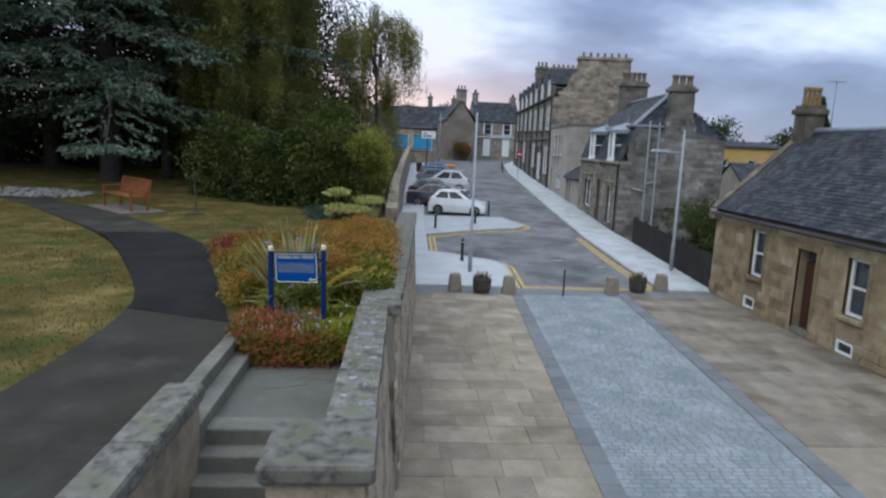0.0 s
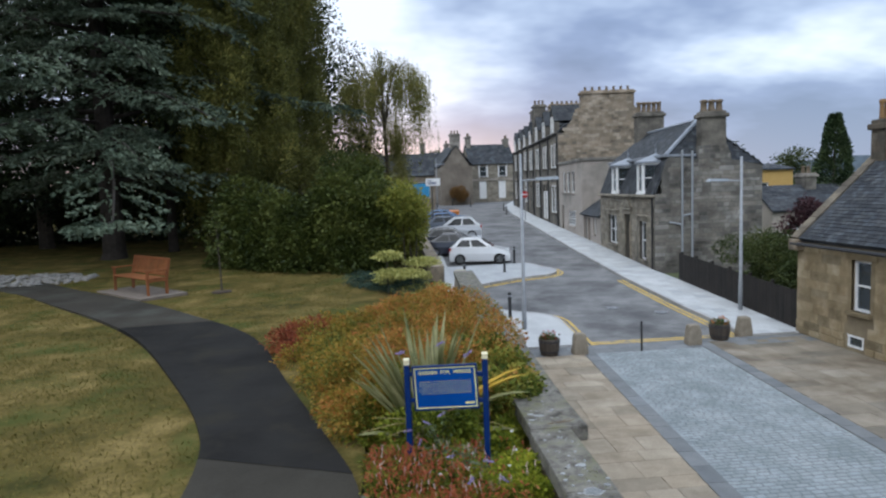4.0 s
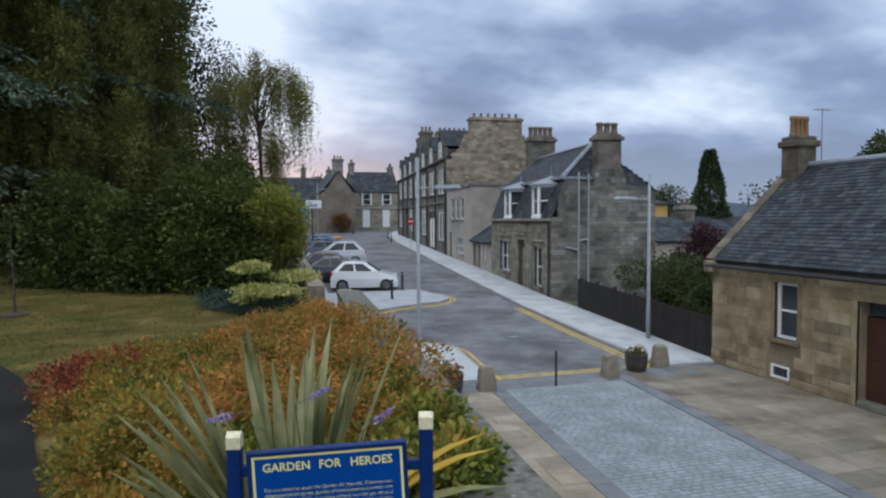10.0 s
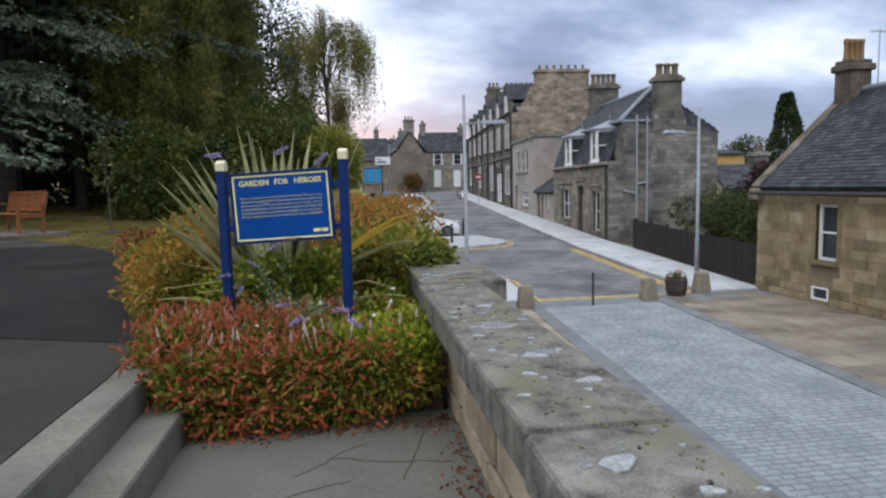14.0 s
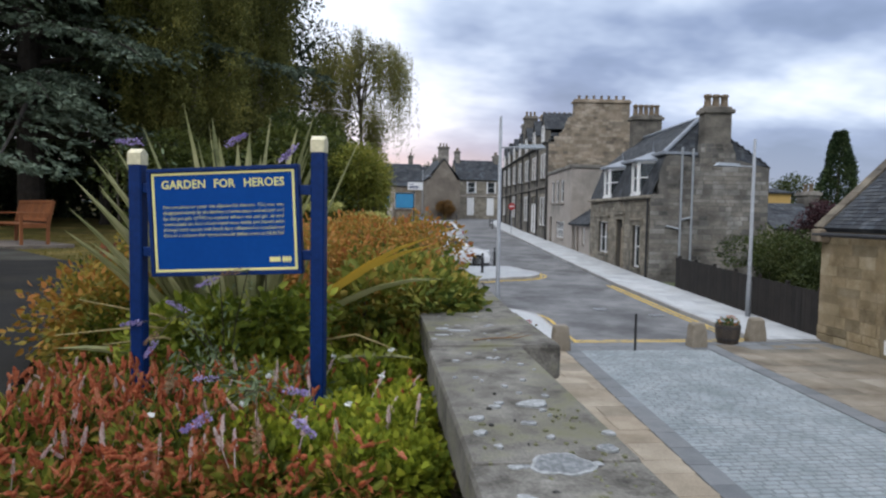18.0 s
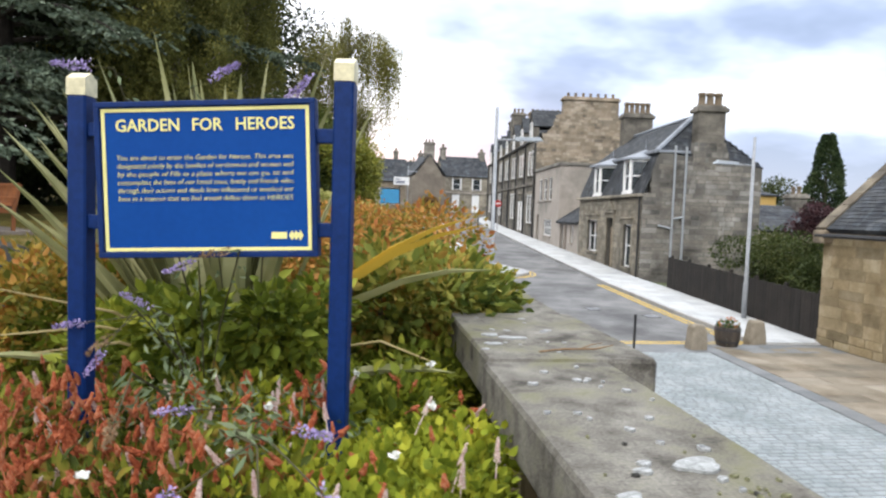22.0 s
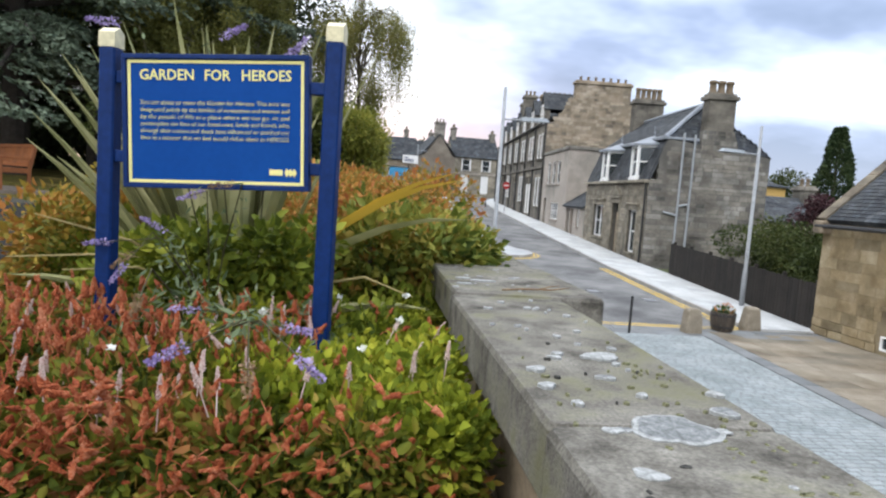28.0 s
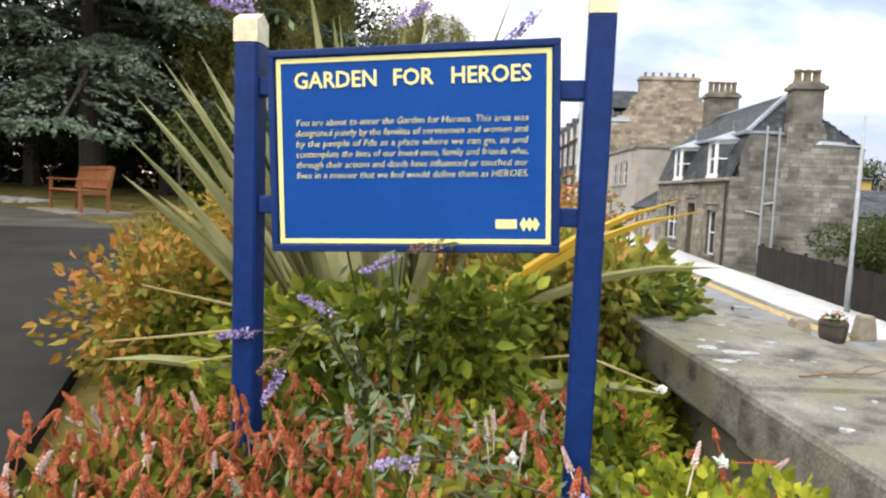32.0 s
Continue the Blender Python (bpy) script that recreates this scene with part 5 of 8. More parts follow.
for y0, y1 in ((0.9, 2.75), (5.6, 7.6)):
    d = new("dormer")
    d.parent = house
    c = (y0 + y1) / 2
    w = (y1 - y0) / 2
    z0, z1 = Z(4.25), Z(5.75)
    # canted bay: one light in front and one on each slanting side, under a faceted lead roof
    plan = [(0.62, c + w), (-0.1, c + w * 0.42), (-0.1, c - w * 0.42), (0.62, c - w)]
    for y in (c - w, c + w - 0.06):
        Solid().box(0.6, y, z0, 1.6, y + 0.06, z1).ob("cheek", lead, d)
    for (ax, ay), (bx, by) in zip(plan, plan[1:]):
        sash(d, 0.0, z0, math.hypot(bx - ax, by - ay), z1, 0.05, m=pose(ax, ay, 0, 0, 0, math.degrees(math.atan2(by - ay, bx - ax))), fw=0.1, name="dormer_window")
    for px, py in plan:
        Solid().lathe([(0.085, z0), (0.085, z1)], 8, pose(px + 0.03, py, 0)).ob("corner_post", white_paint, d)
    Solid().prism([(px - 0.1 if px < 0 else px, c + (py - c) * 1.06) for px, py in plan], z0 - 0.1, z0 + 0.01, "z").ob("window_sill", white_paint, d)
    eave = [(px - 0.2 if px < 0 else px - 0.02, c + (py - c) * 1.16) for px, py in plan] + [(1.3, c - w * 1.16), (1.3, c + w * 1.16)]
    n = len(eave)
    r = Solid()
    r.add([(x, y, z1) for x, y in eave] + [(x, y, z1 + 0.09) for x, y in eave] + [(0.72, c, z1 + 0.52)],
          [tuple(range(n - 1, -1, -1))] + [(q, (q + 1) % n, n + (q + 1) % n, n + q) for q in range(n)] + [(n + q, n + (q + 1) % n, 2 * n) for q in range(n)])
    r.ob("dormer_roof", lead, d)
    Solid().lathe([(0.05, 0), (0.03, 0.1), (0.06, 0.18), (0.02, 0.26), (0.01, 0.55)], 8).ob("finial", lead, d).matrix_basis = pose(0.72, c, z1 + 0.47)
ch = chimney(house, 2.98, 0.32, Z(5.3), Z(8.15), 1.2, 0.64, 3, sooty_shaded_front, "x", pot_h=0.58, pot_r=0.17)
Solid().prism([(2.15, Z(5.3)), (3.95, Z(5.3)), (3.8, Z(6.1)), (3.62, Z(6.5)), (2.33, Z(6.5)), (2.22, Z(6.1))], -0.005, 0.6, "y").ob("chimney_breast", house_joint, house)
course_stones("breast_stone", grey_stone, house, 2.2, 3.8, Z(5.6), Z(6.5), -0.005, random.Random(23), inside=lambda x, z: 2.15 < x < 3.85 - max(0.0, z - Z(6.0)) * 0.4, w=(0.3, 0.42, 0.55), h=(0.2, 0.24), proud=0.012, gap=0.02, limit=60)
chimney(house, 3.1, FL - 0.35, Z(5.3), Z(9.25), 1.7, 0.7, 5, sooty_shaded_front, "x", pot_h=0.66, pot_r=0.15)
dp = surface("grey_cast_iron", [(0.25, 0.27, 0.29), (0.33, 0.35, 0.37)], 5, 50, 0.6)
for x in (1.38, 1.88):
    Solid().tube([(x, -0.07, Z(6.3) if x < 1.6 else Z(6.25)), (x, -0.07, Z(0.6))], [0.055, 0.055], 8).ob("soil_pipe", dp, house)
Solid().tube([(1.38, -0.07, Z(2.62)), (0.75, -0.07, Z(2.75))], [0.05, 0.05], 8).ob("soil_pipe", dp, house)
Solid().tube([(1.4, -0.07, Z(3.05)), (1.88, -0.07, Z(3.15))], [0.05, 0.05], 8).ob("soil_pipe", dp, house)
Solid().tube([(-0.07, 0.1, Z(4.0)), (-0.07, 0.1, 0.0)], [0.05, 0.05], 8).ob("downpipe", black_metal, house)

# low lean-to and the rendered house
HB = pose(7.6, 23.6, 0.35, 0, 0, -4.5) @ pose(0, FL, 0.28)
lean = thing("lean_to", HB, "low grey rendered lean-to with a slate roof", "house")
LN = 5.4
FR2 = pose(0, LN, 0, 0, 0, -90)
lh = [(0.5, 0.0, 1.4, 1.85), (3.3, 0.7, 4.0, 1.75), (1.7, 0.0, 2.5, 1.8)]
s = Solid()
pierced_wall(s, 0, LN, -0.6, 2.05, 0.0, 0.35, lh)
s.ob("front_wall", harl, lean).matrix_basis = FR2
Solid().box(0, 3.6, -0.6, LN, 4.0, 4.4).ob("back_wall", harl, lean).matrix_basis = FR2
plain_door(lean, *lh[0], 0.2, door_dark, m=FR2)
plain_door(lean, *lh[2], 0.2, door_brown, m=FR2)
sash(lean, *lh[1], 0.15, m=FR2, sill_mat=harl)
slate_roof(lean, [(-0.2, LN, 1.98), (-0.2, 0.02, 1.98), (3.8, 0.02, 4.6), (3.8, LN, 4.6)], seed=12, w=0.3, h=0.24)
ren = thing("rendered_house", HB @ pose(0, LN, 0.18), "grey rendered two-storey house with sash windows", "house")
RN = 8.7
FR3 = pose(0, RN, 0, 0, 0, -90)
z3 = 0.35 + 0.28 + 0.18
rh = [(1.6 + 1.75 * k, 4.15 - z3, 2.75 + 1.75 * k, 5.8 - z3) for k in range(3)] + [(3.8, 1.5 - z3, 6.4, 2.7 - z3), (1.0, 0.1, 2.0, 2.25)]
s = Solid()
pierced_wall(s, 0, RN, -0.8, 6.5 - z3, 0.0, 0.4, rh)
s.ob("front_wall", harl, ren).matrix_basis = FR3
Solid().box(0.401, 0, -0.8, 8.0, 0.4, 6.5 - z3).ob("side_wall", harl, ren)
Solid().box(-0.12, -0.1, 6.5 - z3, 8.0, RN, 6.72 - z3, 0.03).ob("parapet", grey_mortar, ren)
for h in rh[:3]:
    sash(ren, *h, 0.12, m=FR3, sill_mat=harl)
sash(ren, *rh[3], 0.12, m=FR3, bars=3, sill_mat=harl)
plain_door(ren, *rh[4], 0.2, door_dark, m=FR3)

# tenement row
HT = pose(9.5, 48.0, 1.05, 0, 0, -4.8)
ten = thing("tenement_row", HT, "tall blackened stone tenement row, shade in the front's colour, gabled dormers", "house")
TZ = lambda z: z - 1.05
TL, TD = 34.0, 8.6
FR4 = pose(0, TL, 0, 0, 0, -90)
th = []
for k in range(7):
    c = TL - 2.3 - k * 4.75
    rise = 0.03 * (TL - c)
    for q in (-0.68, 0.68):
        th += [(c + q - 0.5, TZ(6.3) + rise * 0.6, c + q + 0.5, TZ(8.45) + rise * 0.6)]
        th += [(c + q - 0.5, (TZ(2.2) if k % 2 == 0 else 0.25) + rise, c + q + 0.5, TZ(4.7) + rise)]
s = Solid()
pierced_wall(s, 0, TL, -1.0, TZ(9.3), 0.0, 0.5, th)
s.ob("front_wall", sooty_shaded_front, ten).matrix_basis = FR4
Solid().box(0, TD - 0.4, -1.0, TL, TD, TZ(9.3)).ob("back_wall", grey_stone, ten).matrix_basis = FR4
curtain = surface("net_curtain", [(0.50, 0.49, 0.46), (0.62, 0.61, 0.58)], 8, 60, 0.95, stretch=(1, 1, 0.1), bump=0.2)
for k, h in enumerate(th):
    if k % 2 and (k // 4) % 2:
        plain_door(ten, *h, 0.06, white_paint if k // 4 < 3 else door_dark, m=FR4, glazed=0.7)
    else:
        w = sash(ten, *h, 0.05, m=FR4, sill_mat=sooty_shaded_front, fw=0.12)
        Solid().box(h[0] + 0.08, 0.11, h[1] + (h[3] - h[1]) * (0.0 if k % 3 else 0.45), h[2] - 0.08, 0.12, h[3] - 0.08).ob("curtain", curtain, w)
    j = new("surround")
    j.parent, j.matrix_basis = ten, FR4
    Solid().box(h[0] - 0.14, -0.012, h[1], h[0], 0.05, h[3]).ob("jamb", front_ashlar, j)
    Solid().box(h[2], -0.012, h[1], h[2] + 0.14, 0.05, h[3]).ob("jamb", front_ashlar, j)
    Solid().box(h[0] - 0.18, -0.05, h[3], h[2] + 0.18, 0.05, h[3] + 0.24).ob("lintel", front_ashlar, j)
s = Solid()
for k in range(8):
    x = TL - 0.1 - k * 4.75
    s.tube([(x, -0.09, TZ(9.2)), (x, -0.09, 0.0)], [0.07, 0.07], 6)
    s.ob("downpipe", black_metal, ten).matrix_basis = FR4
    s = Solid()
for z in (TZ(5.5), TZ(9.25)):
    Solid().box(0, -0.16, z, TL, 0.0, z + 0.2, 0.04).ob("string_course", sooty_shaded_front, ten).matrix_basis = FR4
gab = [(0.501, -1.0), (0.501, TZ(9.3)), (2.1, TZ(11.45)), (TD - 2.0, TZ(11.45)), (TD - 0.401, TZ(9.3)), (TD - 0.401, -1.0)]
for y0 in (0.0, TL - 0.5):
    Solid().prism(gab, y0, y0 + 0.5, "y").ob("gable_wall", tan_bed if y0 == 0 else grey_mortar, ten)
course_stones("stone", ten_stone, ten, 0.0, TD, 5.2, TZ(11.4), 0.0, random.Random(31), inside=lambda x, z: z < TZ(9.4) + min(x - 0.1, TD - 0.1 - x) * 1.3, w=(0.3, 0.42, 0.58, 0.75), h=(0.2, 0.25, 0.3), proud=0.016, gap=0.028)
for side in (0, 1):
    a = [(-0.25, TL, TZ(9.3)), (-0.25, 0.3, TZ(9.3)), (TD / 2, 0.3, TZ(12.2)), (TD / 2, TL, TZ(12.2))]
    if side:
        a = [(TD + 0.25, 0.3, TZ(9.3)), (TD + 0.25, TL, TZ(9.3)), (TD / 2, TL, TZ(12.2)), (TD / 2, 0.3, TZ(12.2))]
    slate_roof(ten, a, seed=14 + side, w=0.7, h=0.5)
chimney(ten, 4.4, 0.35, TZ(11.2), TZ(12.85), 4.6, 0.75, 7, ten_stone, "x", pot_h=0.36, pot_r=0.12)
chimney(ten, 2.5, 9.5, TZ(10.4), TZ(12.95), 3.1, 0.8, 6, ten_stone, "x", pot_h=0.3)
chimney(ten, 0.75, 14.8, TZ(9.4), TZ(13.6), 1.3, 1.1, 3, sooty_shaded_front, "x", pot_h=0.5)
chimney(ten, 2.4, 23.5, TZ(10.2), TZ(14.0), 2.6, 0.8, 4, sooty_shaded_front, "x", pot_h=0.5)
for k in range(7):
    y = 2.3 + k * 4.75
    d = new("dormer")
    d.parent = ten
    Solid().prism([(y - 1.0, TZ(9.3)), (y + 1.0, TZ(9.3)), (y + 1.0, TZ(10.6)), (y, TZ(11.9)), (y - 1.0, TZ(10.6))], -0.02, 0.42, "x").ob("dormer_gable", sooty_shaded_front, d)
    Solid().slab([(-0.12, y - 1.12, TZ(10.5)), (-0.12, y, TZ(12.0)), (3.4, y, TZ(12.0)), (2.0, y - 1.12, TZ(10.5))], -0.1).ob("dormer_roof", slate, d)
    Solid().slab([(-0.12, y, TZ(12.0)), (-0.12, y + 1.12, TZ(10.5)), (2.0, y + 1.12, TZ(10.5)), (3.4, y, TZ(12.0))], -0.1).ob("dormer_roof", slate, d)
    w = sash(d, 0, 0, 1.1, 1.55, 0.0, m=pose(-0.08, y + 0.55, TZ(9.35), 0, 0, -90), bars=1, name="dormer_window")


def far_house(x, y, z, yaw, length, eave, ridge, depth, wall_mat, name, label, rows, doors=(), gable_front=False, chims=()):
    h = thing(name, pose(x, y, z, 0, 0, yaw), label, "house")
    s = Solid()
    hl = [r for r in rows]
    pierced_wall(s, 0, length, -1.5, eave, 0, 0.4, hl + [d[:4] for d in doors])
    s.ob("front_wall", wall_mat, h)
    Solid().box(0, depth - 0.4, -1.5, length, depth, eave).ob("back_wall", wall_mat, h)
    for x0 in (0.0, length - 0.4):
        Solid().prism([(0.401, -1.5), (depth - 0.401, -1.5), (depth - 0.401, eave), (depth / 2, ridge - 0.1), (0.401, eave)], x0, x0 + 0.4, "x").ob("gable_wall", wall_mat, h)
    for r in hl:
        sash(h, *r, 0.15, sill_mat=grey_mortar)
    for d in doors:
        plain_door(h, *d[:4], 0.15, d[4])
    slate_roof(h, [(length + 0.1, -0.25, eave - 0.05), (-0.1, -0.25, eave - 0.05), (-0.1, depth / 2, ridge), (length + 0.1, depth / 2, ridge)], seed=17, w=0.7, h=0.5)
    slate_roof(h, [(-0.1, depth + 0.25, eave - 0.05), (length + 0.1, depth + 0.25, eave - 0.05), (length + 0.1, depth / 2, ridge), (-0.1, depth / 2, ridge)], seed=18, w=0.9, h=0.8)
    for cx, top, n in chims:
        chimney(h, cx, depth / 2, ridge - 0.6, top, 0.7, 1.5, n, grey_stone, "y", pot_h=0.5, dress=False)
    return h


corner = far_house(7.9, 95, 2.9, 4, 7.4, 5.7, 9.0, 7.0, front_ashlar, "corner_house", "grey stone two-storey house at the bend of the street", [(1.6, 3.6, 2.8, 5.3), (4.8, 3.6, 6.0, 5.3)], [(1.5, 0.1, 2.7, 2.9, white_paint), (4.7, 0.1, 5.9, 2.9, white_paint)], chims=((0.5, 10.4, 3), (6.9, 9.9, 3)))
Solid().box(0.0, -0.08, 3.0, 7.4, 0.0, 3.25, 0.02).ob("string_course", harl, corner)
for x0, x1, z0, z1 in ((1.6, 2.8, 3.6, 5.3), (4.8, 6.0, 3.6, 5.3)):
    for q in (x0 - 0.16, x1):
        Solid().box(q, -0.04, z0 - 0.1, q + 0.16, 0.03, z1 + 0.15).ob("window_margin", white_paint, corner)
brown_harl = surface("brown_grey_harling", [(0.15, 0.128, 0.104), (0.21, 0.18, 0.148), (0.28, 0.245, 0.20)], 0.5, 40, 0.93, stain=(0.12, 0.10, 0.082), stain_scale=0.4, world=True)
far_house(7.6, 90, 2.8, 97, 8.0, 5.4, 8.6, 5.0, brown_harl, "side_house", "grey gabled house turned end-on to the street", [(1.5, 3.4, 2.4, 5.0)], chims=((0.5, 10.3, 3),))
far_house(0.2, 97, 2.9, 0, 5.0, 5.0, 8.0, 6.0, ten_stone, "end_house", "brown stone house with a slate roof", [(0.8, 3.0, 1.7, 4.5), (3.2, 3.0, 4.1, 4.5)], [(2.2, 0.1, 3.1, 2.5, white_paint)], chims=((0.5, 9.6, 3), (4.5, 9.4, 2)))
shop_blue = surface("blue_shop_panel", [(0.03, 0.22, 0.42), (0.04, 0.27, 0.5)], 1, 30, 0.5)
shop = far_house(-8.2, 78, 2.1, -2, 9.0, 4.6, 7.6, 6.0, ten_stone, "shop", "low stone shop with slate roof and blue window panels", [(3.0, 1.6, 5.2, 3.7), (5.8, 1.6, 8.4, 3.7)], [(1.2, 0.1, 2.2, 2.4, white_paint)])
for x0 in (3.1, 5.9):
    Solid().box(x0, -0.05, 1.75, x0 + (2.0 if x0 < 4 else 2.4), 0.02, 3.5).ob("window_panel", shop_blue, shop)


# ---- street furniture ----
def stone_bollard(x, y, yaw, h=0.58):
    s = Solid()
    rng = random.Random(int(abs(x * 100)))
    ring = lambda r, z: [(r * sx + rng.uniform(-0.012, 0.012), r * sy * 0.8 + rng.uniform(-0.012, 0.012), z) for sx, sy in ((-1, -0.8), (-0.8, -1), (0, -1.03), (0.8, -1), (1, -0.8), (1.03, 0), (1, 0.8), (0.8, 1), (0, 1.03), (-0.8, 1), (-1, 0.8), (-1.03, 0))]
    rows = [ring(0.21, -0.1), ring(0.215, 0.06), ring(0.2, h * 0.4), ring(0.18, h * 0.75), ring(0.165, h - 0.05), ring(0.135, h)]
    v = [p for r in rows for p in r]
    f = [(12 * i + k, 12 * i + (k + 1) % 12, 12 * i + 12 + (k + 1) % 12, 12 * i + 12 + k) for i in range(5) for k in range(12)] + [tuple(range(60, 72)), tuple(range(11, -1, -1))]
    s.add(v, f)
    o = s.ob("stone_bollard", bollard_stone)
    o.matrix_world = pose(x, y, 0, 0, 0, yaw)
    tagged(o, "squat rough-hewn sandstone bollard on the paving", "bollard", "stone bollards at the crossing")


for x, y, yaw in ((-2.06, 10.65, 4), (-0.33, 10.45, -3), (3.18, 10.72, 5), (5.14, 11.4, -4)):
    stone_bollard(x, y, yaw)


def barrel_planter(x, y, flower_mat, seed):
    p = thing("barrel_planter", pose(x, y, 0, 0, 0, seed * 17) @ Matrix.Scale(1.2, 4), "dark half-barrel planter with steel hoops and small flowers", "planter", "planters at the crossing")
    n = 16
    for k in range(n):
        a0, a1 = 2 * math.pi * k / n + 0.01, 2 * math.pi * (k + 1) / n - 0.01
        s = Solid()
        prof = [(0.2, 0.0), (0.235, 0.13), (0.25, 0.28), (0.245, 0.4)]
        v = []
        for r, z in prof:
            v += [(r * math.cos(a0), r * math.sin(a0), z), (r * math.cos(a1), r * math.sin(a1), z), ((r - 0.03) * math.cos(a1), (r - 0.03) * math.sin(a1), z), ((r - 0.03) * math.cos(a0), (r - 0.03) * math.sin(a0), z)]
        f = [(4 * i + k2, 4 * i + (k2 + 1) % 4, 4 * i + 4 + (k2 + 1) % 4, 4 * i + 4 + k2) for i in range(3) for k2 in range(4)] + [(0, 3, 2, 1), (12, 13, 14, 15)]
        s.add(v, f).ob("stave", barrel_wood, p)
    for z, r in ((0.08, 0.228), (0.32, 0.254)):
        Solid().lathe([(r, z), (r + 0.004, z + 0.003), (r + 0.004, z + 0.033), (r, z + 0.036)], 24).ob("hoop", black_metal, p)
    Solid().lathe([(0.19, 0.30), (0.215, 0.36)], 16).ob("soil", soil, p)
    rng = np.random.default_rng(seed)
    pts, u = in_blobs([(0, 0, 0.42, 0.2, 0.2, 0.11)], 240, rng, 0.9)
    leaves("foliage", leafy("planter_foliage", [(0.03, 0.06, 0.02), (0.09, 0.13, 0.04), (0.17, 0.10, 0.05)]), pts, u, 0.06, p, seed=seed)
    pts, u = in_blobs([(0, 0, 0.46, 0.18, 0.18, 0.12)], 60, rng, 0.2)
    leaves("blossom", flower_mat, pts, u, 0.045, p, aspect=1.1, seed=seed)


red_fl = leafy("dull_red_blossom", [(0.22, 0.03, 0.03), (0.4, 0.07, 0.06)])
orange_fl = leafy("rust_orange_blossom", [(0.3, 0.1, 0.03), (0.5, 0.2, 0.06)])
barrel_planter(-1.2, 10.5, red_fl, 1)
barrel_planter(4.2, 11.1, orange_fl, 2)


def street_lamp(x, y, yaw, h=5.8):
    l = thing("street_lamp", pose(x, y, gz(y), 0, 0, yaw), "slim galvanised street lamp with a flat luminaire on an arm", "street lamp", "street lamps")
    Solid().tube([(0, 0, -0.1), (0, 0, 1.1), (0, 0, 1.15), (0, 0, h)], [0.075, 0.075, 0.06, 0.04], 12).ob("column", steel, l, smooth=True)
    Solid().box(-0.045, -0.078, 0.45, 0.045, -0.066, 0.95, 0.004).ob("access_door", steel, l)
    Solid().tube([(0, 0, h - 0.85), (0.55, 0, h - 0.83)], [0.025, 0.025], 8).ob("arm", steel, l)
    s = Solid()
    s.add([(0.5, -0.09, h - 0.86), (1.25, -0.14, h - 0.84), (1.3, 0, h - 0.84), (1.25, 0.14, h - 0.84), (0.5, 0.09, h - 0.86), (0.5, -0.06, h - 0.76), (1.15, -0.09, h - 0.74), (1.2, 0, h - 0.74), (1.15, 0.09, h - 0.74), (0.5, 0.06, h - 0.76)],
          [(4, 3, 2, 1, 0), (5, 6, 7, 8, 9), (0, 1, 6, 5), (1, 2, 7, 6), (2, 3, 8, 7), (3, 4, 9, 8), (4, 0, 5, 9)])
    s.ob("luminaire", surface("lamp_grey_plastic", [(0.24, 0.27, 0.30), (0.32, 0.35, 0.38)], 5, 40, 0.6), l)
    Solid().box(0.6, -0.07, h - 0.868, 1.15, 0.07, h - 0.858, 0.003).ob("lens", glass(), l)


street_lamp(-1.28, 13.4, 0)
street_lamp(6.83, 14.49, 180, 5.5)
street_lamp(1.6, 84, 0, 7.0)


def black_bollard(x, y, h=0.95, r=0.06, thin=False):
    b = thing("bollard", pose(x, y, gz(y)), "black metal post beside the crossing" if thin else "black cast bollard with a pale reflective band", "bollard", "black bollards")
    if thin:
        Solid().lathe([(0.03, -0.05), (0.03, h - 0.02), (0.022, h)], 10).ob("post", black_metal, b)
        return
    Solid().lathe([(r * 1.5, -0.05), (r * 1.5, 0.05), (r * 1.15, 0.09), (r, 0.14), (r, h * 0.72), (r * 1.2, h * 0.74), (r * 1.2, h * 0.78), (r, h * 0.8), (r, h * 0.94), (r * 1.15, h * 0.96), (r * 0.8, h)], 14).ob("post", black_metal, b, smooth=False)
    Solid().lathe([(r + 0.003, h * 0.83), (r + 0.004, h * 0.84), (r + 0.004, h * 0.88), (r + 0.003, h * 0.89)], 14).ob("band", steel, b)


black_bollard(1.44, 10.3, 0.87, thin=True)
for x, y in ((-1.4, 15.25), (-2.05, 23.2), (0.25, 25.1), (1.4, 28.2), (8.2, 66.0), (9.0, 72.0), (6.4, 84.0), (4.2, 88.0)):
    black_bollard(x, y)

# board fence between cottage and house
fence = thing("board_fence", pose(0, 0, 0), "dark creosoted board fence beside the pavement", "fence")
FA, FB = Vector((7.05, 11.65)), Vector((7.5, 20.7))
n = 62
d = (FB - FA) / n
yaw = math.degrees(math.atan2(-d.x, d.y))
me = Solid().box(-0.012, 0.004, 0.03, 0.012, d.length - 0.004, 1.25, 0.004).mesh("board", fence_mat)
rng = random.Random(9)
for i in range(n):
    p = FA + d * i
    piece("board", me, pose(p.x + rng.uniform(-0.004, 0.004), p.y, gz(p.y) + (0.0 if i < 40 else 0.02) + rng.uniform(-0.01, 0.01), 0, 0, yaw), fence)
for i in range(0, n + 1, 10):
    p = FA + d * min(i, n)
    Solid().box(-0.02, -0.05, 0, 0.08, 0.05, 1.35, 0.01).ob("post", fence_mat, fence).matrix_basis = pose(p.x, p.y, gz(p.y))
for z in (0.3, 1.0):
    Solid().tube([(FA.x + 0.05, FA.y, gz(FA.y) + z), (FB.x + 0.05, FB.y, gz(FB.y) + z)], [0.035, 0.035], 4).ob("rail", fence_mat, fence)


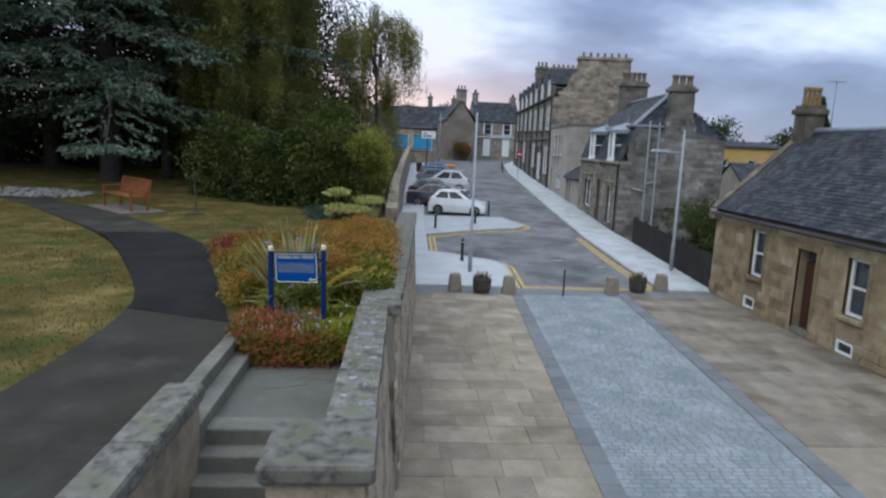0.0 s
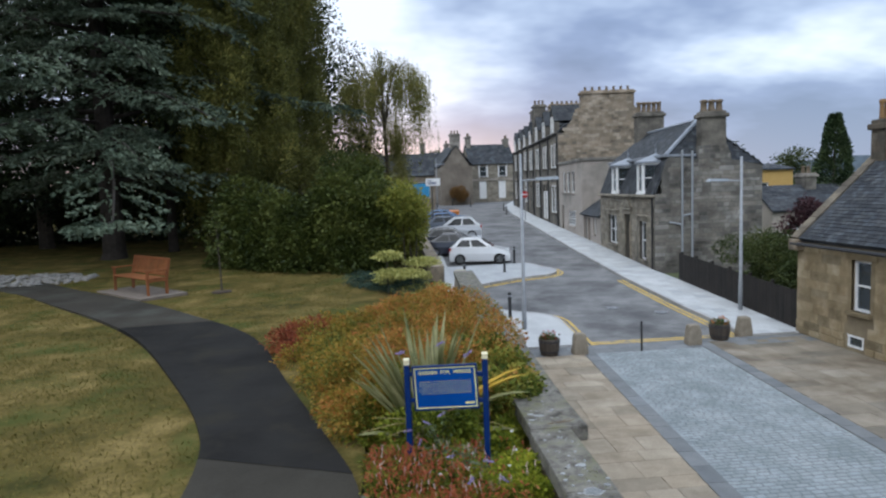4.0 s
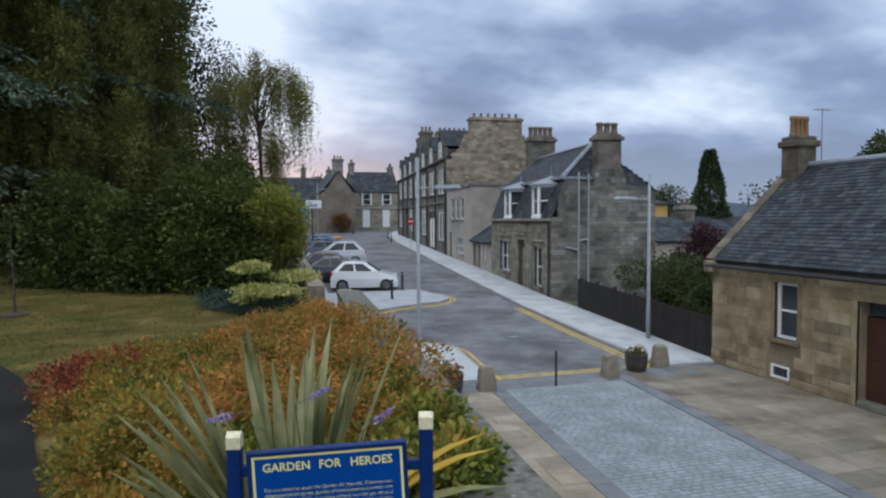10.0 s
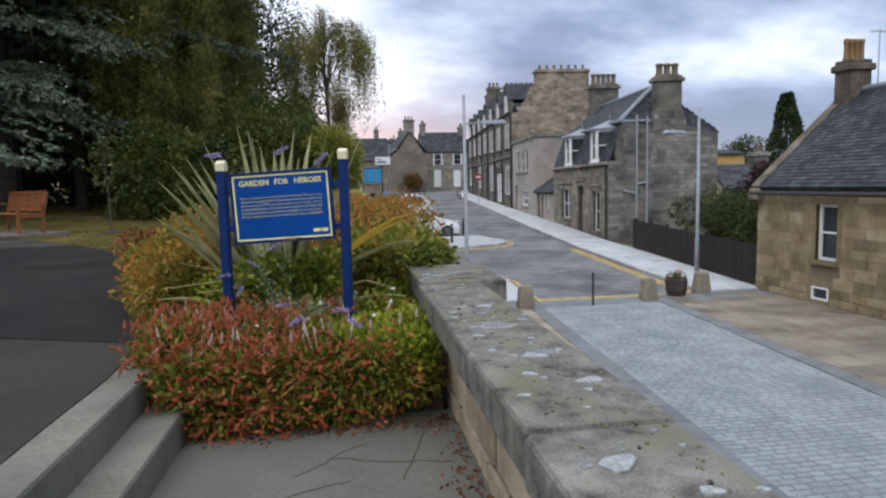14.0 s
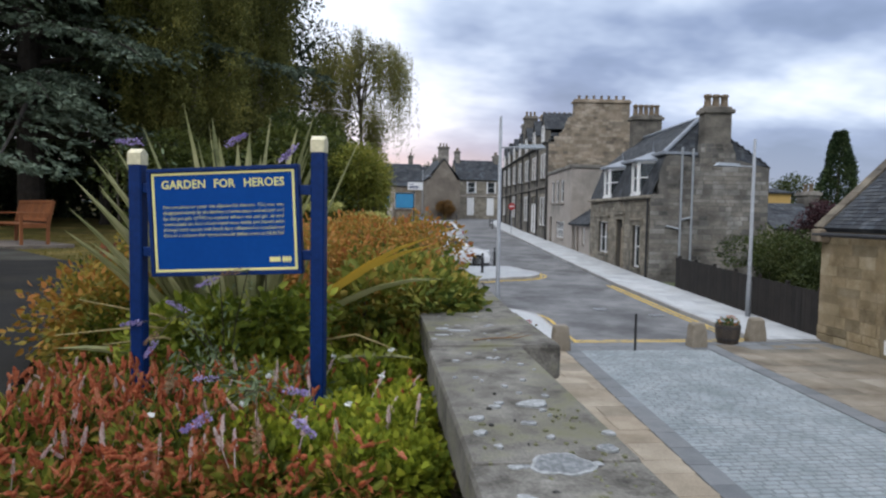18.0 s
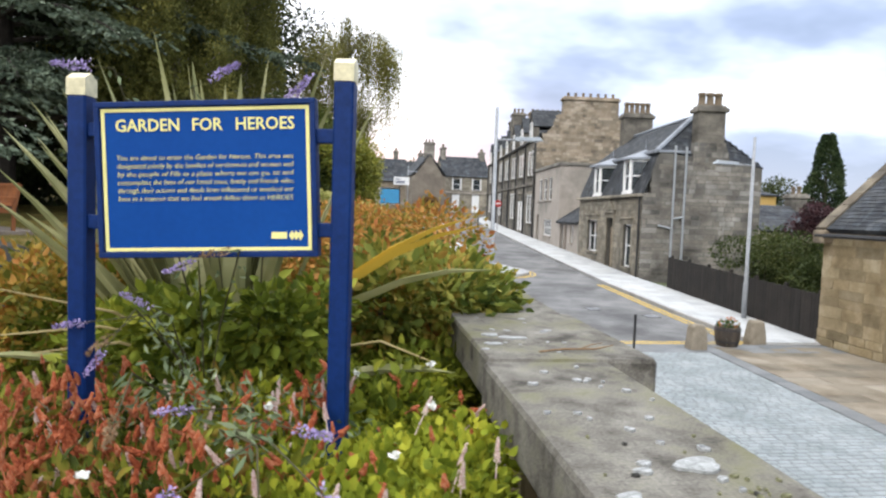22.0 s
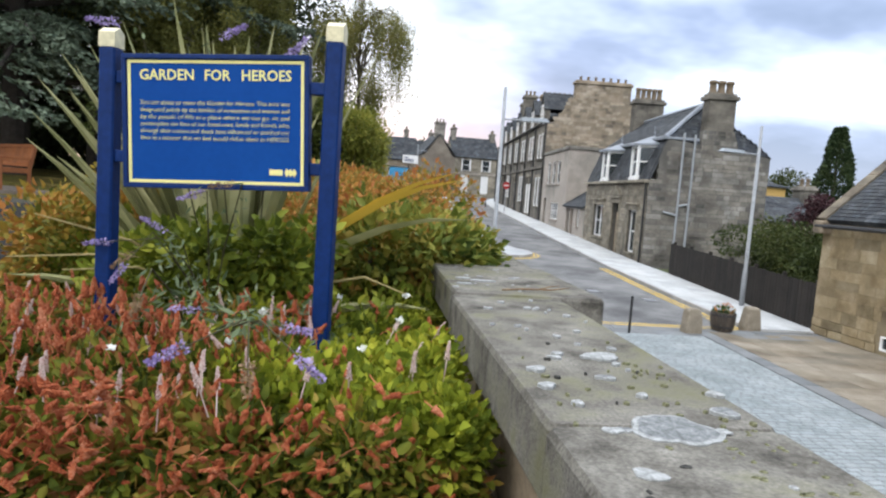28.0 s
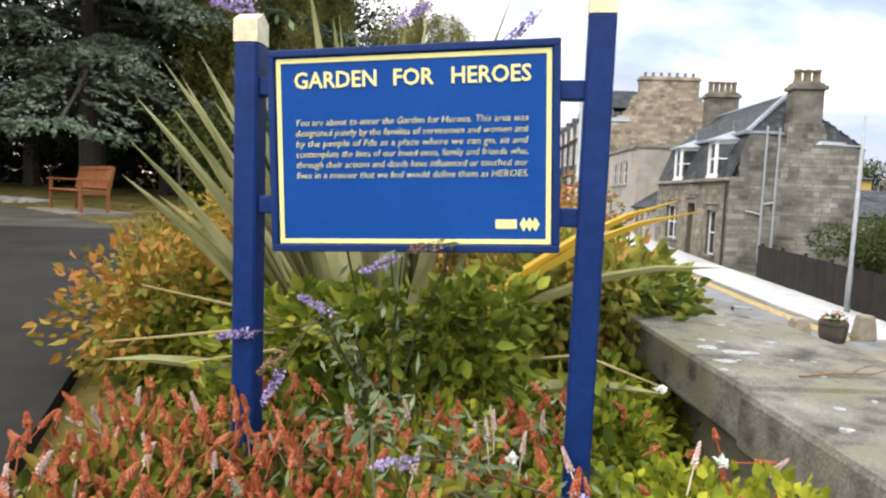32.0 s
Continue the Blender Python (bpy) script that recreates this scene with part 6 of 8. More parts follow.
def gully(x, y, yaw):
    g = thing("drain_cover", pose(x, y, gz(y) - 0.068, 0 if y < 12 else 1.72, 0, yaw), "small iron drain grating set in the road", "drain", "drains by the kerb")
    Solid().box(-0.24, -0.22, -0.02, 0.24, 0.22, 0.004, 0.004).ob("frame", black_metal, g)
    for k in range(6):
        Solid().box(-0.2, -0.17 + 0.06 * k, 0.0042, 0.2, -0.14 + 0.06 * k, 0.012, 0.002).ob("bar", steel, g)


gully(4.2, 15.2, 0)
gully(2.75, 16.3, 8)


# ---- parked cars ----
car_glass = surface("dark_car_glass", [(0.012, 0.014, 0.016), (0.02, 0.022, 0.025)], 2, 10, 0.12, bump=0, fine_amt=0, spec=0.3)
tyre = surface("tyre_rubber", [(0.015, 0.015, 0.015), (0.025, 0.025, 0.025)], 8, 60, 0.85)
alloy = surface("alloy_wheel", [(0.45, 0.46, 0.48), (0.55, 0.56, 0.58)], 8, 60, 0.35, metal=0.7, bump=0)
lamp_red = surface("red_lamp_plastic", [(0.35, 0.01, 0.01), (0.45, 0.02, 0.02)], 5, 20, 0.2, bump=0)
lamp_clear = surface("clear_lamp_plastic", [(0.55, 0.57, 0.6), (0.7, 0.72, 0.75)], 5, 20, 0.15, bump=0)


def paint(name, c):
    return surface(name, [tuple(v * 0.92 for v in c), c], 1, 20, 0.28, bump=0, fine_amt=0.02, coat=0.8, spec=0.5)


def car(x, y, yaw, length, height, width, mat, label, hatch=True, suv=False, bars=False):
    """The car stands along its local x, nose at +x."""
    c = thing("car", pose(x, y, gz(y) - 0.055, -0.0, 0, yaw), label, "car", "cars in the parking bays")
    L, W, H = length / 2, width / 2, height
    belt = H * (0.63 if not suv else 0.6)
    sill = 0.17 if not suv else 0.26
    wr = 0.29 if not suv else 0.35
    # side profile of the lower body, nose to tail
    low = [(L, sill + 0.12, 0.86), (L + 0.0, sill + 0.33, 0.9), (L - 0.12, belt * 0.78, 0.93), (L * 0.62, belt * 0.93, 0.97), (L * 0.42, belt, 0.98), (0, belt + 0.02, 1.0), (-L * 0.62, belt + 0.04, 0.98), (-L + 0.06, belt + 0.02, 0.93), (-L, belt * 0.72, 0.9), (-L + 0.03, sill + 0.12, 0.88)]
    s = Solid()
    n = len(low)
    v = []
    for side in (1, -1):
        for px, pz, k in low:
            v.append((px, side * W * k * 0.93, pz))
        for px, pz, k in low:
            v.append((px * 0.995, side * W * k, sill + (pz - sill) * 0.55))
        for px, pz, k in low:
            v.append((px * 0.985, side * W * k * 0.95, sill))
    f = []
    for i in range(n - 1):
        for b in (0, 3 * n):
            f += [(b + i, b + i + 1, b + n + i + 1, b + n + i), (b + n + i, b + n + i + 1, b + 2 * n + i + 1, b + 2 * n + i)]
        f.append((i, 3 * n + i, 3 * n + i + 1, i + 1))
        f.append((2 * n + i, 2 * n + i + 1, 5 * n + i + 1, 5 * n + i))
    f += [(0, n, 4 * n, 3 * n), (n, 2 * n, 5 * n, 4 * n), (n - 1, 4 * n - 1, 5 * n - 1, 2 * n - 1), (2 * n - 1, 5 * n - 1, 6 * n - 1, 3 * n - 1)]
    s.add(v, f)
    s.ob("body", mat, c, smooth=False)
    # cabin: a painted shell with the windows set on it one by one
    if hatch or suv:
        top = [(L * 0.47, belt - 0.01), (L * 0.02, H - 0.03), (-L * 0.64, H - 0.04), (-L * (0.95 if suv else 0.93), belt + 0.02)]
    else:
        top = [(L * 0.42, belt - 0.01), (-L * 0.02, H - 0.03), (-L * 0.42, H - 0.04), (-L * 0.8, belt + 0.02)]
    gw, rw = W * 0.93, W * 0.70
    gl = Solid()
    pts = [(px, side * (gw if pz < H - 0.2 else rw), pz) for side in (1, -1) for px, pz in top]
    mid_roof = [(L * -0.3, side * rw * 0.9, H) for side in (1, -1)]
    gl.add(pts + mid_roof, [(0, 1, 2, 3), (4, 7, 6, 5), (0, 4, 5, 1), (2, 6, 7, 3), (1, 5, 9, 8), (8, 9, 6, 2), (1, 8, 2), (5, 6, 9), (0, 3, 7, 4)])
    gl.ob("cabin", mat, c)

    def window(name, q, u0, u1, v0, v1):
        """A pane on the quad q (front low, front high, rear high, rear low)."""
        q = [Vector(p) for p in q]
        at = lambda u, v: q[0].lerp(q[3], u).lerp(q[1].lerp(q[2], u), v)
        cs = [at(u0, v0), at(u1, v0), at(u1 + (0.0 if u1 < 0.6 else -0.03), v1), at(u0 + (0.04 if u0 < 0.3 else 0.0), v1)]
        mid = (cs[0] + cs[2]) / 2
        n = (cs[1] - cs[0]).cross(cs[3] - cs[0]).normalized()
        if n.dot(mid - Vector((0, 0, belt))) < 0:
            cs, n = cs[::-1], -n
        Solid().slab([p + n * 0.008 for p in cs], 0.012).ob(name, car_glass, c)

    for side in (1, -1):
        q = [pts[(0 if side > 0 else 4) + i] for i in range(4)]
        window("side_window", q, 0.13, 0.5, 0.1, 0.84)
        window("side_window", q, 0.54, 0.9, 0.1, 0.84)
    window("windscreen", [pts[0], pts[1], pts[5], pts[4]], 0.05, 0.95, 0.06, 0.9)
    window("rear_window", [pts[3], pts[2], pts[6], pts[7]], 0.08, 0.92, 0.25, 0.9)
    for side in (1, -1):
        if bars:
            Solid().tube([(top[1][0] - 0.1, side * rw * 0.95, H + 0.03), (top[2][0] + 0.1, side * rw * 0.95, H + 0.03)], [0.02, 0.02], 6).ob("roof_rail", steel, c)
        Solid().box(L * 0.3, side * (W + 0.1) - 0.09, belt + 0.0, L * 0.3 + 0.12, side * (W + 0.1) + 0.05, belt + 0.14, 0.03).ob("door_mirror", mat, c)
        Solid().box(L - 0.32, side * W * 0.72 - 0.13, belt * 0.66, L - 0.08, side * W * 0.72 + 0.13, belt * 0.83, 0.03).ob("headlight", lamp_clear, c)
        Solid().box(-L + 0.0, side * W * 0.8 - 0.08, belt * 0.72, -L + 0.16, side * W * 0.8 + 0.08, belt * 1.0, 0.03).ob("tail_light", lamp_red, c)
        for px in (L * 0.64, -L * 0.64):
            w = new("wheel")
            w.parent = c
            w.matrix_basis = pose(px, side * (W - 0.09), wr, 90, 0, 0)
            Solid().lathe([(wr * 0.7, -0.1), (wr * 0.97, -0.1), (wr, -0.06), (wr, 0.06), (wr * 0.97, 0.1), (wr * 0.7, 0.1)], 20).ob("tyre", tyre, w, smooth=False)
            rm = Solid().lathe([(wr * 0.72, -0.105), (wr * 0.5, -0.09), (wr * 0.5, 0.09), (wr * 0.72, 0.105)], 20)
            for q in range(5):
                rm.box(-0.03, 0.02, -0.1, 0.03, wr * 0.6, 0.1, 0.0, pose(0, 0, 0, 0, 0, 72 * q))
            rm.ob("rim", alloy, w)
            Solid().lathe([(wr * 1.08, -0.02), (wr * 1.08, 0.105)], 20).ob("wheel_arch", tyre, w)
    Solid().box(L - 0.06, -W * 0.5, sill + 0.1, L + 0.012, W * 0.5, sill + 0.26, 0.02).ob("grille", tyre, c)
    Solid().box(L - 0.01, -0.26, sill + 0.12, L + 0.02, 0.26, sill + 0.22).ob("number_plate", white_paint, c)
    Solid().box(-L - 0.02, -0.26, belt * 0.5, -L + 0.03, 0.26, belt * 0.5 + 0.11).ob("number_plate", sign_yellow, c)
    return c


car(-0.35, 29.4, -12, 3.5, 1.5, 1.65, paint("white_car_paint", (0.72, 0.73, 0.75)), "small white hatchback parked nose to the street")
car(-1.3, 33.2, -6, 4.3, 1.45, 1.8, paint("navy_car_paint", (0.012, 0.016, 0.032)), "dark navy saloon parked beside the white car", hatch=False)
car(-1.2, 36.6, -4, 4.2, 1.46, 1.78, paint("charcoal_car_paint", (0.02, 0.024, 0.03)), "charcoal estate car parked in a bay")
car(-0.45, 42.5, 172, 4.3, 1.75, 1.85, paint("silver_white_car_paint", (0.55, 0.57, 0.6)), "pale silver off-road car with roof rails", suv=True, bars=True)
car(-0.3, 47.5, 4, 4.4, 1.48, 1.78, paint("slate_car_paint", (0.03, 0.045, 0.075)), "dark slate-blue car parked in a bay")
car(0.0, 52.0, 4, 4.3, 1.5, 1.78, paint("blue_car_paint", (0.03, 0.09, 0.22)), "mid-blue hatchback parked in a bay")
car(0.2, 56.5, 4, 4.3, 1.5, 1.78, paint("pale_blue_car_paint", (0.05, 0.12, 0.25)), "blue car parked at the far end of the bays")


# ---- signs and bins along the far street ----
def disc(s, r, y0, y1, z, n=24):
    s.prism([(r * math.cos(2 * math.pi * k / n), z + r * math.sin(2 * math.pi * k / n)) for k in range(n)], y0, y1, "y")
    return s


sign_red = surface("red_traffic_paint", [(0.42, 0.02, 0.025), (0.50, 0.03, 0.03)], 3, 30, 0.4, bump=0.02)
ne = thing("no_entry_sign", pose(8.2, 56.0, gz(56.0) + 0.04, 0, 0, 6), "round red no-entry sign on a grey pole", "road sign")
Solid().tube([(0, 0, -0.1), (0, 0, 2.95)], [0.04, 0.04], 8).ob("pole", steel, ne)
disc(Solid(), 0.34, -0.06, -0.045, 2.6).ob("plate", sign_red, ne)
Solid().box(-0.24, -0.066, 2.54, 0.24, -0.0605, 2.66).ob("bar", white_paint, ne)
bp = thing("board_sign", pose(-1.55, 50.0, gz(50.0) + 0.04, 0, 0, 2), "white and blue notice board on a dark pole", "sign")
Solid().tube([(0, 0, -0.1), (0, 0, 4.6)], [0.06, 0.05], 8).ob("pole", black_metal, bp)
Solid().box(-0.55, -0.09, 3.95, 0.75, -0.052, 4.6, 0.01).ob("board", white_paint, bp)
for z, w in ((4.38, 0.35), (4.2, 0.8), (4.08, 0.8)):
    Solid().box(-0.4, -0.096, z, -0.4 + w, -0.091, z + 0.07).ob("bar", post_blue, bp)
lb = thing("litter_bin", pose(-2.0, 58.0, gz(58.0) + 0.045), "black post-mounted litter bin on the footway", "litter bin")
Solid().tube([(0, 0, -0.05), (0, 0, 0.4)], [0.05, 0.05], 8).ob("post", black_metal, lb)
Solid().lathe([(0.24, 0.25), (0.28, 0.3), (0.3, 1.05), (0.32, 1.1), (0.28, 1.22), (0.1, 1.28)], 14).ob("bin_body", black_metal, lb)
gb = thing("grit_bin", pose(1.6, 63.0, gz(63.0) - 0.06, 0, 0, 5), "orange plastic grit bin at the end of the bays", "grit bin")
ob_mat = surface("orange_plastic", [(0.55, 0.17, 0.02), (0.62, 0.21, 0.03)], 3, 30, 0.5, bump=0.02)
Solid().prism([(-0.35, 0.0), (0.35, 0.0), (0.42, 0.75), (-0.42, 0.75)], -0.6, 0.6, "x").ob("bin_body", ob_mat, gb)
Solid().prism([(-0.46, 0.75), (0.46, 0.75), (0.4, 0.95), (-0.46, 0.85)], -0.66, 0.66, "x").ob("lid", ob_mat, gb)


# ---- garden sign ----
SG = pose(-5.19, -1.525, 0, 0, 0, -11)
sign = thing("garden_sign", SG, "blue and yellow garden sign on two navy posts", "sign")
for x, z in ((-0.337, 3.36), (0.348, 3.41)):
    p = new("post")
    p.parent = sign
    Solid().box(x - 0.025, -0.025, 2.0, x + 0.025, 0.025, z - 0.055, 0.005).ob("shaft", post_blue, p)
    s = Solid()
    s.prism([(-0.0255, z - 0.055), (0.0255, z - 0.055), (0.0255, z - 0.012), (0.0, z + 0.004), (-0.0255, z - 0.012)], x - 0.0255, x + 0.0255, "x")
    s.ob("cap", cream, p, "cream painted post top")
for z in (2.985, 3.22):
    for x0, x1 in ((-0.314, -0.268), (0.268, 0.325)):
        Solid().box(x0, -0.014, z - 0.018, x1, 0.014, z + 0.018, 0.003).ob("bracket", post_blue, sign)
ZB, ZT, HW = 2.905, 3.3, 0.285
board = new("board")
board.parent = sign
board.matrix_basis = pose(0, 0, 3.1, 0, -2.6, 0) @ pose(0, 0, -3.1)
Solid().box(-HW, -0.012, ZB, HW, 0.012, ZT, 0.003).ob("backing", post_blue, board)
f = Solid()
for a in ((-HW, ZB, HW, ZB + 0.014), (-HW, ZT - 0.014, HW, ZT), (-HW, ZB + 0.014, -HW + 0.014, ZT - 0.014), (HW - 0.014, ZB + 0.014, HW, ZT - 0.014)):
    f.box(a[0], -0.024, a[1], a[2], -0.0125, a[3], 0.002)
f.ob("frame", post_blue, board)
Solid().box(-HW + 0.0145, -0.0155, ZB + 0.0145, HW - 0.0145, -0.0125, ZT - 0.0145).ob("panel", sign_blue, board)
f = Solid()
e = 0.0165
for a in ((-HW + e, ZB + e, HW - e, ZB + e + 0.009), (-HW + e, ZT - e - 0.009, HW - e, ZT - e), (-HW + e, ZB + e + 0.009, -HW + e + 0.009, ZT - e - 0.009), (HW - e - 0.009, ZB + e + 0.009, HW - e, ZT - e - 0.009)):
    f.box(a[0], -0.0175, a[1], a[2], -0.0157, a[3])
f.ob("border", sign_yellow, board)


def words(text, x, z, size, width, mat, parent, bold=0.0, shear=0.0, name="lettering", centre=False):
    """One line of built-in lettering, drawn out to its true width, turned into a mesh."""
    cu = bpy.data.curves.new(name, "FONT")
    cu.body, cu.size, cu.offset, cu.shear, cu.extrude = text, size, bold, shear, 0.0006
    cu.resolution_u = 2
    tmp = new(name + "_curve", cu)
    dg = bpy.context.evaluated_depsgraph_get()
    me = bpy.data.meshes.new_from_object(tmp.evaluated_get(dg))
    bpy.data.objects.remove(tmp)
    xs = [v.co.x for v in me.vertices]
    k = width / (max(xs) - min(xs)) if width else 1.0
    x0 = min(xs)
    for v in me.vertices:
        v.co.x = (v.co.x - x0) * k
    me.materials.clear()
    me.materials.append(mat)
    o = new(name, me)
    o.parent = parent
    o.matrix_basis = pose(x, -0.0172, z, 90, 0, 0)
    return o


title = [words(w, 0, 3.226, 0.0435, 0, sign_yellow, board, bold=0.0006, name="title_word") for w in ("GARDEN", "FOR", "HEROES")]
spans = [max(v.co.x for v in o.data.vertices) for o in title]
k = 0.462 / (sum(spans) + 2 * 0.035)
x = -0.231
for o, w in zip(title, spans):
    for v in o.data.vertices:
        v.co.x *= k
    # each letter stands on its own
    group = list(range(len(o.data.vertices)))

    def root(i):
        while group[i] != i:
            i = group[i]
        return i

    for e in o.data.edges:
        group[root(e.vertices[0])] = root(e.vertices[1])
    for r in sorted({root(i) for i in range(len(group))}):
        ids = [i for i in range(len(group)) if root(i) == r]
        at = {i: j for j, i in enumerate(ids)}
        me = bpy.data.meshes.new("letter")
        me.from_pydata([o.data.vertices[i].co for i in ids], [], [[at[i] for i in q.vertices] for q in o.data.polygons if q.vertices[0] in at])
        me.materials.append(sign_yellow)
        c = new("letter", me)
        c.parent = board
        c.matrix_basis = pose(x, -0.0172, 3.226, 90, 0, 0)
    x += (w + 0.035) * k
    bpy.data.objects.remove(o)
LINES = ["You are about to enter the Garden for Heroes. This area was", "designated jointly by the families of servicemen and women and", "by the people of Fife as a place where we can go, sit and", "contemplate the lives of our loved ones, family and friends who,", "through their actions and deeds have influenced or touched our", "lives in a manner that we feel would define them as HEROES."]
for i, t in enumerate(LINES):
    words(t, -0.23, 3.153 - 0.0207 * i, 0.0185, 0.456, sign_yellow, board, bold=-0.00025, shear=0.18, name="text_line")
s = Solid()
s.box(0.165, -0.0172, 2.951, 0.205, -0.016, 2.968)
s.ob("council_mark", sign_yellow, board)
for k in range(3):
    s = Solid()
    s.prism([(0.21 + 0.011 * k, 2.959), (0.218 + 0.011 * k, 2.972), (0.226 + 0.011 * k, 2.959), (0.218 + 0.011 * k, 2.946)], -0.0172, -0.016, "y")
    s.ob("council_mark", sign_yellow, board)

# ---- bench on its pad ----
BW = 1.0
bench = thing("park_bench", pose(-12.3, 10.55, G + 0.03, 0, 0, -46), "orange-stained slatted wooden park bench", "bench")
for x in (-BW, BW):
    Solid().box(x - 0.03, -0.28, 0, x + 0.03, -0.22, 0.62, 0.006).ob("front_leg", bench_wood, bench)
    Solid().prism([(0.2, 0.0), (0.26, 0.0), (0.27, 0.4), (0.38, 0.9), (0.32, 0.9), (0.21, 0.4)], x - 0.03, x + 0.03, "x").ob("back_leg", bench_wood, bench)
    Solid().box(x - 0.035, -0.32, 0.62, x + 0.035, 0.3, 0.655, 0.006).ob("arm", bench_wood, bench)
    Solid().box(x - 0.025, -0.22, 0.34, x + 0.025, 0.21, 0.41, 0.004).ob("seat_rail", bench_wood, bench)
for k in range(5):
    Solid().box(-BW - 0.03, -0.29 + 0.1 * k, 0.41, BW + 0.03, -0.21 + 0.1 * k, 0.435, 0.004).ob("seat_slat", bench_wood, bench)
for z, y in ((0.47, 0.235), (0.86, 0.325)):
    Solid().box(-BW, y - 0.02, z, BW, y + 0.02, z + 0.06, 0.004).ob("back_rail", bench_wood, bench)
for k in range(19):
    x = -0.9 + k * 0.1
    Solid().prism([(0.235, 0.52), (0.25, 0.52), (0.335, 0.87), (0.32, 0.87)], x - 0.025, x + 0.025, "x").ob("back_slat", bench_wood, bench)
pad = thing("bench_pad", pose(-12.3, 10.55, G + 0.005, 0, 0, -46), "brown gritted pad with pale edging under the bench", "paving slab")
Solid().box(-1.28, -0.56, -0.06, 1.28, 0.56, 0.022, 0.006).ob("grit", path_grit, pad)
for x0, y0, x1, y1 in ((-1.34, -0.62, 1.34, -0.56), (-1.34, 0.56, 1.34, 0.62), (-1.34, -0.56, -1.28, 0.56), (1.28, -0.56, 1.34, 0.56)):
    Solid().box(x0, y0, -0.06, x1, y1, 0.03, 0.008).ob("edging", path_grit, pad)


# ---- trees and shrubs ----
def limbs(s, base, height, r0, rng, n, reach, lift=0.35, start=0.3, owner=None, limb_mat=None):
    """A tapered, slightly bent trunk with limbs; gives back the limb ends."""
    bend = [rng.uniform(-0.3, 0.3) for _ in range(4)]
    tr = [(base[0] + bend[0] * k * k * height * 0.08, base[1] + bend[1] * k * k * height * 0.08, base[2] + height * k) for k in (0, 0.03, 0.15, 0.3, 0.5, 0.7, 0.88, 1.0)]
    s.tube(tr, [r0 * 1.35, r0 * 1.05, r0 * 0.9, r0 * 0.78, r0 * 0.6, r0 * 0.4, r0 * 0.2, r0 * 0.06], 10)
    ends = []
    for i in range(n):
        k = start + (0.95 - start) * (i + rng.random() * 0.5) / n
        a = i * 2.4 + rng.uniform(-0.4, 0.4)
        z = base[2] + height * k
        cx, cy = base[0] + bend[0] * k * k * height * 0.08, base[1] + bend[1] * k * k * height * 0.08
        L = reach * (1 - 0.6 * abs(k - start) / (1 - start)) * rng.uniform(0.75, 1.15)
        p1 = (cx + math.cos(a) * L * 0.5, cy + math.sin(a) * L * 0.5, z + L * lift * 0.6)
        p2 = (cx + math.cos(a) * L, cy + math.sin(a) * L, z + L * lift)
        if owner:
            Solid().tube([(cx, cy, z), p1, p2], [r0 * 0.35 * (1.1 - k), r0 * 0.2 * (1.1 - k), r0 * 0.05], 6).ob("limb", limb_mat or bark, owner)
        ends += [p1, p2]
    return ends


def broad_tree(name, x, y, z, height, reach, mat, label, seed, leaf=0.16, count=9000, trunk=0.25, start=0.3, lift=0.35, n=16, blob=0.2, bark_mat=None, category="tree", droop=0.2, group=""):
    rng, nr = random.Random(seed), np.random.default_rng(seed)
    t = thing(name, pose(x, y, z), label, category, group)
    s = Solid()
    ends = limbs(s, (0, 0, 0), height, trunk, rng, n, reach, lift, start, t, bark_mat)
    s.ob("trunk", bark_mat or bark, t)
    bl = [(e[0], e[1], e[2], *(reach * blob * rng.uniform(0.9, 1.7),) * 2, reach * blob * rng.uniform(0.7, 1.2)) for e in ends]
    bl += [(rng.uniform(-0.2, 0.2) * reach, rng.uniform(-0.2, 0.2) * reach, height * rng.uniform(0.8, 0.98), reach * 0.3, reach * 0.3, reach * 0.3) for _ in range(4)]
    p, u = in_blobs(bl, count, nr, 0.7)
    leaves("crown", mat, p, u, leaf, t, droop=droop, seed=seed)
    return t


